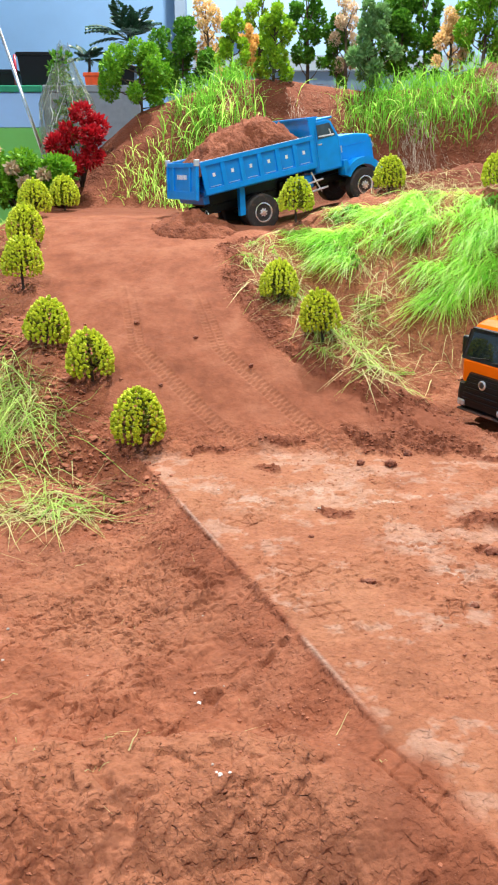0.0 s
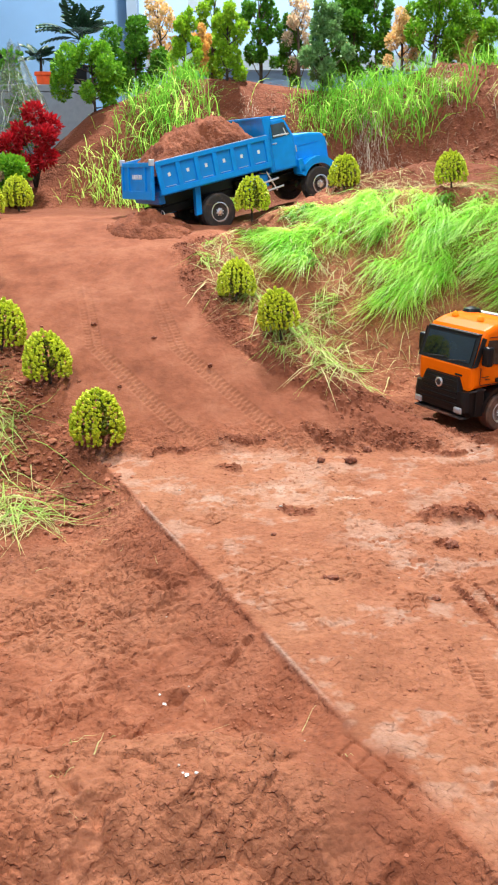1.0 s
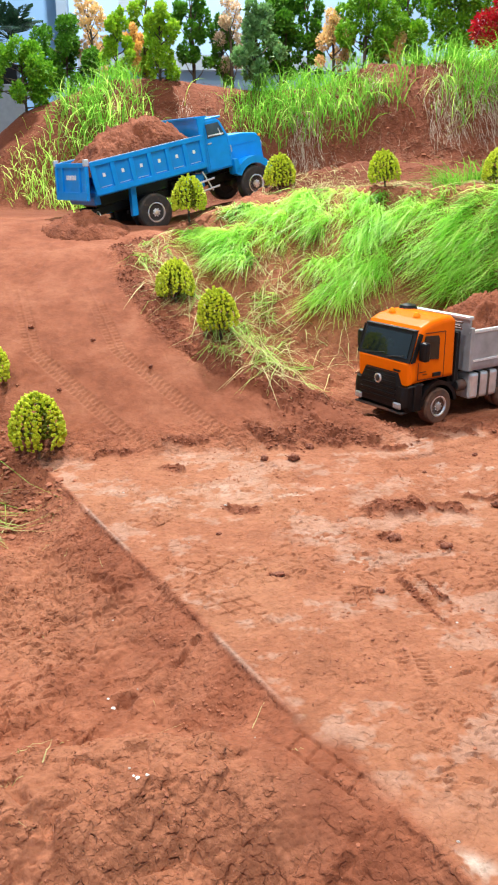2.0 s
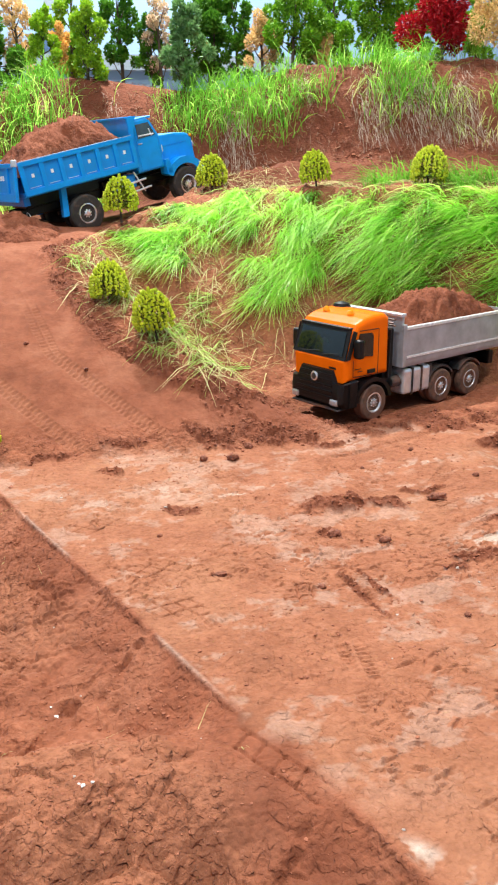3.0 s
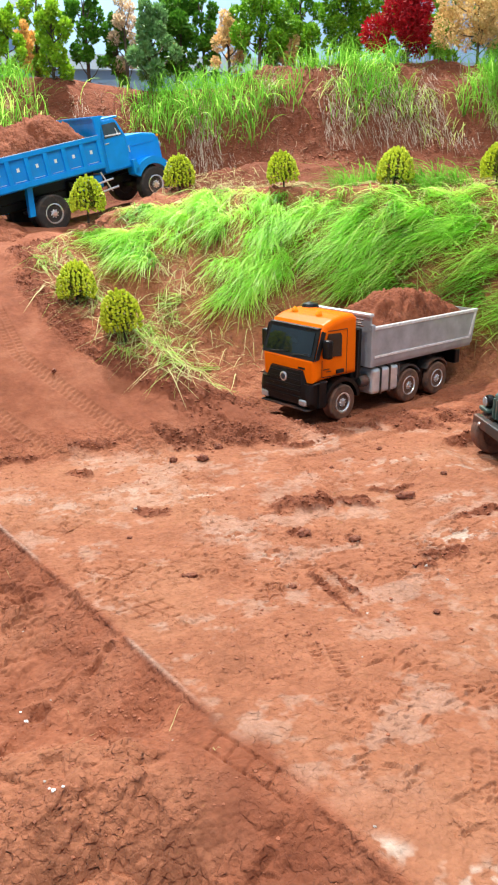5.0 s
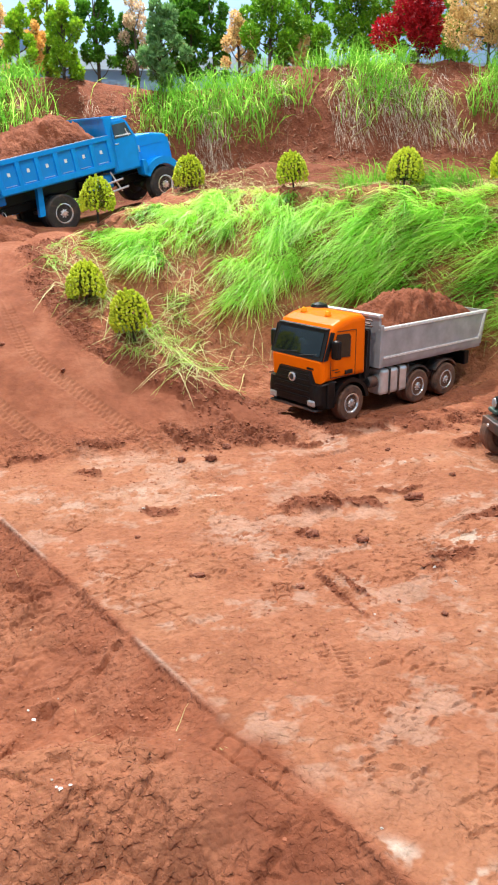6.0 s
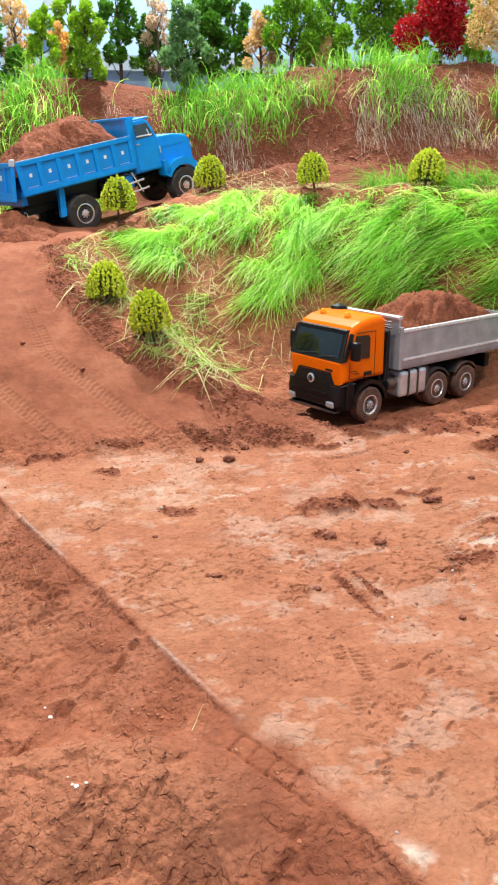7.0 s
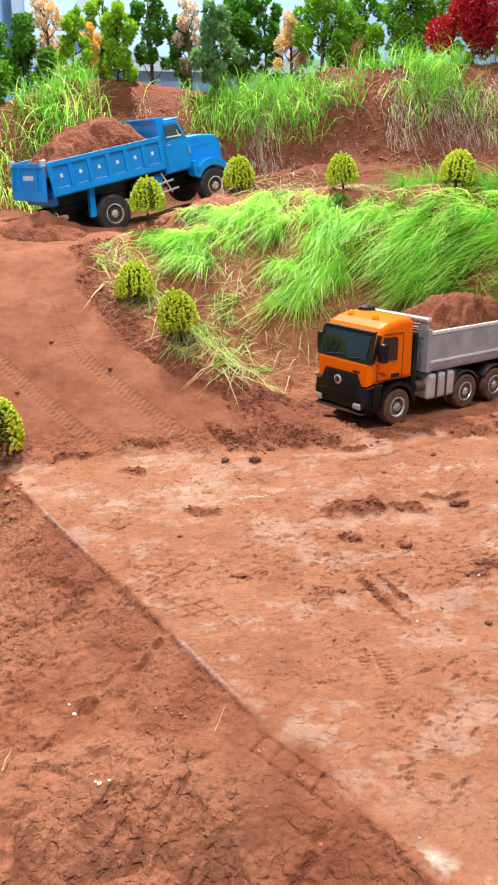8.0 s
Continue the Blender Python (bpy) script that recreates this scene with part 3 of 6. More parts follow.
    for line in RUTS[:2]:
        dusty = np.maximum(dusty, 0.25 * np.maximum(rut(gx - 0.011, gy, line, 0.012)[0], rut(gx + 0.011, gy, line, 0.012)[0]) * (1 - step(1.85, 2.3, gy)))
    dusty = np.maximum(dusty, (1 - slab) * (1 - step(1.45, 1.75, gy)) * (0.1 + 0.35 * loosened(gx, gy)) * step(0.02, 0.10, -d + 0.06 * fbm(gx, gy, 12.0, 3, 65)))
    road = (1 - step(-0.02, 0.02, gx - soil_edge(gy))) * (1 - step(-0.10, 0.0, left_line(gy) - gx)) * step(1.64, 1.72, gy) * (1 - step(3.0, 3.2, gy))
    damp_shade = np.maximum(damp_shade, 0.34 * road * (0.9 + 0.6 * fbm(gx, gy, 5.0, 3, 67)))
    packed = np.maximum(road, slab * 0.35)
    packed = np.maximum(packed, 0.30 * (1 - loosened(gx, gy)) * (1 - step(1.5, 1.7, gy)))
    hill = step(0.09, 0.16, gx - soil_edge(gy)) * step(1.85, 1.95, gy) * (1 - step(0.0, 0.1, gy - hill_crest(gx)))
    dusty = np.maximum(dusty, hill * (0.22 + 0.6 * fbm(gx, gy, 9.0, 3, 64)))
    damp_shade = damp_shade * (1 - 0.5 * hill)
    dusty = dusty * (1 - churn)
    for name, a in (("bare", bare), ("damp_shade", damp_shade), ("dusty", dusty), ("packed", packed)):
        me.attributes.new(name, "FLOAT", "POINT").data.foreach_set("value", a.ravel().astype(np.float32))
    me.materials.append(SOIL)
    tagged(new("ground", me), "red clay ground moulded into a yard, ramp and banks", "ground", kind="structure")


build_terrain()
# ---- materials of the things ----
RED_DUST = (0.36, 0.13, 0.065)
TOPIARY = leafy("topiary_leaf", (0.40, 0.52, 0.018), (0.92, 0.98, 0.08), 90.0, 0.45, 0.35)
# darker olive copy of the topiary leaf, holding the crown's inner shade
TOPIARY_SHADED = leafy("shaded_olive_leaf", (0.10, 0.15, 0.012), (0.34, 0.40, 0.03), 90.0, 0.5, 0.2)
STEM = plain("dark_stem", (0.05, 0.035, 0.025), 0.8, vary=0.3)
BARK = plain("grey_bark", (0.10, 0.075, 0.05), 0.85, vary=0.35, scale=90, bump=0.002)
LEAVES = {
    "light": leafy("light_green_leaf", (0.13, 0.33, 0.012), (0.48, 0.70, 0.04)),
    "mid": leafy("mid_green_leaf", (0.06, 0.24, 0.014), (0.28, 0.56, 0.03)),
    "green": leafy("green_leaf", (0.05, 0.20, 0.01), (0.26, 0.52, 0.02)),
    "dark": leafy("dark_green_leaf", (0.028, 0.13, 0.012), (0.15, 0.38, 0.025)),
    "grey": leafy("grey_green_leaf", (0.09, 0.22, 0.06), (0.30, 0.52, 0.20)),
    "tan": leafy("tan_leaf", (0.60, 0.38, 0.14), (0.92, 0.70, 0.36)),
    "peach": leafy("peach_leaf", (0.70, 0.38, 0.09), (0.95, 0.66, 0.24)),
    "pale": leafy("pale_pink_tan_leaf", (0.55, 0.38, 0.22), (0.90, 0.74, 0.55)),
    "gold": leafy("gold_leaf", (0.55, 0.36, 0.12), (0.90, 0.70, 0.34)),
    "red": leafy("red_leaf", (0.24, 0.005, 0.010), (0.66, 0.016, 0.03)),
}
GRASS = leafy("fresh_grass", (0.38, 0.84, 0.07), (0.82, 0.99, 0.32), 9.0, 0.36, 0.66)
GRASS_DEEP = leafy("deep_grass", (0.07, 0.30, 0.016), (0.32, 0.68, 0.08), 9.0, 0.45, 0.5)
GRASS_PALE = leafy("yellowing_grass", (0.26, 0.42, 0.05), (0.62, 0.74, 0.20), 9.0, 0.5, 0.4)
GRASS_LEFT = leafy("light_green_thin_grass", (0.22, 0.46, 0.05), (0.66, 0.84, 0.24), 9.0, 0.5, 0.45)
STRAW = leafy("dry_straw", (0.38, 0.32, 0.12), (0.74, 0.70, 0.34), 20.0, 0.6, 0.3)
ROOTS = leafy("pale_dry_root", (0.36, 0.26, 0.19), (0.80, 0.70, 0.58), 20.0, 0.7, 0.2)
FIBRE = leafy("brown_dead_fibre", (0.12, 0.05, 0.028), (0.34, 0.19, 0.11), 20.0, 0.7, 0.1)
ORANGE = plain("orange_lacquer", (0.92, 0.160, 0.002), 0.30, vary=0.04, dust=RED_DUST, dust_amount=-0.14, spec=0.12)
BLACK = plain("black_plastic", (0.007, 0.007, 0.008), 0.34, dust=RED_DUST, dust_amount=-0.16, spec=0.3)
DEEP_BLACK = plain("unlit_black_plastic", (0.006, 0.006, 0.006), 0.6)
SILVER = plain("brushed_aluminium", (0.78, 0.79, 0.81), 0.32, metal=0.6, dust=RED_DUST, dust_amount=-0.06)
BED_GREY = plain("dull_aluminium_sheet", (0.44, 0.45, 0.48), 0.38, metal=0.35, vary=0.2, scale=25, dust=RED_DUST, dust_amount=-0.13)
CHROME = plain("chrome", (0.94, 0.94, 0.95), 0.16, metal=0.7, dust=RED_DUST, dust_amount=-0.12)
TYRE = plain("muddy_rubber", (0.045, 0.035, 0.030), 0.85, bump=0.002, scale=70, dust=(0.25, 0.105, 0.06), dust_amount=0.36)
TYRE_DARK = plain("dark_rubber", (0.032, 0.028, 0.027), 0.8, bump=0.002, scale=70, dust=(0.22, 0.12, 0.08), dust_amount=0.08)
GLASS_DARK = plain("dark_tinted_glass", (0.010, 0.016, 0.016), 0.05, vary=0.4, scale=14, spec=0.5)
GLASS_LIGHT = plain("clear_cab_glass", (0.06, 0.09, 0.10), 0.06, vary=0.4, scale=14, spec=0.8)
LAMP_GLASS = plain("lamp_lens", (0.55, 0.56, 0.58), 0.10, vary=0.3, metal=0.5)
AMBER = plain("amber_lens", (0.85, 0.32, 0.01), 0.2)
BLUE = plain("blue_lacquer", (0.002, 0.30, 0.84), 0.34, vary=0.08, scale=30, coat=0.1, spec=0.35)
BLUE_WORN = plain("rubbed_blue_edge", (0.35, 0.52, 0.75), 0.45, vary=0.3, scale=90, dust=RED_DUST, dust_amount=-0.02)
# dustier copy of the blue lacquer, darkened to paint shade in recesses
BLUE_SHADED = plain("shaded_dusty_blue_lacquer", (0.002, 0.26, 0.75), 0.42, vary=0.08, scale=30, dust=RED_DUST, dust_amount=-0.05)
WORN = plain("chipped_bright_edge", (0.80, 0.80, 0.80), 0.35, metal=0.2, vary=0.2, scale=120, dust=RED_DUST, dust_amount=0.06)
WHITE = plain("white_paint", (0.80, 0.82, 0.84), 0.5)
OLIVE = plain("dull_green_paint", (0.060, 0.105, 0.088), 0.5, dust=RED_DUST, dust_amount=0.12)
DARK_STEEL = plain("dark_steel", (0.045, 0.048, 0.050), 0.45, metal=0.3, dust=RED_DUST, dust_amount=0.18)
MATT_WHITE = plain("matt_white", (0.80, 0.80, 0.78), 0.7)
STONE = plain("dark_red_clod", (0.25, 0.085, 0.048), 0.9, vary=0.4, scale=120, bump=0.003)
GREY_STONE = plain("pale_stone", (0.42, 0.36, 0.32), 0.85, vary=0.3, scale=120, bump=0.002)
WALL = plain("pale_blue_wall_paint", (0.25, 0.37, 0.53), 0.65, vary=0.04, scale=3)
WALL_BLUE = plain("blue_wall_paint", (0.13, 0.25, 0.43), 0.65, vary=0.05, scale=3)
COLUMN = plain("slate_blue_column_paint", (0.16, 0.22, 0.30), 0.6, vary=0.06, scale=4)
CEIL = plain("white_ceiling_paint", (0.8, 0.8, 0.78), 0.8, vary=0.03, scale=3)
FLOOR = plain("grey_concrete_floor", (0.34, 0.33, 0.32), 0.6, vary=0.15, scale=6)
PANEL_BLUE = plain("sky_blue_board", (0.30, 0.52, 0.86), 0.5, vary=0.05, scale=5)
PANEL_GREEN = plain("grass_green_board", (0.15, 0.48, 0.10), 0.5, vary=0.06, scale=5)
TRIM_GREEN = plain("green_trim_paint", (0.015, 0.27, 0.14), 0.45)
LEDGE_GREY = plain("grey_ledge_paint", (0.22, 0.27, 0.32), 0.5, vary=0.1)
POT_ORANGE = plain("orange_pot_plastic", (0.85, 0.10, 0.015), 0.4)
STEEL = plain("polished_steel_pipe", (0.72, 0.74, 0.76), 0.25, metal=0.9)
PALM = leafy("palm_leaf", (0.008, 0.028, 0.016), (0.03, 0.085, 0.04), 20, 0.4, 0.1)


def film_material():
    m, nt, b = blank("clear_wrapping_film")
    b.inputs["Base Color"].default_value = (0.24, 0.27, 0.20, 1)
    b.inputs["Roughness"].default_value, b.inputs["Alpha"].default_value = 0.08, 0.34
    nt.links.new(bump_node(nt, noise_node(nt, 22.0, 3), 1.0, 0.03), b.inputs["Normal"])
    return m


FILM = film_material()
# the film's highlights, put into a pale colour
FILM_GLINT = plain("film_glint", (0.62, 0.68, 0.64), 0.12, vary=0.3)


# ---- the room ----
def slab(name, x0, x1, y0, y1, z0, z1, material, label, category):
    bm = bmesh.new()
    box(bm, x0, x1, y0, y1, z0, z1)
    return tagged(part(name, bm, material), label, category, kind="structure")


slab("floor", -4.0, 5.0, -3.2, 6.6, -0.20, -0.10, FLOOR, "grey concrete floor of the hall", "floor")
slab("wall_north", -4.0, 5.0, 6.3, 6.5, -0.10, 4.6, WALL, "pale blue painted wall behind the trees", "wall")
slab("wall_south", -4.0, 5.0, -3.2, -3.0, -0.10, 4.6, WALL, "pale plain wall of the hall", "wall")
slab("wall_west", -4.0, -3.8, -3.0, 6.3, -0.10, 4.6, WALL, "pale plain side wall", "wall")
slab("wall_east", 4.8, 5.0, -3.0, 6.3, -0.10, 4.6, WALL, "pale plain side wall", "wall")
slab("ceiling", -4.0, 5.0, -3.2, 6.5, 4.6, 4.7, CEIL, "white plain ceiling", "ceiling")
slab("trim_column", -0.50, -0.43, 6.12, 6.297, -0.10, 4.599, COLUMN, "slate blue column on the wall", "column")
slab("wall_panel", -3.79, -0.503, 6.24, 6.297, -0.099, 4.598, WALL_BLUE, "blue painted wall bay", "wall")
slab("trim_ledge", -0.36, 3.6, 5.75, 5.83, 1.18, 1.27, LEDGE_GREY, "dark grey ledge along the wall", "ledge")
slab("wall_low", -0.36, 3.6, 5.84, 5.90, -0.098, 1.26, WALL, "pale low wall behind the ledge", "wall")
slab("trim_box", -0.09, 0.03, 6.10, 6.16, 1.58, 1.75, LEDGE_GREY, "grey cable box on the wall", "box")


# ---- counter behind the land, with what stands on it ----
def counter():
    root = empty("counter", pose(-0.9, 4.36, -0.1), "sky blue and green painted counter with green top edge", "counter")
    bm = box(bmesh.new(), -1.6, -0.12, 0.0, 0.05, 0.74 + 0.13, 1.03)
    part("upper_panel", bm, PANEL_BLUE, root)
    bm = box(bmesh.new(), -1.6, -0.12, -0.004, 0.05, 0.0, 0.868, 0.002)
    part("lower_panel", bm, PANEL_GREEN, root, "grass green lower board")
    bm = box(bmesh.new(), -1.6, -0.12, -0.012, 0.5, 1.032, 1.062, 0.004)
    part("top", bm, TRIM_GREEN, root, "green edged counter top")
    bm = box(bmesh.new(), -0.118, 0.36, 0.0, 0.05, 0.0, 1.03, 0.002)
    part("end_panel", bm, LEDGE_GREY, root, "grey end panel")
    bm = box(bmesh.new(), -0.118, 0.36, -0.006, 0.5, 1.032, 1.064, 0.004)
    part("end_top", bm, LEDGE_GREY, root, "grey end top")


counter()


def tub(x, y, z, w, h, d, material, label, name="tub", category="tub"):
    """A tapering open box with a rolled rim."""
    bm = bmesh.new()
    lo, hi = [], []
    for sx, sy in ((-1, -1), (1, -1), (1, 1), (-1, 1)):
        lo.append(bm.verts.new((sx * w * 0.43, sy * d * 0.43, 0)))
        hi.append(bm.verts.new((sx * w * 0.5, sy * d * 0.5, h)))
    inner = [bm.verts.new((v.co.x * 0.93, v.co.y * 0.93, h)) for v in hi]
    deep = [bm.verts.new((v.co.x * 0.9, v.co.y * 0.9, 0.012)) for v in lo]
    for i in range(4):
        j = (i + 1) % 4
        bm.faces.new((lo[i], lo[j], hi[j], hi[i]))
        bm.faces.new((hi[i], hi[j], inner[j], inner[i]))
        bm.faces.new((inner[i], inner[j], deep[j], deep[i]))
    bm.faces.new(lo[::-1])
    bm.faces.new(deep)
    root = empty(name, pose(x, y, z), label, category)
    part("body", bm, material, root)
    bm = bmesh.new()
    for sx in (-1, 1):
        box(bm, sx * w * 0.51 - 0.006, sx * w * 0.51 + 0.006, -d * 0.51, d * 0.51, h - 0.012, h + 0.004, 0.002)
    for sy in (-1, 1):
        box(bm, -w * 0.51, w * 0.51, sy * d * 0.51 - 0.006, sy * d * 0.51 + 0.006, h - 0.010, h + 0.006, 0.002)
    part("rim", bm, material, root)
    return root


tub(-1.055, 4.55, 0.963, 0.20, 0.155, 0.20, BLACK, "black plastic tub on the counter")
tub(-1.24, 4.52, 0.963, 0.15, 0.075, 0.14, BLACK, "low black plastic tray on the counter")
tub(-0.78, 4.44, 0.965, 0.075, 0.055, 0.07, POT_ORANGE, "small orange plastic flower pot", "flower_pot", "flower pot")
tub(-0.63, 4.50, 0.965, 0.12, 0.09, 0.12, BLACK, "black plastic plant pot", "flower_pot", "flower pot")


# ---- leaves, blades and trees ----
def leaf_cloud(name, centres, radii, count, size, material, parent, seed, flat=0.75, long=1.7, label=""):
    """Many small folded leaves on and in a set of clumps."""
    rs = np.random.RandomState(seed)
    centres, radii = np.array(centres, float), np.array(radii, float)
    share = radii**2 / (radii**2).sum()
    which = rs.choice(len(centres), count, p=share)
    d = rs.normal(size=(count, 3))
    d /= np.linalg.norm(d, axis=1)[:, None]
    rad = radii[which] * (0.45 + 0.6 * rs.rand(count) ** 0.6)
    at = centres[which] + d * rad[:, None] * (1, 1, flat)
    aim = d + rs.normal(size=(count, 3)) * 0.7 + (0, 0, 0.3)
    aim /= np.linalg.norm(aim, axis=1)[:, None]
    side = np.cross(aim, rs.normal(size=(count, 3)))
    side /= np.linalg.norm(side, axis=1)[:, None]
    up = np.cross(side, aim)
    s = size * (0.6 + 0.8 * rs.rand(count))[:, None]
    v = np.stack([at, at + aim * s * long * 0.5 + side * s * 0.5, at + aim * s * long, at + aim * s * long * 0.5 - side * s * 0.5 + up * s * 0.25], 1).reshape(-1, 3)
    f = np.arange(count * 4).reshape(-1, 4)
    faces = np.concatenate([f[:, [0, 1, 2]], f[:, [0, 2, 3]]])
    return raw(name, v.tolist(), faces.tolist(), material, parent, label)


def bent_stem(bm, points, r0, r1, seg=7):
    """A tapering stem through the points."""
    rings = []
    n = len(points)
    for i, p in enumerate(points):
        p = Vector(p)
        d = Vector(points[min(i + 1, n - 1)]) - Vector(points[max(i - 1, 0)])
        q = d.to_track_quat("Z", "Y")
        r = r0 + (r1 - r0) * i / (n - 1)
        rings.append([bm.verts.new(p + q @ Vector((r * math.cos(2 * math.pi * k / seg), r * math.sin(2 * math.pi * k / seg), 0))) for k in range(seg)])
    for a, b in zip(rings, rings[1:]):
        for k in range(seg):
            bm.faces.new((a[k], a[(k + 1) % seg], b[(k + 1) % seg], b[k]))
    bm.faces.new(rings[0][::-1])
    bm.faces.new(rings[-1])


TREE_LABELS = {
    "light": "light green model tree with a ragged upright crown", "mid": "bushy mid green model tree on the bank",
    "green": "green model tree with open crown and dark trunk", "dark": "dark green model tree with clumped foliage",
    "grey": "grey-green feathery model tree on the bank", "tan": "tan dry-leaved model tree", "peach": "orange-tan model tree with sparse crown",
    "pale": "pale pinkish tan model tree, thin crown", "gold": "golden tan model tree with airy crown", "red": "deep red-leaved model tree on the bank",
}


def tree(kind, x, y, z, h, w, seed):
    rs = random.Random(seed)
    root = empty("tree", pose(x, y, ground_at(x, y) - 0.004, 0, 0, 0), TREE_LABELS[kind], "tree", "model trees on the bank")
    h = h + z - ground_at(x, y)
    lean = rs.uniform(-0.06, 0.06) * h
    trunk = [(lean * s * s, rs.uniform(-0.01, 0.01) * h, h * 0.86 * s) for s in (0, 0.25, 0.5, 0.75, 1)]
    bm = bmesh.new()
    bent_stem(bm, trunk, 0.012 * max(h / 0.3, 0.6) * 0.6, 0.002)
    centres, radii = [], []
    airy = kind in ("tan", "peach", "pale", "gold", "red")
    n = (7 if kind == "red" else 13) if airy else 17
    base = 0.26 if airy else (0.12 if kind in ("light", "grey") else 0.20)
    for i in range(n):
        s = base + (0.93 - base) * (i + 0.5) / n
        belly = math.sin(math.pi * min(1, (s - base) / (1 - base) * 0.78 + 0.2)) ** 0.7
        a = i * 2.4 + rs.uniform(-0.6, 0.6)
        out = w * 0.44 * belly * rs.uniform(0.3, 1.25)
        c = (lean * s * s + out * math.cos(a), out * math.sin(a) * 0.8, h * (s + rs.uniform(-0.05, 0.05)))
        r = w * (rs.uniform(0.15, 0.20) if kind == "red" else rs.uniform(0.11, 0.20) if airy else rs.uniform(0.08, 0.155)) * (0.7 + 0.4 * belly)
        centres.append(c)
        radii.append(r)
        start = Vector((lean * s * s * 0.8, 0, max(0.05 * h, h * (s - 0.16))))
        mid = start.lerp(Vector(c), 0.5) + Vector((0, 0, -0.01))
        bent_stem(bm, [start, mid, c], 0.0032, 0.001, 5)
    part("trunk", bm, BARK, root, smooth=True)
    count = int((5200 if airy else 5600) * (w / 0.18) ** 1.2)
    leaf_cloud("crown", centres, radii, min(count, 14000), 0.0064 if airy else 0.0080, LEAVES[kind], root, seed, 1.25, 2.3 if kind in ("red", "grey") else 1.7)


TREES = [
    ("mid", -0.439, 3.598, 0.76, 0.288, 0.260),
    ("dark", -0.285, 3.826, 0.81, 0.352, 0.258),
    ("tan", -0.172, 3.915, 0.93, 0.349, 0.140),
    ("light", -0.074, 3.751, 0.91, 0.297, 0.129),
    ("peach", -0.007, 3.919, 0.94, 0.250, 0.080),
    ("light", 0.044, 4.032, 0.96, 0.380, 0.144),
    ("light", 0.100, 3.627, 0.85, 0.348, 0.163),
    ("dark", 0.252, 3.817, 0.95, 0.359, 0.155),
    ("dark", 0.392, 3.923, 0.95, 0.275, 0.125),
    ("pale", 0.421, 3.870, 0.95, 0.340, 0.113),
    ("grey", 0.490, 3.644, 0.90, 0.325, 0.195),
    ("dark", 0.646, 3.923, 0.95, 0.412, 0.200),
    ("tan", 0.685, 4.040, 0.98, 0.372, 0.077),
    ("dark", 0.765, 3.873, 0.96, 0.357, 0.148),
    ("tan", 0.839, 3.714, 0.95, 0.269, 0.141),
    ("green", 0.959, 3.669, 0.97, 0.330, 0.275),
    ("tan", 1.075, 3.710, 0.99, 0.138, 0.146),
    ("green", 1.187, 3.803, 1.01, 0.337, 0.175),
    ("dark", 0.657, 3.887, 0.99, 0.324, 0.150),
    ("green", 1.316, 3.625, 0.99, 0.345, 0.291),
    ("green", 1.569, 3.732, 1.02, 0.354, 0.202),
    ("red", 1.475, 3.302, 0.96, 0.275, 0.270),
    ("green", 1.777, 3.623, 1.01, 0.337, 0.150),
    ("gold", 1.767, 3.279, 0.95, 0.320, 0.275),
    ("dark", 2.003, 3.509, 1.00, 0.345, 0.221),
]
for k, (kind, x, y, z, h, w) in enumerate(TREES):
    tree(kind, x, y, z, h, w, 100 + k)


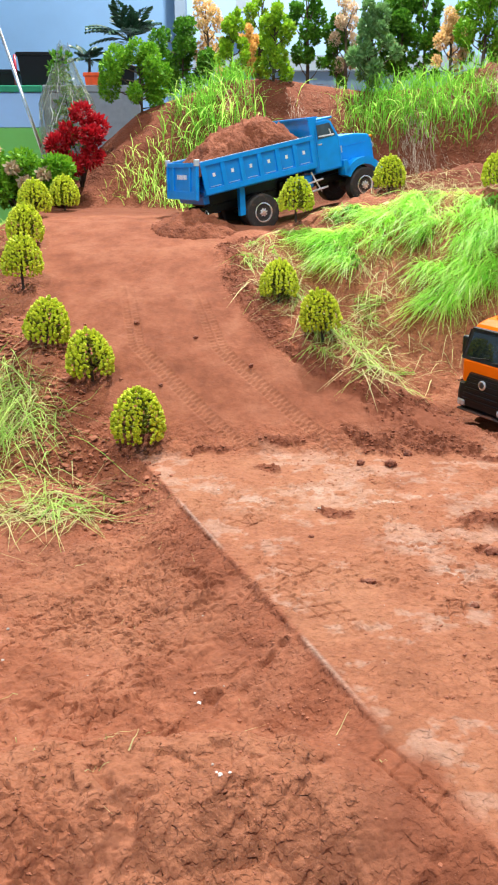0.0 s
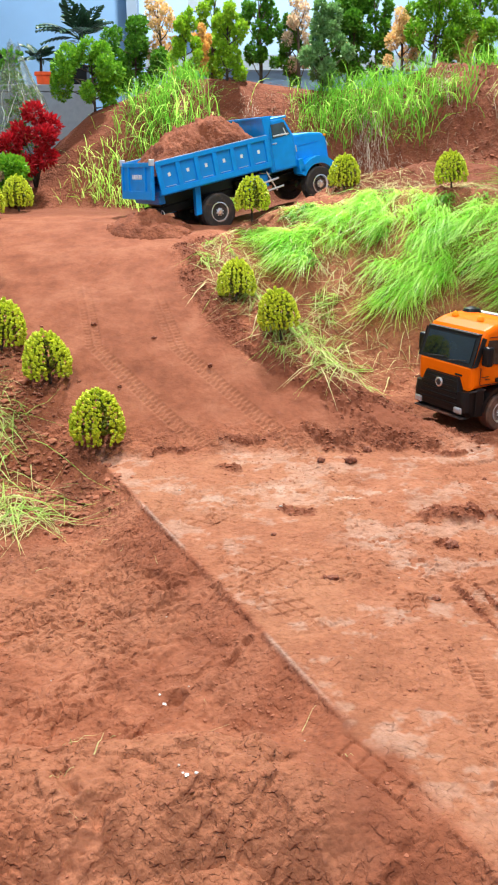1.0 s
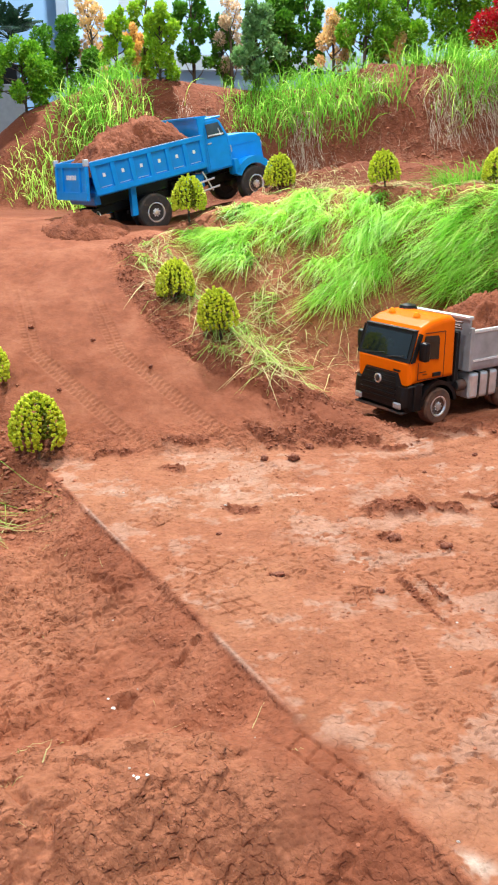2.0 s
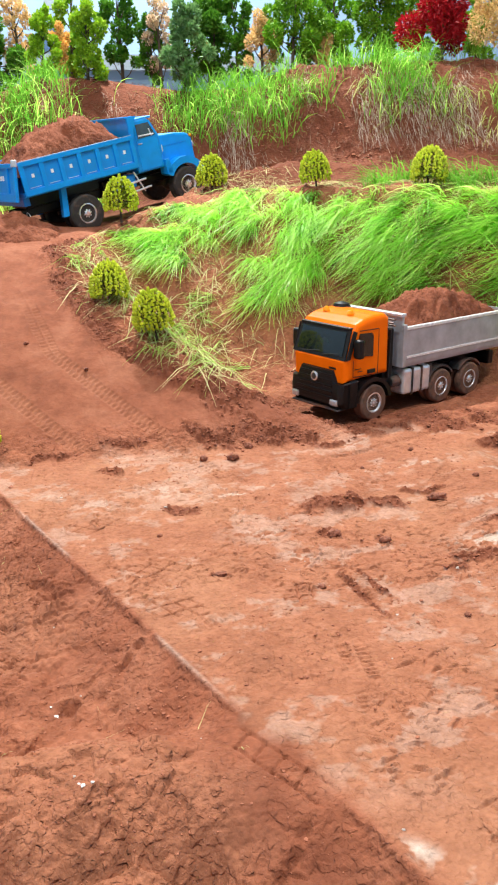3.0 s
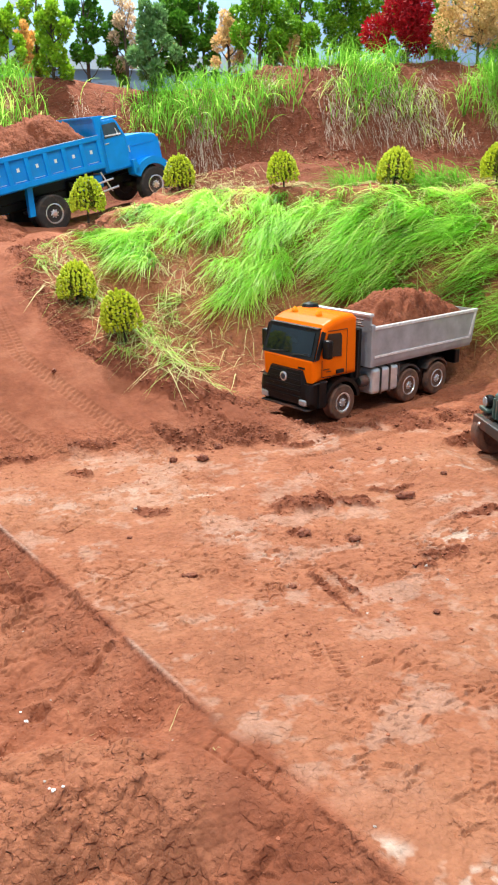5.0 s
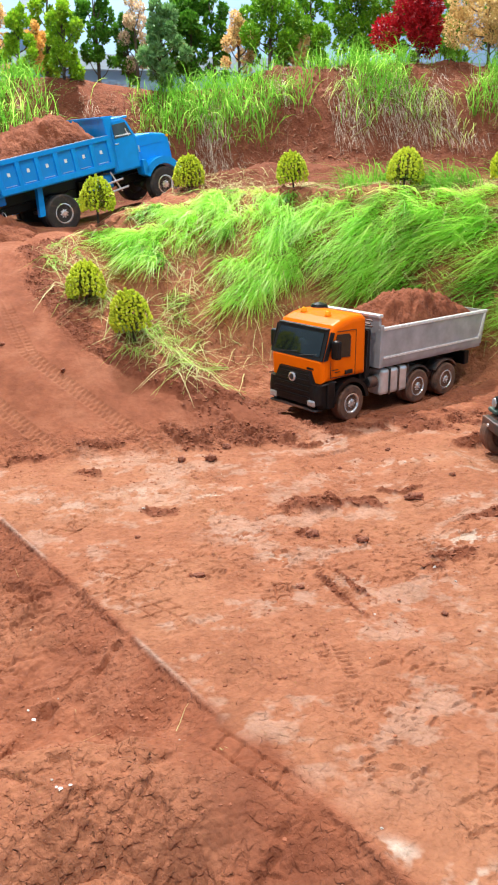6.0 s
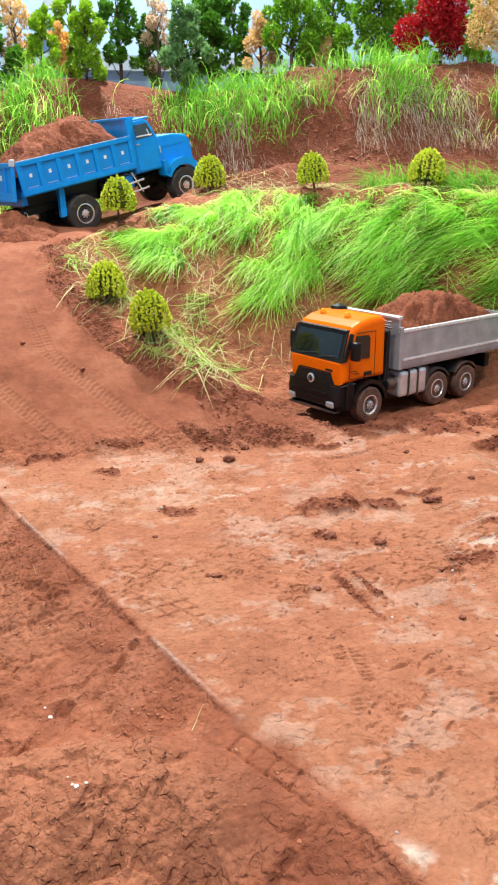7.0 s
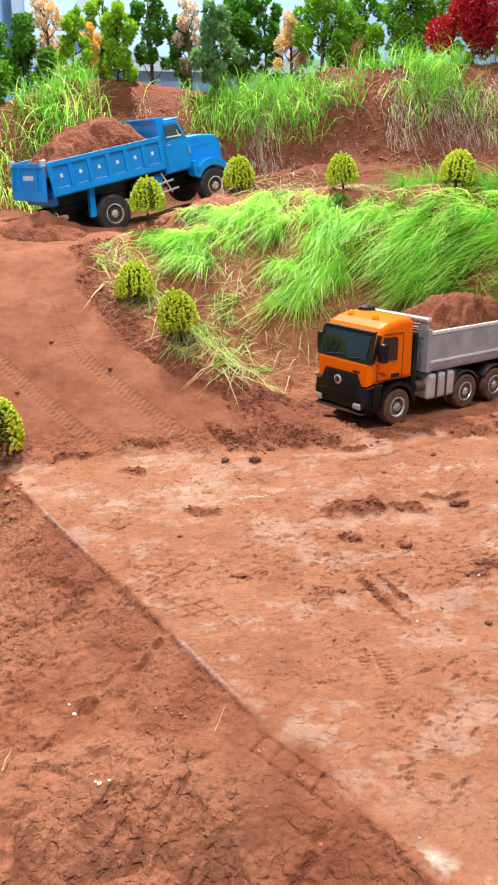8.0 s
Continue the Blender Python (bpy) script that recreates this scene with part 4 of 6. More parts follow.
def topiary(seed):
    """A clipped dome of small bud-like leaves hung in upright strands round a dark stem."""
    rs = random.Random(seed)
    root = empty("topiary_bush", Matrix(), "small clipped yellow-green artificial topiary bush", "bush", "topiary bushes along the track")
    bm = bmesh.new()
    bent_stem(bm, [(0, 0, -0.02), (0.001, 0, 0.03), (0, 0.001, 0.10)], 0.0042, 0.0022)
    for k in range(12):
        a = k * math.pi / 6 + 0.1
        bent_stem(bm, [(0, 0, 0.022 + 0.01 * (k % 3)), (0.028 * math.cos(a), 0.028 * math.sin(a), 0.04 + 0.008 * (k % 3)), (0.044 * math.cos(a), 0.044 * math.sin(a), 0.062)], 0.0014, 0.0008, 4)
    part("stem", bm, STEM, root)
    verts, faces = [], []
    tilt = rs.uniform(-0.05, 0.05)

    def bud(p, d, s):
        d = d.normalized()
        u = d.orthogonal().normalized()
        u.rotate(Matrix.Rotation(rs.uniform(0, 6.28), 3, d))
        v = d.cross(u)
        b = len(verts)
        for q in (p - d * s * 0.7, p + u * s * 0.70, p + v * s * 0.70, p - u * s * 0.70, p - v * s * 0.70, p + d * s * 0.9):
            verts.append(tuple(q))
        for i in range(4):
            j = (i + 1) % 4
            faces.append((b, b + 1 + j, b + 1 + i))
            faces.append((b + 5, b + 1 + i, b + 1 + j))

    strands = 23
    for k in range(strands):
        if rs.random() < 0.06:
            continue
        a = 2 * math.pi * k / strands + rs.uniform(-0.06, 0.06)
        low = rs.uniform(0.0, 0.06)
        for i in range(15):
            s = low + (1 - low) * i / 14
            # bullet-shaped outline from skirt to tip
            r = 0.054 * max(0.0, 1 - s**2.2) ** 0.55 * (0.84 + 0.16 * min(1, s * 4)) * rs.uniform(0.94, 1.06)
            z = 0.018 + 0.101 * s
            for _ in range(2):
                aa = a + rs.uniform(-0.06, 0.06) * (1 + 1.2 * s)
                p = Vector((r * math.cos(aa) + tilt * z, r * math.sin(aa), z + rs.uniform(-0.003, 0.003)))
                bud(p, Vector((math.cos(aa), math.sin(aa), 0.5 + s)) + Vector([rs.uniform(-0.5, 0.5) for _ in range(3)]), rs.uniform(0.0050, 0.0072))
    raw("crown", verts, faces, TOPIARY, root)
    # inner buds in the dark colour that paints shade between the strands
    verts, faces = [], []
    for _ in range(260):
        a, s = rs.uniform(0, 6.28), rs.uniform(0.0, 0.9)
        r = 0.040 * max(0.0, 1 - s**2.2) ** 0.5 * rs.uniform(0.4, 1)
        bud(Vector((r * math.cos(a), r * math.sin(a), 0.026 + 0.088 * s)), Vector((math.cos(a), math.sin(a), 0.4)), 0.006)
    raw("inner_foliage", verts, faces, TOPIARY_SHADED, root, "inner foliage coloured dark for the shade in the crown")
    return root


BUSHES = [
    (-0.235, 1.640, 1.05, 0, 6), (-0.358, 1.815, 1.0, 40, -4), (-0.486, 1.920, 1.0, 90, 7), (-0.600, 2.185, 1.0, 200, 0), (-0.65, 2.43, 1.0, 130, 3),
    (-0.70, 2.77, 1.0, 280, 0), (-0.65, 2.99, 1.0, 15, 0), (0.176, 1.945, 0.92, 70, -6), (0.076, 2.10, 0.92, 150, 14), (0.144, 2.595, 0.98, 220, 0),
    (0.46, 2.80, 0.96, 310, 3), (0.75, 2.56, 0.90, 55, -5), (1.05, 2.40, 1.02, 120, 16), (1.37, 2.36, 1.02, 170, -3), (1.72, 2.3, 1.0, 20, 0),
]
MASTERS = []
for k, (x, y, s, turn, lean) in enumerate(BUSHES):
    m = pose(x, y, ground_at(x, y) + (0.022 if k in (3, 7, 9) else 0.0), lean, lean * 0.5, turn) @ Matrix.Scale(s, 4)
    if k < 4:
        MASTERS.append(topiary(40 + k))
        MASTERS[k].matrix_world = m
    else:
        b = copy_thing(MASTERS[k % 4], m)
        b.matrix_basis = m


def blades(name, x, y, length, width, up, lean, droop, material, seed, label, category="grass", segs=5, lift=0.0, spread=0.25):
    """Long grass: each blade rises, leans and droops, and lies on the ground where it meets it."""
    rs = np.random.RandomState(seed)
    n = len(x)
    root = np.stack([x, y, surface(x, y) - 0.003 + lift], 1)
    L = length * (0.55 + 0.75 * rs.rand(n))
    lean = np.asarray(lean, float) + rs.normal(size=(n, 2)) * spread
    upv = up * (0.7 + 0.6 * rs.rand(n))
    wv = np.stack([-lean[:, 1], lean[:, 0], np.zeros(n)], 1) + rs.normal(size=(n, 3)) * 0.25
    wv /= np.linalg.norm(wv, axis=1)[:, None]
    wd = width * (0.6 + 0.8 * rs.rand(n))
    kink = rs.normal(size=(n, 2)) * 0.12
    rows = []
    for i in range(segs + 1):
        s = i / segs
        p = root.copy()
        p[:, :2] += (lean * (0.35 * s + 0.65 * s * s) + kink * s * s) * L[:, None]
        p[:, 2] += L * (upv * s - droop * s * s)
        p[:, 2] = np.maximum(p[:, 2], surface(p[:, 0], p[:, 1]) + 0.003 + 0.010 * rs.rand(n) * s)
        w = (wd * (1 - s**2.2) * 0.5 + 0.0001)[:, None]
        rows += [p - wv * w, p + wv * w]
    v = np.stack(rows, 1).reshape(-1, 3)
    b = (np.arange(n) * (2 * (segs + 1)))[:, None]
    faces = np.concatenate([b + np.array([[2 * i, 2 * i + 1, 2 * i + 3, 2 * i + 2]]) for i in range(segs)])
    ob = raw(name, v.tolist(), faces.tolist(), material)
    return tagged(ob, label, category, kind="stuff")


def scatter(seed, n, x0, x1, y0, y1, keep):
    """Random spots in a rectangle where keep(x, y) is larger than a random number."""
    rs = np.random.RandomState(seed)
    x, y = x0 + (x1 - x0) * rs.rand(n * 6), y0 + (y1 - y0) * rs.rand(n * 6)
    ok = keep(x, y) > rs.rand(n * 6)
    return x[ok][:n], y[ok][:n]


def hill_t(x, y):
    return (y - hill_foot(x)) / (hill_crest(x) - hill_foot(x))


# places on the hill where the soil lies open between the clumps of grass
HILL_GAPS = (
    (0.205, 2.600, 0.040, 0.030, 0), (0.370, 2.400, 0.035, 0.080, -15), (0.400, 2.280, 0.045, 0.060, 0), (1.200, 2.165, 0.070, 0.022, 20), (1.160, 2.262, 0.050, 0.024, 10),
    (1.330, 2.262, 0.080, 0.030, 0), (1.100, 2.330, 0.045, 0.028, 0), (1.300, 2.180, 0.100, 0.026, 12), (1.120, 2.120, 0.070, 0.026, 15), (0.930, 2.430, 0.030, 0.030, 0), (1.450, 2.200, 0.100, 0.040, 0),  (1.253, 2.070, 0.070, 0.028, 15), (0.775, 2.600, 0.030, 0.040, 0), (0.600, 2.470, 0.018, 0.060, -20), (1.02, 2.10, 0.05, 0.03, 0),
)


def on_hill(x, y):
    t = hill_t(x, y)
    side = step(0.0, 0.10, x - 0.10 - 0.18 * (1 - t))
    tuft = step(-0.10, 0.06, fbm(x, y, 7.0, 3, 71) + 0.10 * (1 - step(0.36, 0.42, x)) + 0.06 * step(0.36, 0.50, x) * (1 - step(1.3, 1.7, x)))
    gaps = 1 - step(0.30, 0.60, spots(x + 0.05 * fbm(x, y, 12.0, 2, 75), y + 0.05 * fbm(x, y, 12.0, 2, 78), HILL_GAPS))
    low = np.interp(x, (0.1, 0.3, 0.42, 0.55, 0.8, 1.2), (0.68, 0.68, 0.50, 0.42, 0.32, 0.34))
    return side * step(-0.08, 0.08, t - low + 0.35 * fbm(x, y, 9.0, 3, 73)) * (1 - step(0.97, 1.05, t)) * (0.02 + 0.98 * tuft) * gaps


def tufted(seed, n, keep, area, each, reach):
    """Blade roots gathered in tufts, with the tuft's number for each blade."""
    rs = np.random.RandomState(seed)
    tx, ty = scatter(seed, n, *area, keep)
    k = np.repeat(np.arange(len(tx)), (each * (0.5 + rs.rand(len(tx)))).astype(int))
    return tx[k] + rs.normal(size=len(k)) * reach, ty[k] + rs.normal(size=len(k)) * reach * 0.7, k, tx, ty


def clear_of_bushes(x, y):
    ok = np.ones(np.shape(x))
    for bx, by, *_ in BUSHES:
        ok = ok * step(0.03, 0.055, np.hypot(x - bx, y - by))
    return ok


for seed, n, each, material, length, label in ((1, 330, 52, GRASS, 0.17, "tufts of long bright green grass combed down the slope"), (2, 85, 40, GRASS_DEEP, 0.15, "deeper green grass tufts between the bright ones"), (14, 46, 26, GRASS_PALE, 0.15, "yellowing grass tufts among the bright ones")):
    x, y, k, tx, ty = tufted(seed, n, lambda x, y: on_hill(x, y) * clear_of_bushes(x, y), (0.1, 2.3, 1.6, 2.75), each, 0.013)
    rs = np.random.RandomState(seed + 500)
    flat = step(0.70, 1.10, tx)
    comb = np.stack([-0.46 - 0.50 * flat + 0.5 * fbm(tx, ty, 4.0, 2, 141) + 0.16 * rs.normal(size=len(tx)), -0.42 + 0.28 * flat + 0.4 * fbm(tx, ty, 4.0, 2, 151) + 0.10 * rs.normal(size=len(tx))], 1)
    long = length * (0.65 + 0.6 * rs.rand(len(tx))) * np.where(hill_t(tx, ty) > 0.85, 0.62, 1.0) * np.where(tx < 0.40, 0.72, 1.0)
    blades("hill_grass", x, y, long[k], 0.0025, 0.60, comb[k], 0.78, material, seed, label, spread=0.20)


x, y = scatter(31, 1100, 0.1, 2.3, 1.6, 2.75, lambda x, y: step(0.05, 0.3, hill_t(x, y)) * (1 - step(0.95, 1.05, hill_t(x, y))) * step(0.08, 0.16, x - soil_edge(y)) * (0.3 + 0.7 * step(0.0, 0.12, fbm(x, y, 5.0, 3, 77))))
blades("hill_straw", x, y, 0.13, 0.0024, 0.5, (-0.35, -0.35), 0.75, STRAW, 31, "dry straw mixed into the hillside grass", "straw", spread=0.4)
x, y = scatter(32, 3200, 0.6, 2.3, 1.6, 2.6, lambda x, y: step(0.15, 0.3, hill_t(x, y)) * (1 - step(0.9, 1.05, hill_t(x, y))) * step(0.85, 1.05, x) * (0.25 + 0.75 * step(-0.05, 0.10, fbm(x, y, 8.0, 3, 79))))
blades("side_grass", x, y, 0.17, 0.0028, 0.6, (-0.85, -0.10), 0.62, GRASS, 32, "sparse bright grass at the hill's flank", spread=0.35)


def behind_crest(x, y):
    u = y - hill_crest(x)
    return step(0.62, 0.9, x) * step(0.0, 0.04, u) * (1 - step(0.16, 0.30, u)) * step(-0.10, 0.10, fbm(x, y, 6.0, 3, 83)) * clear_of_bushes(x, y)


x, y, k, tx, ty = tufted(33, 95, behind_crest, (0.6, 2.2, 2.1, 2.9), 26, 0.022)
blades("crest_grass", x, y, 0.12, 0.0024, 0.95, np.stack([-0.5 + 1.0 * (LATTICE[k, 7] - 0.5), -0.15 + 0.6 * (LATTICE[k, 9] - 0.5)], 1), 0.65, GRASS_DEEP, 33, "short bright grass lying along the crest", spread=0.25)
x, y = scatter(34, 2400, 0.4, 2.2, 2.3, 2.95, lambda x, y: step(0.02, 0.06, y - hill_crest(x)) * (1 - step(0.2, 0.35, y - hill_crest(x))))
blades("crest_straw", x, y, 0.07, 0.0018, 0.3, (-0.2, -0.1), 0.5, STRAW, 34, "dry straw lying behind the crest", "straw", segs=3, spread=0.6)


def upper_bank(x, y):
    foot = np.interp(x, (-0.6, 0.2, 0.45, 0.8, 1.1, 1.5, 2.4), (3.14, 3.22, 3.20, 2.98, 2.86, 2.78, 2.66))
    return (y - foot) / 0.40


def tall_grass(x, y):
    u = upper_bank(x, y)
    gap = 1 - step(-0.02, 0.03, x) * (1 - step(0.33, 0.46, x))
    left = step(-0.36, -0.24, x)
    return gap * left * step(0.34, 0.58, u) * (1 - step(0.98, 1.3, u)) * step(-0.13, 0.07, fbm(x, y, 6.0, 3, 81))


x, y = scatter(3, 6000, -0.4, 2.3, 2.7, 3.75, tall_grass)
blades("bank_grass", x, y, 0.150, 0.0024, 0.92, (-0.06, -0.22), 0.55, GRASS_DEEP, 3, "tall green grass growing from the upper bank", spread=0.30)
x, y = scatter(4, 800, -0.4, 2.3, 2.7, 3.75, tall_grass)
blades("bank_grass_bright", x, y, 0.140, 0.0025, 0.85, (-0.12, -0.28), 0.62, GRASS, 4, "bright young grass on the upper bank", spread=0.32)


def hanging(x, y):
    u = upper_bank(x, y) - 0.15
    return (0.25 + 0.75 * step(0.30, 0.45, x)) * step(0.05, 0.25, u) * (1 - step(0.6, 0.9, u)) * step(-0.06, 0.14, fbm(x, y * 0.4, 9.0, 3, 91))


x, y = scatter(5, 7500, -0.1, 2.3, 2.7, 3.6, hanging)
blades("bank_straw", x, y, 0.085, 0.0010, 0.15, (0.0, -0.42), 0.85, ROOTS, 5, "pale dry roots and straw hanging on the bank", "straw", spread=0.16)


x, y = scatter(15, 3500, -0.3, 2.3, 2.7, 3.75, lambda x, y: step(0.0, 0.2, upper_bank(x, y)) * (1 - step(1.0, 1.3, upper_bank(x, y))))
blades("bank_fibres", x, y, 0.045, 0.0020, 0.25, (0.0, -0.35), 0.5, FIBRE, 15, "brown dead grass fibres matting the bank", "straw", segs=3, spread=0.6)


x, y, k, tx, ty = tufted(16, 70, lambda x, y: step(0.30, 0.42, x) * step(0.30, 0.50, upper_bank(x, y)) * (1 - step(0.70, 0.85, upper_bank(x, y))) * step(-0.08, 0.12, fbm(x, y, 7.0, 3, 93)), (0.3, 2.3, 2.7, 3.7), 22, 0.022)
blades("bank_grass_hanging", x, y, 0.11, 0.0024, 0.35, np.stack([-0.25 + 0.8 * (LATTICE[k, 11] - 0.5), -0.50 + 0.2 * (LATTICE[k, 13] - 0.5)], 1), 0.85, GRASS_PALE, 16, "yellow-green grass hanging over the bank", spread=0.22)


def slope_tuft(x, y):
    return np.exp(-(((x + 0.10) / 0.14) ** 2 + ((y - 3.27) / 0.14) ** 2)) + 0.6 * np.exp(-(((x - 0.02) / 0.10) ** 2 + ((y - 3.12) / 0.06) ** 2))


x, y = scatter(36, 800, -0.45, 0.3, 2.95, 3.65, slope_tuft)
blades("slope_grass_deep", x, y, 0.21, 0.0030, 0.95, (0.10, -0.22), 0.60, GRASS_DEEP, 36, "deep green blades in the tuft on the slope", spread=0.32)
x, y = scatter(6, 900, -0.45, 0.3, 2.95, 3.65, slope_tuft)
blades("slope_grass", x, y, 0.20, 0.0030, 0.92, (0.10, -0.26), 0.60, GRASS, 6, "tuft of long bright grass on the slope", spread=0.32)
x, y = scatter(7, 260, -0.55, -0.2, 3.15, 3.45, lambda x, y: np.exp(-(((x + 0.38) / 0.09) ** 2 + ((y - 3.28) / 0.07) ** 2)))
blades("slope_grass_small", x, y, 0.09, 0.0030, 0.9, (-0.05, -0.1), 0.4, GRASS, 7, "small tuft of light green grass", spread=0.35)


def left_bank(x, y):
    off = left_line(y) - x
    return step(0.05, 0.12, off) * (1 - step(0.35, 0.6, off)) * (0.12 + 0.88 * step(-0.10, 0.12, fbm(x, y, 5.0, 3, 101)))


x, y = scatter(8, 3400, -1.2, -0.25, 1.42, 2.9, left_bank)
blades("left_bank_grass", x, y, 0.15, 0.0025, 0.50, (0.02, -0.46), 0.7, GRASS_LEFT, 8, "thin green grass lying on the left bank", spread=0.45)
x, y = scatter(9, 2000, -1.2, -0.25, 1.38, 2.4, left_bank)
blades("left_bank_straw", x, y, 0.13, 0.0020, 0.35, (0.0, -0.3), 0.7, STRAW, 9, "yellowing straw lying on the left bank", "straw", spread=0.55)


def hill_base(x, y):
    t = hill_t(x, y)
    edge = step(0.06, 0.12, x - soil_edge(y)) * step(-0.45, -0.1, t) * (1 - step(0.45, 0.9, t)) * (1 - step(0.30, 0.46, x))
    return edge * step(-0.22, 0.08, fbm(x, y, 7.0, 3, 111))


x, y = scatter(10, 800, -0.1, 1.0, 1.80, 2.6, hill_base)
blades("foot_straw", x, y, 0.10, 0.0021, 0.3, (0.05, -0.2), 0.6, STRAW, 10, "dry straw scattered at the foot of the hill", "straw", spread=0.6)
x, y, k, tx, ty = tufted(11, 55, lambda x, y: hill_base(x, y) * clear_of_bushes(x, y), (-0.05, 0.9, 1.85, 2.6), 20, 0.012)
blades("foot_grass", x, y, 0.12, 0.0026, 0.5, np.stack([-0.1 + 1.2 * (LATTICE[k, 3] - 0.5), -0.3 + 0.6 * (LATTICE[k, 5] - 0.5)], 1), 0.7, GRASS_LEFT, 11, "sparse green grass at the foot of the hill", spread=0.2)
x, y = scatter(12, 320, -0.15, 0.5, 2.68, 3.2, lambda x, y: np.exp(-(((x + 0.05) / 0.10) ** 2 + ((y - 3.12) / 0.06) ** 2)))
blades("track_straw", x, y, 0.08, 0.0019, 0.3, (0.1, -0.1), 0.5, STRAW, 12, "straw lying beside the upper track", "straw", spread=0.5)
x, y = scatter(13, 26, -0.3, 0.3, 0.6, 1.4, lambda x, y: 0.5 * (right_of_edge(x, y) < -0.02))
blades("stray_straw", x, y, 0.035, 0.0013, 0.05, (0.3, -0.1), 0.1, STRAW, 13, "stray straws on the loose soil", "straw", spread=0.5)


# ---- loose soil, clods and white scraps ----
def clods(name, x, y, size, seed, material, label):
    """Small uneven lumps lying on the ground."""
    rs = np.random.RandomState(seed)
    base = np.array([(1, 0, 0), (0, 1, 0), (-1, 0, 0), (0, -1, 0), (0.6, 0.6, 0.7), (-0.6, 0.6, 0.75), (-0.6, -0.6, 0.7), (0.6, -0.6, 0.65), (0, 0, 1.0), (0, 0, -0.6)], float)
    tri = np.array([(0, 1, 4), (1, 2, 5), (2, 3, 6), (3, 0, 7), (4, 1, 5), (5, 2, 6), (6, 3, 7), (7, 0, 4), (4, 5, 8), (5, 6, 8), (6, 7, 8), (7, 4, 8), (1, 0, 9), (2, 1, 9), (3, 2, 9), (0, 3, 9)])
    n = len(x)
    s = size * (0.35 + 1.3 * rs.rand(n) ** 2.2)
    v = base[None] * (1 + 0.5 * (rs.rand(n, 10, 1) - 0.5)) + rs.normal(size=(n, 10, 3)) * 0.12
    v = v * (s[:, None] * (0.7 + 0.6 * rs.rand(n, 3)))[:, None] * (1, 1, 0.6)
    a = rs.rand(n) * 6.28
    c, d = np.cos(a)[:, None], np.sin(a)[:, None]
    vx, vy = v[:, :, 0] * c - v[:, :, 1] * d, v[:, :, 0] * d + v[:, :, 1] * c
    v = np.stack([vx + x[:, None], vy + y[:, None], v[:, :, 2] + (surface(x, y) + s * 0.02)[:, None]], -1)
    faces = (np.arange(n)[:, None, None] * 10 + tri[None]).reshape(-1, 3)
    return tagged(raw(name, v.reshape(-1, 3).tolist(), faces.tolist(), material), label, "soil", kind="stuff")


x, y = scatter(21, 8500, -0.7, 1.4, 0.88, 2.62, torn_soil)
clods("churned_clods", x, y, 0.0029, 21, DAMP_CLOD, "crumbled damp red clods along the track")
x, y = scatter(22, 5000, -0.5, 0.35, 0.45, 1.6, lambda x, y: step(0.0, 0.04, -right_of_edge(x, y)) * (0.15 + 0.85 * step(-0.1, 0.2, fbm(x, y, 6.0, 3, 121))))
clods("loose_crumbs", x, y, 0.0015, 22, CLOD, "crumbs of red soil below the slab edge")
x, y = scatter(23, 2200, -0.2, 1.3, 0.5, 1.65, lambda x, y: step(0.02, 0.05, right_of_edge(x, y)) * (0.06 + 0.9 * step(0.02, 0.2, fbm(x, y, 7.0, 3, 131))))
clods("yard_crumbs", x, y, 0.0017, 23, CLOD, "small soil crumbs strewn over the yard")
x, y = scatter(26, 2000, -0.75, -0.15, 1.30, 2.2, lambda x, y: np.exp(-(((left_line(y) - x - 0.11) / 0.09) ** 2)) * step(1.3, 1.45, y) * (1 - step(1.9, 2.2, y)))
clods("shoulder_rubble", x, y, 0.0060, 26, CLOD, "broken red clods on the shoulder below the bushes")
x, y = scatter(24, 700, 0.4, 2.2, 2.7, 3.3, lambda x, y: step(-0.2, 0.3, upper_bank(x, y)) * (1 - step(0.4, 0.9, upper_bank(x, y))))
clods("bank_crumbs", x, y, 0.005, 24, CLOD, "crumbled soil on the upper bank")
x, y = scatter(25, 60, -0.5, 1.0, 0.5, 1.5, lambda x, y: 0.4 + 0 * x)
clods("pale_grit", x, y, 0.0020, 25, GREY_STONE, "pale grit strewn on the clay")


def lump(name, x, y, sx, sy, sz, turn, material, label, category, seed):
    bm = bmesh.new()
    bmesh.ops.create_icosphere(bm, subdivisions=3, radius=1.0)
    for v in bm.verts:
        k = 1 + 0.55 * noise.fractal(v.co * 1.9 + Vector((seed, 0, 0)), 0.6, 2.0, 4)
        v.co = Vector((v.co.x * sx, v.co.y * sy, v.co.z * sz)) * k
    ob = part(name, bm, material, smooth=True)
    ob.matrix_world = pose(x, y, ground_at(x, y) + sz * 0.55, 0, 0, turn)
    return tagged(ob, label, category)


lump("stone", 0.284, 1.536, 0.011, 0.009, 0.008, 20, STONE, "rounded dark red clod on the yard", "stone", 1)
lump("stone", 0.597, 1.237, 0.016, 0.008, 0.007, -12, STONE, "long dark brown clod on the yard", "stone", 2)
lump("stone", 0.173, 1.05, 0.011, 0.005, 0.003, 12, STONE, "flat dark clod on the yard", "stone", 3)
lump("stone", 0.225, 1.545, 0.010, 0.007, 0.006, 70, STONE, "small dark red clod at the ramp foot", "stone", 4)
lump("stone", 0.33, 1.60, 0.008, 0.008, 0.007, 0, STONE, "small dark red clod at the ramp foot", "stone", 5)


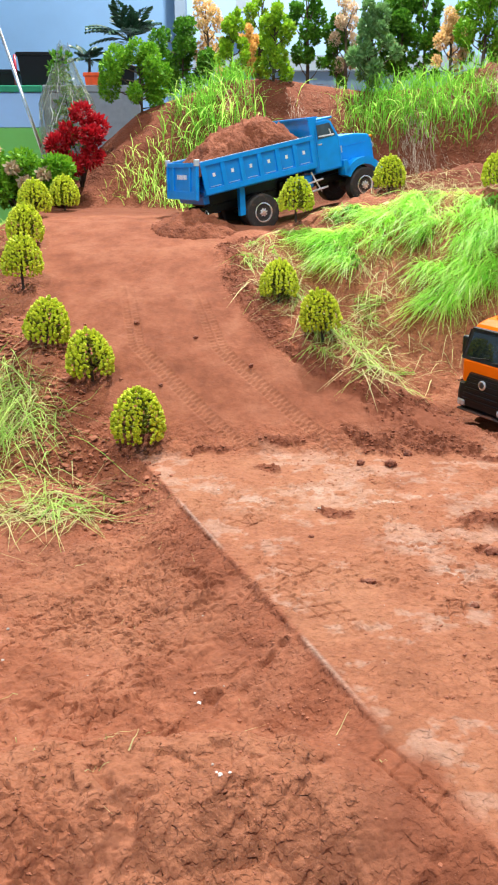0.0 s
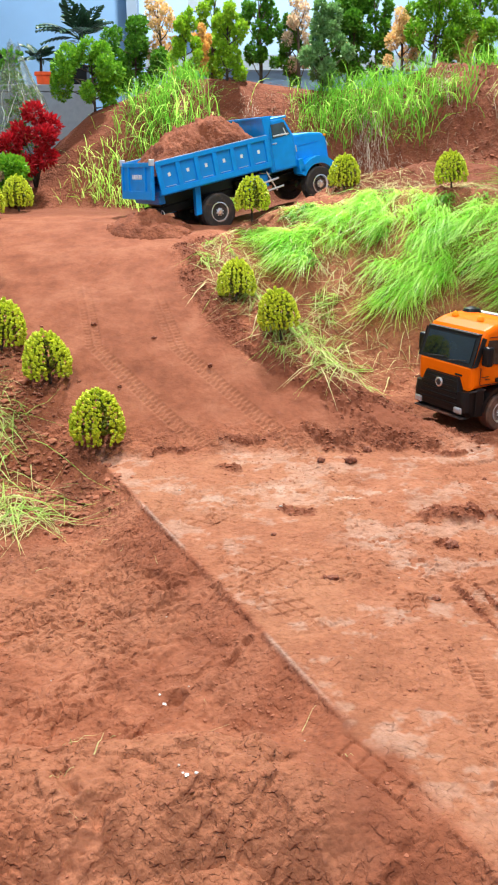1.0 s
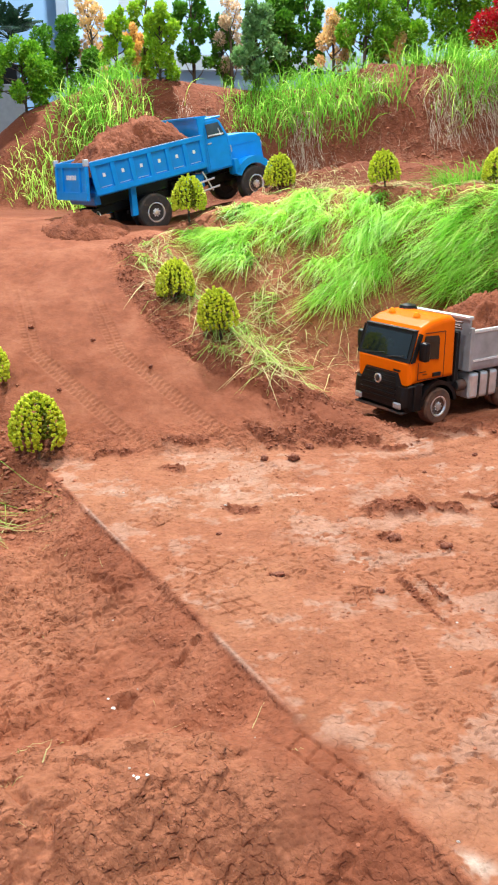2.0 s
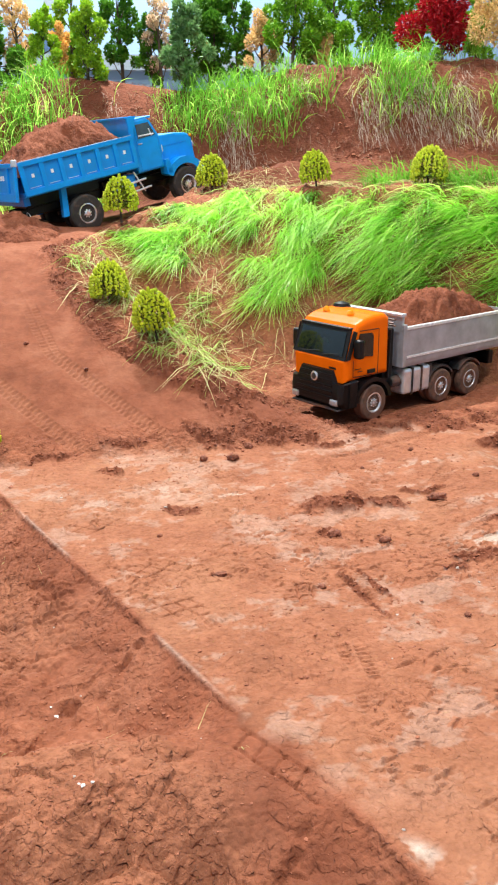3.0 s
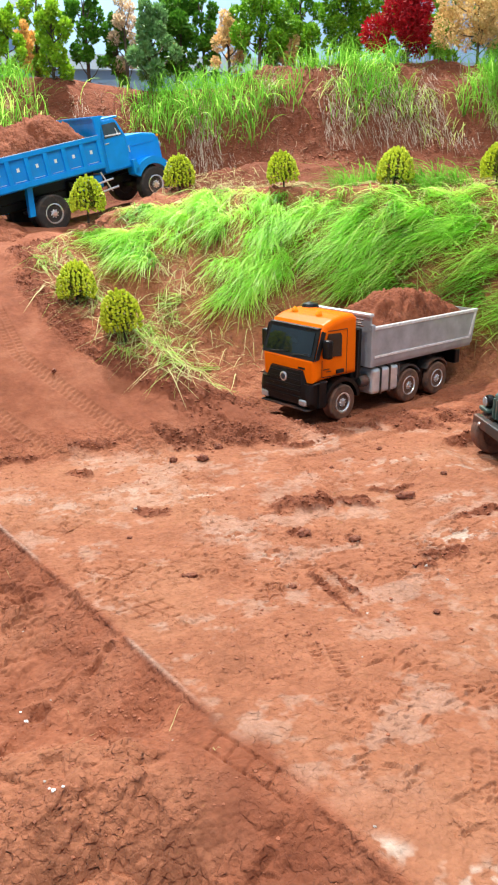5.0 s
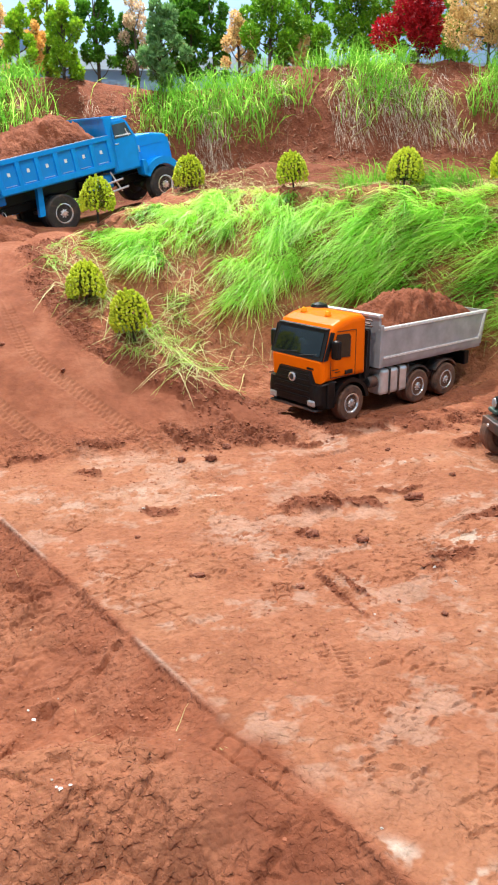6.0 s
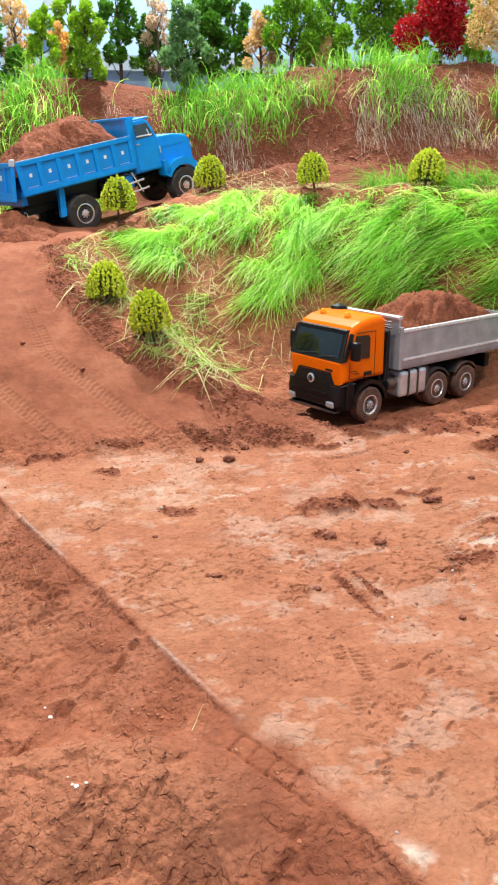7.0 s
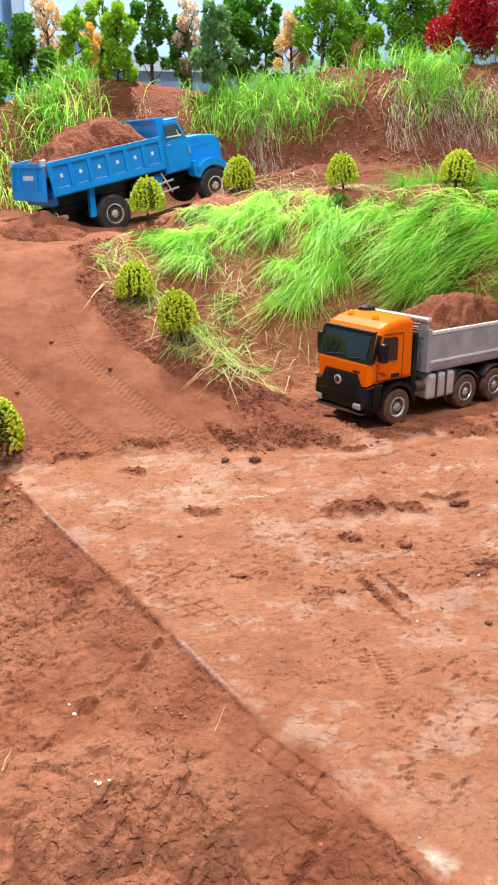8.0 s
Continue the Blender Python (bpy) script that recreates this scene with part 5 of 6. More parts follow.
for k, (x, y, size) in enumerate(((-0.28, 2.02, 0.007), (-0.13, 1.96, 0.006), (0.005, 1.86, 0.006), (-0.20, 1.80, 0.005), (0.445, 1.095, 0.008), (0.375, 1.140, 0.010), (0.640, 1.470, 0.006), (0.520, 1.420, 0.005), (0.31, 0.99, 0.006), (0.70, 1.30, 0.006), (0.10, 1.20, 0.004), (0.47, 0.86, 0.005))):
    lump("clod", x, y, size, size * 0.8, size * 0.6, 37 * k, STONE, "small dark red clod lying on the clay", "clod", 20 + k)


def scrap(x, y, size, turn, seed):
    """A crumpled white scrap."""
    rs = random.Random(seed)
    bm = bmesh.new()
    bmesh.ops.create_grid(bm, x_segments=4, y_segments=4, size=size)
    bmesh.ops.solidify(bm, geom=bm.faces[:], thickness=0.0006)
    for v in bm.verts:
        v.co += Vector((rs.uniform(-1, 1), rs.uniform(-1, 1), rs.uniform(0, 1.6))) * size * 0.3
    ob = part("white_scrap", bm, MATT_WHITE)
    ob.matrix_world = pose(x, y, ground_at(x, y) + 0.001, 0, 0, turn)
    tagged(ob, "tiny crumpled white scrap on the soil", "paper scrap", "paper scraps")


# white scraps; those on the lower slope are glints given a shape
for k, (x, y, s) in enumerate(((-0.060, 0.83, 0.0024), (-0.044, 0.725, 0.0016), (-0.027, 0.633, 0.0018), (-0.018, 0.63, 0.0014), (-0.02, 0.745, 0.0012), (-0.066, 0.845, 0.0012), (-0.031, 0.64, 0.0011), (0.225, 2.50, 0.010))):
    scrap(x, y, s, 50 * k, 300 + k)


def dumped_heap():
    """Soil tipped out behind the blue truck."""
    bm = bmesh.new()
    n, R = 34, 0.14
    grid = []
    for j in range(n + 1):
        row = []
        for i in range(n + 1):
            u, v = (i / n * 2 - 1) * R, (j / n * 2 - 1) * R
            r = math.hypot(u, v * 1.25) / R
            z = 0.060 * max(0.0, 1 - r) ** 1.1 + 0.012 * noise.fractal(Vector((u * 22, v * 22, 3)), 0.6, 2, 4) * (r < 1)
            x, y = -0.17 + u, 2.60 + v
            row.append(bm.verts.new((x, y, ground_at(x, y) + z - (0.02 if r >= 0.98 else 0.0))))
        grid.append(row)
    for a, b in zip(grid, grid[1:]):
        for i in range(n):
            bm.faces.new((a[i], a[i + 1], b[i + 1], b[i]))
    tagged(part("soil_mound", bm, LOOSE, smooth=True), "low heap of red soil tipped on the ramp", "soil heap")


dumped_heap()


def soil_load(m, x0, x1, y0, y1, z0, rise, peak, label, seed, edge=0.01):
    """A rounded load of loose soil filling a truck bed."""
    bm = bmesh.new()
    nx, ny = 70, 36
    grid = []
    for j in range(ny + 1):
        row = []
        for i in range(nx + 1):
            u, v = i / nx, j / ny
            a = min(1, u / peak) if u < peak else (1 - u) / (1 - peak)
            dome = (math.sin(math.pi / 2 * min(1, a * 1.05)) ** 0.8) * (math.sin(math.pi * v) ** 0.62)
            p = Vector((u * 9 + seed, v * 5, 0))
            z = z0 + rise * dome + (0.016 * noise.fractal(p, 0.7, 2.1, 5) + 0.006 * noise.fractal(p * 5, 0.7, 2, 3)) * min(1, dome * 3)
            row.append(bm.verts.new((x0 + (x1 - x0) * u, y0 + (y1 - y0) * v, z)))
        grid.append(row)
    for a, b in zip(grid, grid[1:]):
        for i in range(nx):
            bm.faces.new((a[i], a[i + 1], b[i + 1], b[i]))
    # closed below
    rim = [grid[0][i] for i in range(nx + 1)] + [grid[j][nx] for j in range(1, ny + 1)] + [grid[ny][i] for i in range(nx - 1, -1, -1)] + [grid[j][0] for j in range(ny - 1, 0, -1)]
    low = [bm.verts.new((v.co.x, v.co.y, z0 - 0.03)) for v in rim]
    for i in range(len(rim)):
        j = (i + 1) % len(rim)
        bm.faces.new((rim[j], rim[i], low[i], low[j]))
    bm.faces.new(low)
    ob = part("soil_load", bm, LOOSE, smooth=True)
    ob.matrix_world = m
    tagged(ob, label, "soil load")


# ---- wheels ----
def wheel(parent, x, y, z, r, w, side, tyre, seed=0, dual=False, rim_r=0.56, lugs=0):
    """A wheel with its outer face towards side (1: +y, -1: -y): tyre, rim with holes, hub."""
    root = new("wheel")
    root.parent = parent
    root.matrix_basis = pose(x, y, z, 0, 17 * seed, 0)
    spans = [(-w / 2, w / 2)]
    if dual:
        spans = [(-w / 2, -w * 0.03), (w * 0.03, w / 2)]
    bm = bmesh.new()
    ri = r * rim_r
    for a, b in spans:
        h = (b - a) / 2
        mid = (a + b) / 2
        lathe(bm, [(ri * 0.98, mid - h * 0.8), (ri * 1.12, mid - h), (r * 0.90, mid - h * 0.96), (r * 0.985, mid - h * 0.74), (r, mid - h * 0.3), (r, mid + h * 0.3), (r * 0.985, mid + h * 0.74), (r * 0.90, mid + h * 0.96), (ri * 1.12, mid + h), (ri * 0.98, mid + h * 0.8)], 36)
    for k in range(lugs):
        a = 2 * math.pi * k / lugs
        for s in (-1, 1):
            m = Matrix.Rotation(a + s * 0.06, 4, "Y") @ Matrix.Translation((r * 0.985, s * w * 0.26, 0)) @ Matrix.Rotation(s * 0.4, 4, "X")
            box(bm, -r * 0.03, r * 0.04, -w * 0.2, w * 0.2, -r * 0.055, r * 0.055, 0, m)
    part("tyre", bm, tyre, root, smooth=False)
    o = side * w / 2
    bm = bmesh.new()
    lathe(bm, [(ri * 1.0, o * 0.80), (ri * 1.03, o * 1.0), (ri * 0.92, o * 1.02), (ri * 0.80, o * 0.72), (ri * 0.45, o * 0.62), (ri * 0.36, o * 0.95), (ri * 0.20, o * 1.02)], 28)
    part("rim", bm, CHROME, root, "bright chrome rim", smooth=False)
    bm = bmesh.new()
    for k in range(8):
        a = 2 * math.pi * k / 8
        p = (ri * 0.63 * math.cos(a), ri * 0.63 * math.sin(a))
        tube(bm, (p[0], o * 0.60, p[1]), (p[0], o * 0.71, p[1]), ri * 0.11, ri * 0.11, 8)
    part("rim_hole", bm, DEEP_BLACK, root)
    bm = bmesh.new()
    for k in range(8):
        a = 2 * math.pi * (k + 0.5) / 8
        p = (ri * 0.40 * math.cos(a), ri * 0.40 * math.sin(a))
        tube(bm, (p[0], o * 0.75, p[1]), (p[0], o * 0.98, p[1]), ri * 0.05, ri * 0.05, 6)
    part("wheel_nut", bm, SILVER, root)
    return root


def arch(bm, cx, cz, r0, r1, a0, a1, y0, y1, n=14):
    """A curved mudguard: a band of a ring in the x-z plane between y0 and y1."""
    pts = [(cx + r1 * math.cos(radians(a0 + (a1 - a0) * k / n)), cz + r1 * math.sin(radians(a0 + (a1 - a0) * k / n))) for k in range(n + 1)]
    pts += [(cx + r0 * math.cos(radians(a1 + (a0 - a1) * k / n)), cz + r0 * math.sin(radians(a1 + (a0 - a1) * k / n))) for k in range(n + 1)]
    return prism(bm, pts, y0, y1)


def sheet(bm, corners, thick):
    """A flat four-cornered plate with some thickness along its normal."""
    c = [Vector(p) for p in corners]
    n = (c[1] - c[0]).cross(c[3] - c[0]).normalized() * thick
    a, b = [bm.verts.new(p) for p in c], [bm.verts.new(p + n) for p in c]
    faces = [bm.faces.new(a[::-1]), bm.faces.new(b)]
    for i in range(4):
        j = (i + 1) % 4
        faces.append(bm.faces.new((a[i], a[j], b[j], b[i])))
    bmesh.ops.recalc_face_normals(bm, faces=faces)
    return bm


def soften(bm, r, beyond=None):
    """Rounds the edges along both flanks of a prism (those beyond an x, or all of them)."""
    far = max(abs(v.co.y) for v in bm.verts)
    edges = [e for e in bm.edges if all(abs(abs(v.co.y) - far) < 1e-6 for v in e.verts) and e.verts[0].co.y * e.verts[1].co.y > 0 and (beyond is None or min(v.co.x for v in e.verts) > beyond)]
    bmesh.ops.bevel(bm, geom=edges, offset=r, segments=4, affect="EDGES", profile=0.5, clamp_overlap=True)
    return bm


# ---- orange dump truck ----
def orange_truck():
    """Forward is +x; the origin is on the ground under the front axle."""
    m = pose(0.611, 1.808, 0.001, 0, 0, 206.6)
    root = empty("dump_truck", m, "orange toy dump truck with grey bed, loaded, parked by the hill", "toy truck", "toy trucks")
    bm = bmesh.new()
    for s in (-1, 1):
        box(bm, -0.455, 0.07, s * 0.034 - 0.006, s * 0.034 + 0.006, 0.052, 0.078, 0.001)
    for x in (-0.44, -0.295, -0.12, 0.05):
        box(bm, x - 0.006, x + 0.006, -0.034, 0.034, 0.055, 0.075)
    box(bm, -0.475, -0.455, -0.075, 0.075, 0.062, 0.098, 0.003)
    part("chassis", bm, BLACK, root)
    for x in (0.0, -0.24, -0.353):
        part("axle", tube(bmesh.new(), (x, -0.07, 0.042), (x, 0.07, 0.042), 0.008), DARK_STEEL, root)
    # cab
    outline = [(0.098, 0.099), (0.101, 0.148), (0.096, 0.156), (0.076, 0.216), (0.066, 0.229), (0.040, 0.239), (0.006, 0.245), (-0.028, 0.245), (-0.041, 0.236), (-0.043, 0.104), (0.040, 0.104)]
    cab = part("cab", soften(prism(bmesh.new(), outline, -0.088, 0.088), 0.013), ORANGE, root, "glossy orange cab", smooth=False)
    bm = bmesh.new()
    sheet(bm, [(0.0975, -0.0845, 0.151), (0.0975, 0.0845, 0.151), (0.0755, 0.082, 0.2185), (0.0755, -0.082, 0.2185)], 0.0025)
    ws = part("windscreen_surround", bm, DEEP_BLACK, cab, "black windscreen surround")
    bm = sheet(bmesh.new(), [(0.0972, -0.0745, 0.160), (0.0972, 0.0745, 0.160), (0.0805, 0.072, 0.2115), (0.0805, -0.072, 0.2115)], 0.0022)
    part("windscreen", bm, GLASS_DARK, cab, "dark glossy windscreen")
    for y0, y1 in ((-0.055, 0.005), (0.012, 0.066)):
        bm = tube(bmesh.new(), (0.1015, y0, 0.157), (0.0985, y1, 0.165), 0.0013, 0.0008, 6)
        part("wiper", bm, DEEP_BLACK, cab)
    part("roof_visor", box(bmesh.new(), 0.056, 0.082, -0.080, 0.080, 0.2175, 0.2225, 0.0015), DEEP_BLACK, cab)
    for s in (-1, 1):
        o = s * 0.0885
        bm = prism(bmesh.new(), [(0.072, 0.158), (0.014, 0.153), (0.014, 0.200), (0.019, 0.207), (0.058, 0.209)], o - 0.0012, o + 0.0012, 0)
        part("side_window", bm, GLASS_DARK, cab, "dark side window")
        # black strip that carries the windscreen's frame round the corner
        bm = prism(bmesh.new(), [(0.0985, 0.152), (0.086, 0.154), (0.066, 0.213), (0.0775, 0.217)], o - 0.0014, o + 0.0010, 0)
        part("pillar_trim", bm, DEEP_BLACK, cab, "black trim on the windscreen pillar")
        bm = bmesh.new()
        for a, b in (((-0.004, 0.108), (-0.004, 0.214)), ((0.076, 0.112), (0.076, 0.150)), ((-0.004, 0.214), (0.058, 0.215)), ((0.076, 0.112), (-0.004, 0.108))):
            tube(bm, (a[0], o, a[1]), (b[0], o, b[1]), 0.0008, 0.0008, 4)
        part("door_seam", bm, DEEP_BLACK, cab)
        bm = box(bmesh.new(), 0.006, 0.030, o - 0.002, o + 0.003, 0.114, 0.123, 0.001)
        part("door_handle", bm, DEEP_BLACK, cab)
        bm = box(bmesh.new(), 0.064, 0.081, s * 0.102 - 0.011, s * 0.102 + 0.011, 0.156, 0.199, 0.005)
        tube(bm, (0.070, s * 0.090, 0.166), (0.072, s * 0.098, 0.168), 0.002)
        tube(bm, (0.070, s * 0.090, 0.190), (0.072, s * 0.098, 0.188), 0.002)
        part("wing_mirror", bm, BLACK, cab, "black wing mirror")
        bm = box(bmesh.new(), 0.052, 0.072, o - 0.001, o + 0.001, 0.128, 0.1292)
        box(bm, 0.046, 0.062, o - 0.001, o + 0.001, 0.122, 0.1232, 0, None)
        part("side_lettering", bm, DEEP_BLACK, cab, "small dark lettering bars")
    for y in (-0.05, 0.03):
        bm = lathe(bmesh.new(), [(0.008, 0), (0.008, 0.004), (0.005, 0.010), (0.002, 0.012)], 14, pose(0.03, y, 0.2405) @ pose(0, 0, 0, 90))
        part("beacon", bm, AMBER, cab, "small amber roof beacon")
    bm = lathe(bmesh.new(), [(0.020, 0), (0.022, 0.006), (0.018, 0.014), (0.004, 0.018)], 18, pose(-0.030, -0.060, 0.238) @ pose(0, 0, 0, 90))
    part("air_intake", bm, BLACK, cab)
    # nose
    nose = part("nose", soften(prism(bmesh.new(), [(0.060, 0.042), (0.100, 0.038), (0.112, 0.050), (0.112, 0.075), (0.109, 0.097), (0.060, 0.098)], -0.087, 0.087), 0.016, 0.085), BLACK, root, "black grille and bumper")
    for k in range(5):
        z = 0.062 + 0.0125 * k
        x = 0.1115 - max(0, z - 0.075) * 0.13
        part("grille_slat", box(bmesh.new(), x - 0.004, x + 0.003, -0.060 + 0.002 * k, 0.060 - 0.002 * k, z, z + 0.005, 0.001), BLACK, nose)
    bm = bmesh.new()
    lo = [bm.verts.new(p) for p in ((0.098, -0.064, 0.096), (0.098, 0.064, 0.096), (0.111, 0.060, 0.096), (0.111, -0.060, 0.096))]
    hi = [bm.verts.new(p) for p in ((0.098, -0.052, 0.126), (0.098, 0.052, 0.126), (0.1065, 0.050, 0.124), (0.1065, -0.050, 0.124))]
    bm.faces.new(lo[::-1])
    bm.faces.new(hi)
    for i in range(4):
        bm.faces.new((lo[i], lo[(i + 1) % 4], hi[(i + 1) % 4], hi[i]))
    bmesh.ops.recalc_face_normals(bm, faces=bm.faces[:])
    part("grille", bm, BLACK, nose, "black upper grille")
    nose.location.x = cab.location.x = -0.010
    part("badge", lathe(bmesh.new(), [(0.011, 0), (0.011, 0.003), (0.009, 0.004), (0.003, 0.003)], 22, pose(0.1105, 0, 0.106, 0, 0, -90)), CHROME, nose, "round chrome badge")
    part("badge_centre", lathe(bmesh.new(), [(0.0070, 0.0035), (0.0070, 0.0046), (0.0040, 0.0052)], 18, pose(0.1105, 0, 0.106, 0, 0, -90)), DARK_STEEL, nose, "dark centre of the badge")
    part("model_mark", box(bmesh.new(), 0.0985, 0.1008, 0.036, 0.058, 0.128, 0.1325), DEEP_BLACK, nose, "small dark lettering bar")
    for s in (-1, 1):
        part("headlight", box(bmesh.new(), 0.096, 0.1150, s * 0.064 - 0.012, s * 0.064 + 0.012, 0.046, 0.062, 0.004), LAMP_GLASS, nose, "clear square headlight")
    part("bumper_lip", box(bmesh.new(), 0.090, 0.112, -0.078, 0.078, 0.0345, 0.039, 0.0015), DARK_STEEL, nose, "scuffed dark bumper lip")
    for s in (-1, 1):
        bm = arch(bmesh.new(), 0.0, 0.042, 0.051, 0.060, 8, 172, s * 0.093 if s < 0 else 0.052, s * 0.052 if s < 0 else 0.093)
        part("front_mudguard", bm, BLACK, root)
        part("step", box(bmesh.new(), 0.052, 0.075, s * 0.086 - 0.006, s * 0.086 + 0.006, 0.040, 0.104, 0.003), BLACK, root)
        wheel(root, 0.0, s * 0.080, 0.0425, 0.0425, 0.030, s, TYRE, 1)
        wheel(root, -0.24, s * 0.074, 0.0425, 0.0425, 0.042, s, TYRE, 2, True)
        wheel(root, -0.353, s * 0.074, 0.0425, 0.0425, 0.042, s, TYRE, 3, True)
        bm = arch(bmesh.new(), -0.24, 0.042, 0.050, 0.054, 35, 145, min(s * 0.055, s * 0.093), max(s * 0.055, s * 0.093))
        arch(bm, -0.353, 0.042, 0.050, 0.054, 35, 145, min(s * 0.055, s * 0.093), max(s * 0.055, s * 0.093))
        part("rear_mudguard", bm, DARK_STEEL, root)
    # raised lip along the bumper's upper edge
    for s in (-1, 1):
        part("bumper_edge", tube(bmesh.new(), (0.094, s * 0.0885, 0.0985), (0.050, s * 0.0905, 0.1005), 0.0020, 0.0020, 8), DARK_STEEL, root)
    # tanks and gear behind the cab
    for k in range(3):
        x = -0.105 - 0.033 * k
        tank = part("fuel_tank_section", box(bmesh.new(), x - 0.031, x, 0.046, 0.091, 0.040, 0.103, 0.007), SILVER, root, "ribbed silver tank section")
        part("strap", box(bmesh.new(), x - 0.0325, x - 0.0295, 0.045, 0.0925, 0.039, 0.1045, 0.001), DARK_STEEL, tank)
    part("air_tank", lathe(bmesh.new(), [(0.003, 0), (0.014, 0.002), (0.015, 0.03), (0.012, 0.034)], 18, pose(-0.070, 0.070, 0.075, 0, 0, 90)), DARK_STEEL, root)
    part("far_tank", box(bmesh.new(), -0.19, -0.09, -0.091, -0.046, 0.040, 0.100, 0.006), SILVER, root)
    part("gear_box", box(bmesh.new(), -0.082, -0.046, -0.070, 0.074, 0.080, 0.205, 0.004), DEEP_BLACK, root)
    bm = bmesh.new()
    for y in (0.05, 0.06, 0.07):
        tube(bm, (-0.058, y, 0.10), (-0.058, y, 0.232), 0.0022, 0.0022, 6)
    tube(bm, (-0.058, 0.05, 0.200), (-0.058, 0.07, 0.200), 0.002, 0.002, 6)
    tube(bm, (-0.058, 0.078, 0.09), (-0.058, 0.082, 0.205), 0.004, 0.004, 8)
    part("pipes", bm, BLACK, root, "black exhaust pipes behind the cab")
    bm = bmesh.new()
    for x, z in ((-0.070, 0.212), (-0.070, 0.226), (-0.064, 0.219)):
        tube(bm, (x, 0.040, z), (x, 0.086, z), 0.0022, 0.0022, 6)
    part("hose_rack", bm, DARK_STEEL, root)
    # bed
    bed = new("bed")
    bed.parent = root
    tagged(bed, "dull aluminium tipper bed")
    part("bed_floor", box(bmesh.new(), -0.50, -0.10, -0.088, 0.088, 0.108, 0.122, 0.002), BED_GREY, bed)
    for s in (-1, 1):
        y = s * 0.090
        part("side_wall", prism(bmesh.new(), [(-0.094, 0.118), (-0.094, 0.199), (-0.512, 0.199), (-0.497, 0.118)], y - 0.0025, y + 0.0025), BED_GREY, bed)
        part("top_rail", box(bmesh.new(), -0.514, -0.092, y - 0.0045, y + 0.0045, 0.198, 0.206, 0.0015), WORN, bed, "bright worn top rail")
        part("lower_rail", prism(bmesh.new(), [(-0.106, 0.131), (-0.106, 0.136), (-0.485, 0.136), (-0.484, 0.131)], y + s * 0.0026 - 0.002, y + s * 0.0026 + 0.002), WORN, bed, "chipped bright lower rail")
        part("end_post", prism(bmesh.new(), [(-0.490, 0.137), (-0.507, 0.197), (-0.500, 0.197), (-0.483, 0.137)], y + s * 0.0026 - 0.002, y + s * 0.0026 + 0.002), WORN, bed)
        part("front_post", box(bmesh.new(), -0.104, -0.092, y - 0.005, y + 0.005, 0.110, 0.212, 0.0015), BED_GREY, bed)
    head = part("headboard", box(bmesh.new(), -0.100, -0.092, -0.088, 0.088, 0.110, 0.231, 0.001), BED_GREY, bed)
    part("headboard_rail", box(bmesh.new(), -0.102, -0.086, -0.092, 0.092, 0.230, 0.238, 0.002), SILVER, head, "bright silver rail")
    for y in (-0.06, -0.03, 0.0, 0.03, 0.06):
        part("rib", box(bmesh.new(), -0.092, -0.087, y - 0.004, y + 0.004, 0.112, 0.223, 0.001), BED_GREY, head)
    part("tailgate", prism(bmesh.new(), [(-0.497, 0.118), (-0.513, 0.204), (-0.507, 0.204), (-0.491, 0.118)], -0.0872, 0.0872), BED_GREY, bed)
    part("hoist", box(bmesh.new(), -0.46, -0.13, -0.030, 0.030, 0.079, 0.107, 0.003), BLACK, root)
    soil_load(m, -0.497, -0.104, -0.0855, 0.0855, 0.193, 0.074, 0.56, "heaped red soil filling the grey truck bed", 3.0)


orange_truck()


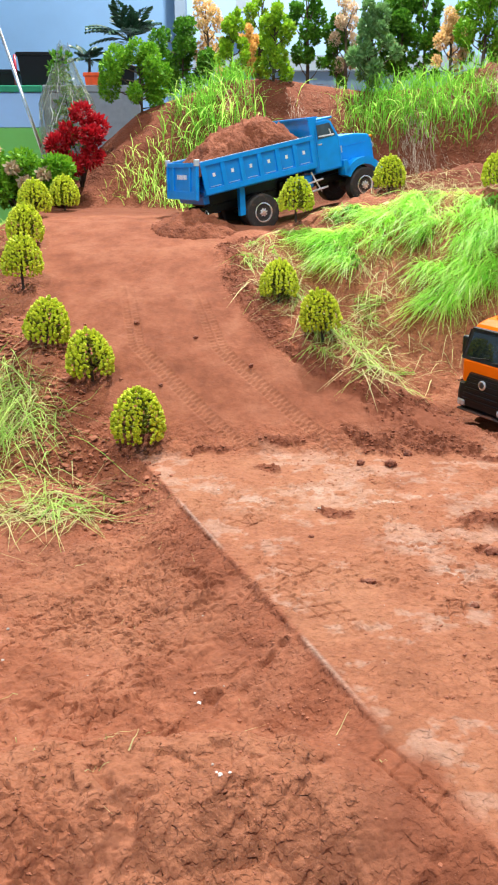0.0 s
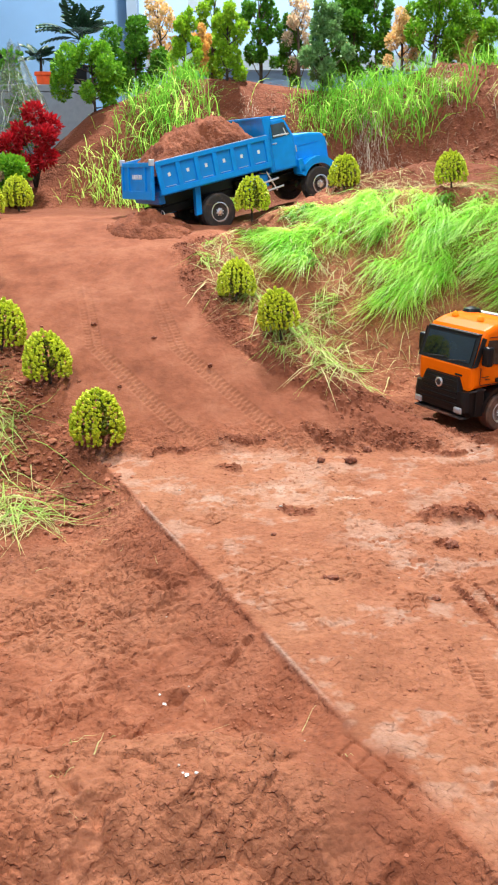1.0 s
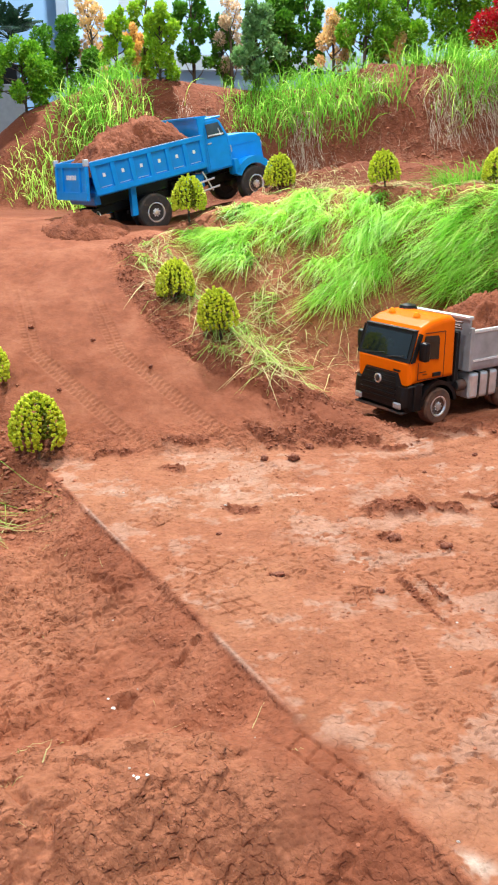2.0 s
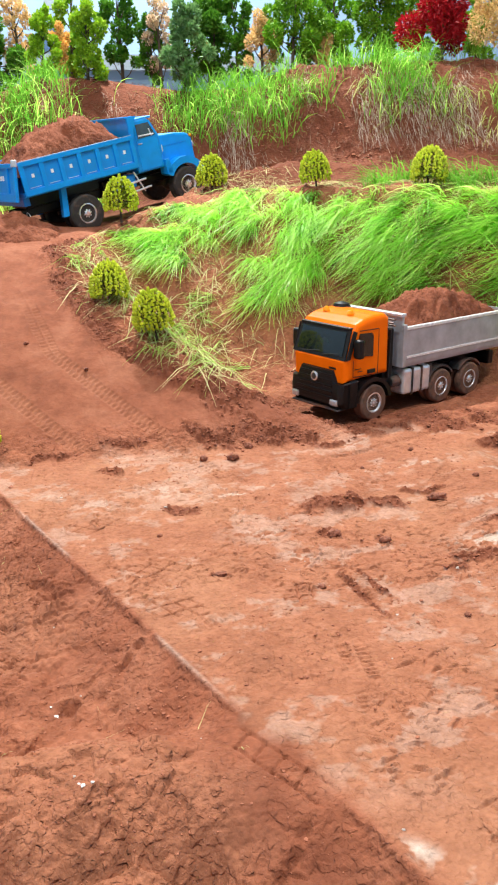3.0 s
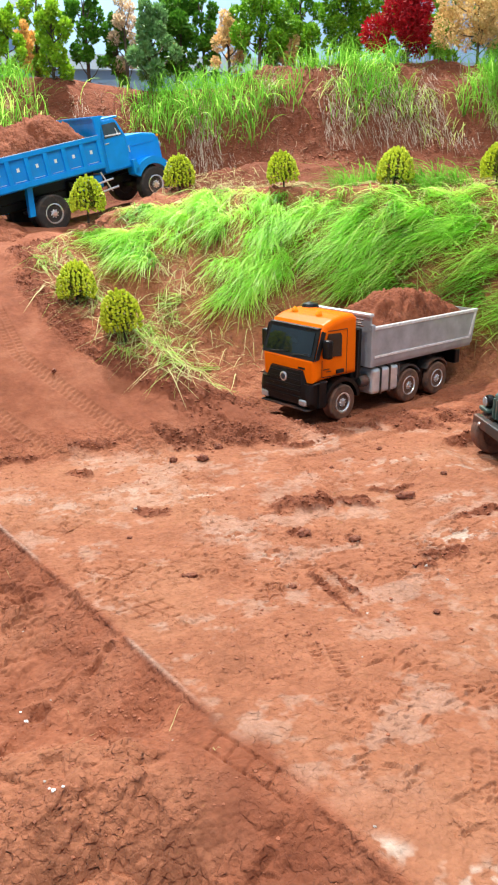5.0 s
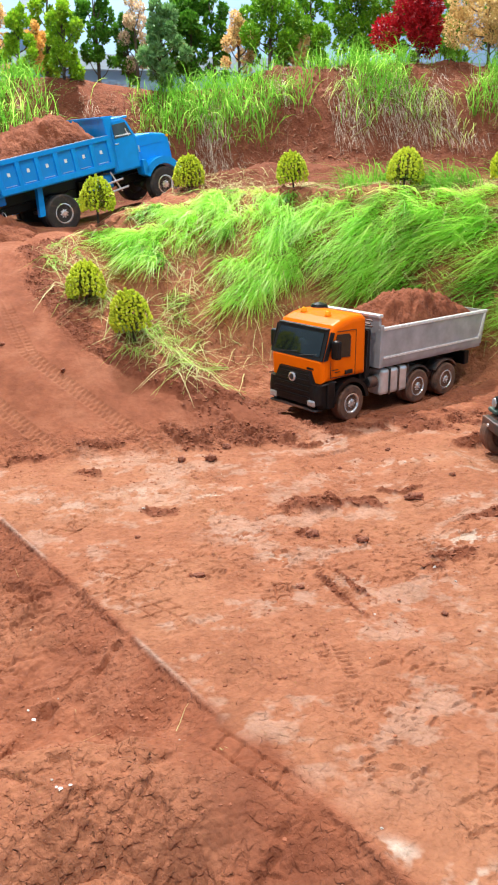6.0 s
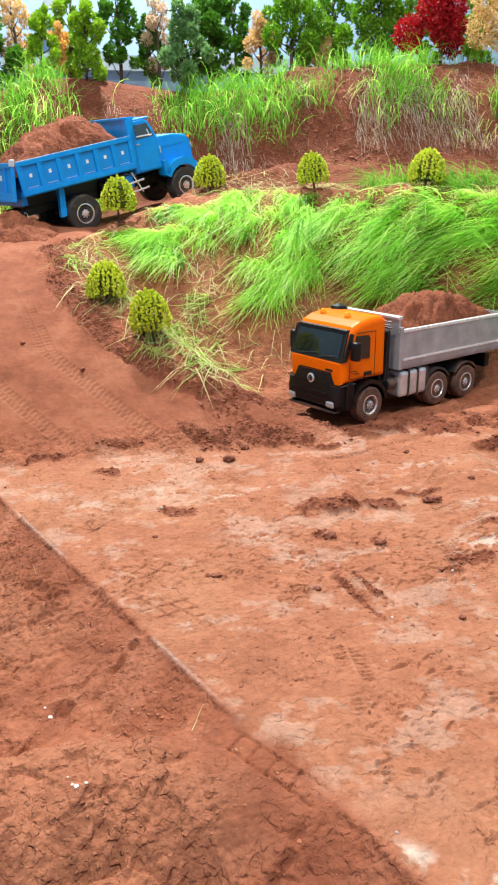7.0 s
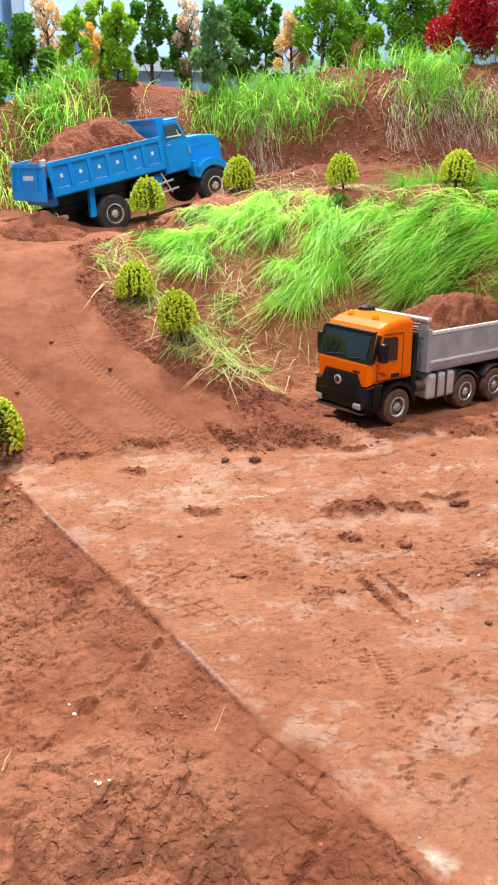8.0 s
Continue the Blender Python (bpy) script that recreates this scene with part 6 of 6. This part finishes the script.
# ---- blue dump truck ----
def blue_truck():
    """Forward is +x; the origin is the middle of the rear axle."""
    yaw, pitch = 26.9, 11.9
    turn = pose(0, 0, 0, 0, 0, yaw) @ pose(0, 0, 0, 0, -pitch, 0)
    m = Matrix.Translation((0.049, 2.751, 0.434)) @ turn @ Matrix.Translation((0, 0.120, 0))
    root = empty("dump_truck", m, "blue toy dump truck with open tailgate, loaded with soil", "toy truck", "toy trucks")
    R = 0.059
    bm = bmesh.new()
    for s in (-1, 1):
        box(bm, -0.19, 0.45, s * 0.04 - 0.007, s * 0.04 + 0.007, 0.028, 0.052, 0.001)
    for x in (-0.18, -0.05, 0.12, 0.30, 0.44):
        box(bm, x - 0.006, x + 0.006, -0.04, 0.04, 0.03, 0.05)
    part("chassis", bm, BLACK, root)
    for x in (0.0, 0.404):
        bm = tube(bmesh.new(), (x, -0.09, 0), (x, 0.09, 0), 0.010)
        bmesh.ops.create_icosphere(bm, subdivisions=2, radius=0.022, matrix=pose(x, 0.01, 0))
        part("axle", bm, DARK_STEEL, root)
    for s in (-1, 1):
        wheel(root, 0.0, s * 0.086, 0.0, R, 0.068, s, TYRE_DARK, 1, True, 0.52)
        wheel(root, 0.404, s * 0.096, 0.0, R, 0.044, s, TYRE_DARK, 2, False, 0.52)
        part("leaf_spring", box(bmesh.new(), -0.07, 0.07, s * 0.05 - 0.005, s * 0.05 + 0.005, 0.010, 0.020, 0.002), DARK_STEEL, root)
        part("mud_bracket", prism(bmesh.new(), [(-0.078, 0.006), (-0.058, 0.006), (-0.046, 0.095), (-0.064, 0.095)], min(s * 0.088, s * 0.106), max(s * 0.088, s * 0.106)), BLUE, root)
    part("subframe", box(bmesh.new(), -0.17, 0.21, -0.052, 0.052, 0.053, 0.091, 0.002), BLACK, root)
    part("spare_gear", box(bmesh.new(), 0.10, 0.19, -0.070, 0.070, 0.020, 0.075, 0.004), BLACK, root)
    part("side_tank", box(bmesh.new(), 0.125, 0.205, -0.112, -0.070, 0.035, 0.078, 0.005), BLUE_SHADED, root)
    bm = bmesh.new()
    for x, z in ((0.175, 0.052), (0.190, 0.024)):
        tube(bm, (x, -0.122, z), (x + 0.062, -0.122, z + 0.004), 0.0034, 0.0034, 8)
    tube(bm, (0.196, -0.121, 0.085), (0.226, -0.121, 0.018), 0.0026, 0.0026, 8)
    part("side_step", bm, SILVER, root, "pale silver side step")
    # bed
    bed = new("bed")
    bed.parent = root
    tagged(bed, "blue tipper bed with panelled sides")
    X0, X1, Z0, Z1, Y = -0.192, 0.216, 0.096, 0.196, 0.124
    part("bed_floor", box(bmesh.new(), X0, X1, -Y + 0.006, Y - 0.006, Z0 - 0.004, Z0 + 0.010), BLUE_SHADED, bed)
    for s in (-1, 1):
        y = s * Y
        side = part("side_wall", box(bmesh.new(), X0 + 0.002, X1 - 0.002, y - 0.002, y + 0.002, Z0, Z1 - 0.002), BLUE_SHADED, bed)
        o = s * 0.0035
        part("top_rail", box(bmesh.new(), X0, X1, y + o - 0.0045, y + o + 0.0045, Z1 - 0.014, Z1, 0.0015), BLUE, side)
        part("bottom_rail", box(bmesh.new(), X0, X1, y + o - 0.004, y + o + 0.004, Z0, Z0 + 0.018, 0.0015), BLUE, side)
        part("rail_edge", box(bmesh.new(), X0 + 0.004, X1 - 0.004, y + o - 0.004, y + o + 0.0042, Z1 + 0.0002, Z1 + 0.0015), BLUE_WORN, side, "rubbed pale rail edge")
        n = 6
        for k in range(n + 1):
            x = X0 + 0.007 + (X1 - X0 - 0.014) * k / n
            part("rib", box(bmesh.new(), x - 0.0075, x + 0.0075, y + o - 0.004, y + o + 0.004, Z0 + 0.016, Z1 - 0.012, 0.0015), BLUE, side)
        for k in range(n):
            x = X0 + 0.007 + (X1 - X0 - 0.014) * (k + 0.5) / n
            yy = y + s * 0.0022
            part("mark", box(bmesh.new(), x - 0.0045, x + 0.0045, yy - 0.0008, yy + 0.0008, 0.146, 0.157, 0.0), WHITE, side, "white painted bar")
            part("scuff_rail", box(bmesh.new(), x - 0.018, x + 0.018, y + s * 0.0024 - 0.001, y + s * 0.0024 + 0.001, 0.117, 0.1190), BLUE_WORN, side)
    head = part("headboard", box(bmesh.new(), X1 - 0.006, X1, -Y, Y, Z0, 0.252, 0.001), BLUE, bed)
    part("visor", prism(bmesh.new(), [(X1 - 0.012, 0.247), (X1 - 0.012, 0.253), (X1 + 0.030, 0.250), (X1 + 0.030, 0.245)], -Y, Y), BLUE, head)
    for s in (-1, 1):
        part("cheek", prism(bmesh.new(), [(X1 - 0.004, 0.196), (X1 - 0.004, 0.250), (X1 + 0.026, 0.247), (X1 + 0.004, 0.190)], s * Y - 0.002, s * Y + 0.002), BLUE, head)
    # tailgate hung from its top edge, swung out at the bottom
    gate = new("tailgate")
    gate.parent = bed
    gate.matrix_basis = pose(X0 - 0.004, 0, Z1, 0, 12, 0)
    tagged(gate, "blue tailgate swung open at the bottom")
    H = Z1 - Z0 + 0.012
    part("gate_plate", box(bmesh.new(), -0.003, 0.003, -Y, Y, -H, 0.0, 0.001), BLUE_SHADED, gate)
    for z0, z1 in ((-0.014, 0.0), (-H, -H + 0.026)):
        part("gate_rail", box(bmesh.new(), -0.008, -0.002, -Y, Y, z0, z1, 0.0015), BLUE, gate)
    for yy in (-Y + 0.006, -0.068, 0.068, Y - 0.006):
        part("gate_rib", box(bmesh.new(), -0.008, -0.002, yy - 0.007, yy + 0.007, -H + 0.02, -0.01, 0.0015), BLUE, gate)
    for k in range(6):
        yy = 0.034 - 0.0136 * k
        part("mark", box(bmesh.new(), -0.0042, -0.003, yy - 0.0046, yy + 0.0046, -0.050, -0.036), WHITE, gate, "white painted bar")
    for s in (-1, 1):
        part("hinge", box(bmesh.new(), -0.012, 0.004, s * (Y - 0.004) - 0.006, s * (Y - 0.004) + 0.006, -0.010, 0.010, 0.002), SILVER, gate)
    part("tail_beam", box(bmesh.new(), X0 - 0.002, X0 + 0.02, -0.10, 0.10, Z0 - 0.030, Z0 - 0.005, 0.003), BLUE_SHADED, bed)
    # cab and bonnet
    cab = part("cab", prism(bmesh.new(), [(0.226, 0.072), (0.226, 0.222), (0.238, 0.236), (0.296, 0.236), (0.310, 0.227), (0.336, 0.170), (0.336, 0.072)], -0.104, 0.104, 0.007), BLUE, root, "glossy blue cab")
    part("roof_lip", box(bmesh.new(), 0.236, 0.318, -0.100, 0.100, 0.2335, 0.2405, 0.003), BLUE, cab)
    bm = sheet(bmesh.new(), [(0.3345, -0.088, 0.178), (0.3345, 0.088, 0.178), (0.3135, 0.084, 0.226), (0.3135, -0.084, 0.226)], 0.002)
    part("windscreen", bm, GLASS_LIGHT, cab)
    for s in (-1, 1):
        o = s * 0.1045
        part("side_window", prism(bmesh.new(), [(0.250, 0.178), (0.250, 0.222), (0.300, 0.222), (0.318, 0.180)], o - 0.001, o + 0.001), GLASS_LIGHT, cab, "side window")
        bm = tube(bmesh.new(), (0.252, o + s * 0.001, 0.186), (0.312, o + s * 0.001, 0.184), 0.0024, 0.0024, 6)
        tube(bm, (0.304, o + s * 0.001, 0.180), (0.296, o + s * 0.001, 0.204), 0.0018, 0.0018, 6)
        part("window_bar", bm, WHITE, cab, "white bar inside the window")
        bm = bmesh.new()
        for a, b in (((0.242, 0.080), (0.242, 0.228)), ((0.326, 0.080), (0.326, 0.172)), ((0.242, 0.080), (0.326, 0.080))):
            tube(bm, (a[0], o - s * 0.0004, a[1]), (b[0], o - s * 0.0004, b[1]), 0.0008, 0.0008, 4)
        part("door_seam", bm, BLUE_SHADED, cab)
        part("door_handle", box(bmesh.new(), 0.246, 0.262, o - 0.002, o + 0.003, 0.160, 0.164, 0.001), CHROME, cab)
    bonnet = part("bonnet", prism(bmesh.new(), [(0.334, 0.080), (0.334, 0.174), (0.410, 0.170), (0.466, 0.158), (0.479, 0.142), (0.481, 0.066), (0.40, 0.066)], -0.078, 0.078, 0.008), BLUE, root)
    part("bonnet_seam", box(bmesh.new(), 0.350, 0.452, -0.0795, 0.0795, 0.134, 0.1352), BLUE_SHADED, bonnet)
    part("grille", box(bmesh.new(), 0.480, 0.485, -0.055, 0.055, 0.080, 0.134, 0.002), BLACK, bonnet)
    for s in (-1, 1):
        y0, y1 = sorted((s * 0.074, s * 0.117))
        bm = arch(bmesh.new(), 0.404, 0.006, 0.063, 0.086, 12, 150, y0, y1)
        prism(bm, [(0.330, 0.052), (0.330, 0.096), (0.346, 0.096), (0.352, 0.052)], y0, y1)
        part("fender", bm, BLUE, root)
        part("headlight", lathe(bmesh.new(), [(0.010, 0), (0.011, 0.004), (0.006, 0.007)], 16, pose(0.480, s * 0.064, 0.118, 0, 0, -90)), LAMP_GLASS, bonnet)
        part("indicator", box(bmesh.new(), 0.468, 0.478, s * 0.077 - 0.004, s * 0.077 + 0.004, 0.146, 0.153, 0.001), AMBER, bonnet, "amber corner lamp")
        part("bonnet_clip", box(bmesh.new(), 0.346, 0.352, s * 0.0795 - 0.002, s * 0.0795 + 0.002, 0.118, 0.140, 0.001), SILVER, bonnet)
    part("bumper", box(bmesh.new(), 0.482, 0.496, -0.105, 0.105, 0.028, 0.052, 0.004), BLACK, root, "black front bumper")
    # cord hanging behind
    data = bpy.data.curves.new("cord", "CURVE")
    data.dimensions, data.bevel_depth = "3D", 0.0012
    sp = data.splines.new("BEZIER")
    sp.bezier_points.add(3)
    for bp, co in zip(sp.bezier_points, ((-0.18, -0.03, 0.05), (-0.185, -0.055, 0.01), (-0.18, -0.075, 0.045), (-0.19, -0.08, -0.045))):
        bp.co = co
        bp.handle_left_type = bp.handle_right_type = "AUTO"
    data.materials.append(MATT_WHITE)
    new("cord", data).parent = root
    soil_load(m, X0 + 0.012, X1 - 0.010, -Y + 0.005, Y - 0.005, Z1 - 0.016, 0.100, 0.66, "rounded heap of red soil in the blue truck bed", 11.0)


blue_truck()


# ---- green lorry at the edge of the yard ----
def green_lorry():
    m = pose(0.905, 1.353, 0.0, 0, 0, 174)
    root = empty("army_lorry", m, "dull green toy army lorry with dark steel bumper", "toy truck", "toy trucks")
    part("bumper", box(bmesh.new(), 0.062, 0.078, -0.092, 0.092, 0.058, 0.080, 0.003), DARK_STEEL, root, "heavy dark steel bumper")
    for s in (-1, 1):
        part("tow_eye", lathe(bmesh.new(), [(0.002, 0), (0.0035, 0.001), (0.0035, 0.003), (0.002, 0.004)], 12, pose(0.078, s * 0.055, 0.069, 0, 0, -90)), SILVER, root)
        part("bumper_bracket", box(bmesh.new(), 0.02, 0.064, s * 0.04 - 0.006, s * 0.04 + 0.006, 0.056, 0.072), BLACK, root)
        y0, y1 = sorted((s * 0.056, s * 0.094))
        part("fender", box(bmesh.new(), -0.03, 0.066, y0, y1, 0.088, 0.097, 0.003), OLIVE, root)
        lamp = part("headlight", lathe(bmesh.new(), [(0.012, 0), (0.014, 0.006), (0.013, 0.014), (0.009, 0.016)], 16, pose(0.046, s * 0.072, 0.110, 0, 0, -90)), BLACK, root, "dark caged headlight")
        part("lens", lathe(bmesh.new(), [(0.010, 0), (0.009, 0.002), (0.004, 0.003)], 16, pose(0.0625, s * 0.072, 0.110, 0, 0, -90)), LAMP_GLASS, lamp)
        wheel(root, 0.04, s * 0.072, 0.044, 0.044, 0.034, s, TYRE, 1)
        wheel(root, -0.22, s * 0.072, 0.044, 0.044, 0.034, s, TYRE, 2)
    bonnet = part("bonnet", prism(bmesh.new(), [(-0.06, 0.080), (-0.06, 0.150), (0.04, 0.140), (0.053, 0.130), (0.055, 0.080)], -0.055, 0.055, 0.005), OLIVE, root)
    for k in range(7):
        y = -0.042 + 0.014 * k
        part("grille_bar", box(bmesh.new(), 0.054, 0.059, y - 0.003, y + 0.003, 0.084, 0.124, 0.001), OLIVE, bonnet)
    part("cab", prism(bmesh.new(), [(-0.16, 0.080), (-0.16, 0.22), (-0.075, 0.22), (-0.06, 0.150), (-0.06, 0.080)], -0.088, 0.088, 0.005), OLIVE, root)
    part("windscreen", sheet(bmesh.new(), [(-0.061, -0.078, 0.158), (-0.061, 0.078, 0.158), (-0.0735, 0.076, 0.212), (-0.0735, -0.076, 0.212)], 0.002), GLASS_DARK, root)
    part("chassis", box(bmesh.new(), -0.36, 0.06, -0.035, 0.035, 0.050, 0.078, 0.002), BLACK, root)
    part("cargo_bed", box(bmesh.new(), -0.37, -0.17, -0.092, 0.092, 0.085, 0.150, 0.003), OLIVE, root)
    for x in (0.04, -0.22):
        part("axle", tube(bmesh.new(), (x, -0.06, 0.044), (x, 0.06, 0.044), 0.007), DARK_STEEL, root)


green_lorry()


# ---- plants and clutter at the far left ----
def red_plant():
    x, y = -0.645, 3.30
    z = ground_at(x, y) - 0.02
    root = empty("red_plant", pose(x, y, z), "red-leaved artificial plant with thin dark stems", "plant")
    rs = random.Random(5)
    bm = bmesh.new()
    heads = [Vector((hx - x, hy - y, hz - z)) for hx, hy, hz in ((-0.725, 3.27, 0.655), (-0.690, 3.32, 0.695), (-0.625, 3.28, 0.765), (-0.575, 3.30, 0.725), (-0.590, 3.25, 0.685), (-0.668, 3.25, 0.580), (-0.592, 3.25, 0.612))]
    for c in heads:
        bent_stem(bm, [(0, 0, 0), (c.x * 0.3 + 0.01, c.y * 0.4, c.z * 0.6), c], 0.004, 0.0018, 5)
    part("stem", bm, STEM, root)
    for c in heads:
        leaf_cloud("foliage", [c], [0.036], 420, 0.0080, LEAVES["red"], root, rs.randint(0, 9999), 0.9, 2.6)


red_plant()


def low_bush():
    x, y = -0.80, 3.16
    root = empty("low_bush", pose(x, y, ground_at(x, y) - 0.005), "low dark green bush with cream flower heads", "bush")
    rs = random.Random(8)
    cs = [(rs.uniform(-0.17, 0.12), rs.uniform(-0.05, 0.05), rs.uniform(0.03, 0.20)) for _ in range(26)]
    bm = bmesh.new()
    for c in cs:
        bent_stem(bm, [(c[0] * 0.3, 0, -0.03), (c[0] * 0.7, c[1] * 0.5, c[2] * 0.5), c], 0.004, 0.002, 5)
    part("stem", bm, STEM, root)
    leaf_cloud("foliage", cs, [0.042] * len(cs), 6500, 0.010, LEAVES["mid"], root, 8)
    for c in ((-0.12, -0.06, 0.215), (-0.01, -0.06, 0.10), (-0.05, -0.07, 0.15), (0.06, -0.06, 0.13)):
        leaf_cloud("flower_head", [c], [0.022], 240, 0.008, LEAVES["pale"], root, 9)


low_bush()


def wrapped_bouquet():
    x, y = -0.715, 3.44
    root = empty("wrapped_plant", pose(x, y, ground_at(x, y) - 0.01), "plant wrapped in crinkled clear film", "plant")
    bm = bmesh.new()
    n, k = 72, 14
    LIFT = 1.03 - ground_at(x, y)
    rings = []
    for j in range(k + 1):
        s = j / k
        r = (0.092 + 0.012 * math.sin(s * 5)) * (1 - 0.75 * max(0.0, s - 0.55) ** 1.2 / 0.38)
        ring = []
        for i in range(n):
            a = 2 * math.pi * i / n
            rr = r * (1 + 0.30 * noise.noise(Vector((math.cos(a) * 2, math.sin(a) * 2, s * 4))) + 0.22 * noise.noise(Vector((math.cos(a) * 6, math.sin(a) * 6, s * 3))))
            ring.append(bm.verts.new((rr * math.cos(a), rr * math.sin(a), 0.0 + LIFT * s + 0.03 * noise.noise(Vector((a, s, 2))))))
        rings.append(ring)
    for a, b in zip(rings, rings[1:]):
        for i in range(n):
            bm.faces.new((a[i], a[(i + 1) % n], b[(i + 1) % n], b[i]))
    part("film", bm, FILM, root, "crinkled clear film")
    # pale strips laid on as the highlights of the film's folds
    rs = random.Random(12)
    bm = bmesh.new()
    for k in range(26):
        a, s0, line = rs.uniform(0, 6.28), rs.uniform(0.05, 0.7), []
        for i in range(6):
            s = s0 + 0.045 * i
            r = (0.095 + 0.012 * math.sin(s * 5)) * (1 - 0.75 * max(0.0, s - 0.55) ** 1.2 / 0.38)
            a += rs.uniform(-0.13, 0.13)
            line.append((r * math.cos(a), r * math.sin(a), LIFT * s))
        bent_stem(bm, line, 0.0024, 0.0008, 5)
    part("film_highlight", bm, FILM_GLINT, root, "pale strips painting highlights on the film's folds")
    cs = [(random.Random(k).uniform(-0.04, 0.04), random.Random(k + 50).uniform(-0.03, 0.03), 0.06 + 0.042 * k) for k in range(10)]
    bm = bmesh.new()
    bent_stem(bm, [(0, 0, 0), (0.004, 0, 0.2), (0, 0, 0.36)], 0.006, 0.002)
    part("stem", bm, STEM, root)
    leaf_cloud("foliage", cs, [0.035] * 10, 800, 0.013, LEAVES["dark"], root, 77)


wrapped_bouquet()


def palm(x, y, z, h, fronds, seed, label):
    rs = random.Random(seed)
    root = empty("palm_plant", pose(x, y, z), label, "plant")
    part("stem", tube(bmesh.new(), (0, 0, 0), (0.01, 0, h * 0.55), 0.010, 0.006), STEM, root)
    for k in range(fronds):
        a = 2 * math.pi * k / fronds + rs.uniform(-0.3, 0.3)
        el = rs.uniform(0.2, 1.3)
        L = h * rs.uniform(0.36, 0.56)
        spine = []
        for i in range(9):
            s = i / 8
            out = L * s * math.cos(el)
            spine.append(Vector((out * math.cos(a), out * math.sin(a), h * 0.5 + L * (s * math.sin(el) - 0.35 * s * s))))
        bm = bmesh.new()
        bent_stem(bm, spine, 0.003, 0.001, 4)
        side = Vector((-math.sin(a), math.cos(a), 0))
        for i in range(2, 9):
            for s in (-1, 1):
                p = spine[i]
                fw = (spine[i] - spine[i - 1]).normalized()
                tip = p + (side * s * 0.8 + fw * 0.7).normalized() * L * 0.38 * (1.15 - i / 9) + Vector((0, 0, -0.012))
                w = fw * 0.013
                mid = p.lerp(tip, 0.5) + Vector((0, 0, 0.004))
                vs = [bm.verts.new(q) for q in (p, mid + w, tip, mid - w)]
                bm.faces.new(vs)
        part("frond", bm, PALM, root)


palm(-0.60, 4.50, 0.93, 0.50, 26, 3, "dark green palm in a black pot on the counter")
palm(-0.83, 4.60, 0.965, 0.27, 14, 4, "small dark leafed plant on the counter")

bm = tube(bmesh.new(), (-1.02, 3.66, 1.135), (-0.835, 3.54, 0.60), 0.007, 0.007, 14)
tagged(part("metal_pole", bm, STEEL, smooth=True), "slanting polished steel pole stuck in the soil", "pole")
bm = tube(bmesh.new(), (-1.165, 4.44, 0.961), (-1.165, 4.44, 1.11), 0.010, 0.007, 16)
tagged(part("bottle", bm, plain("dark_red_plastic", (0.36, 0.02, 0.04), 0.3), smooth=True), "red plastic bottle on the counter", "bottle")
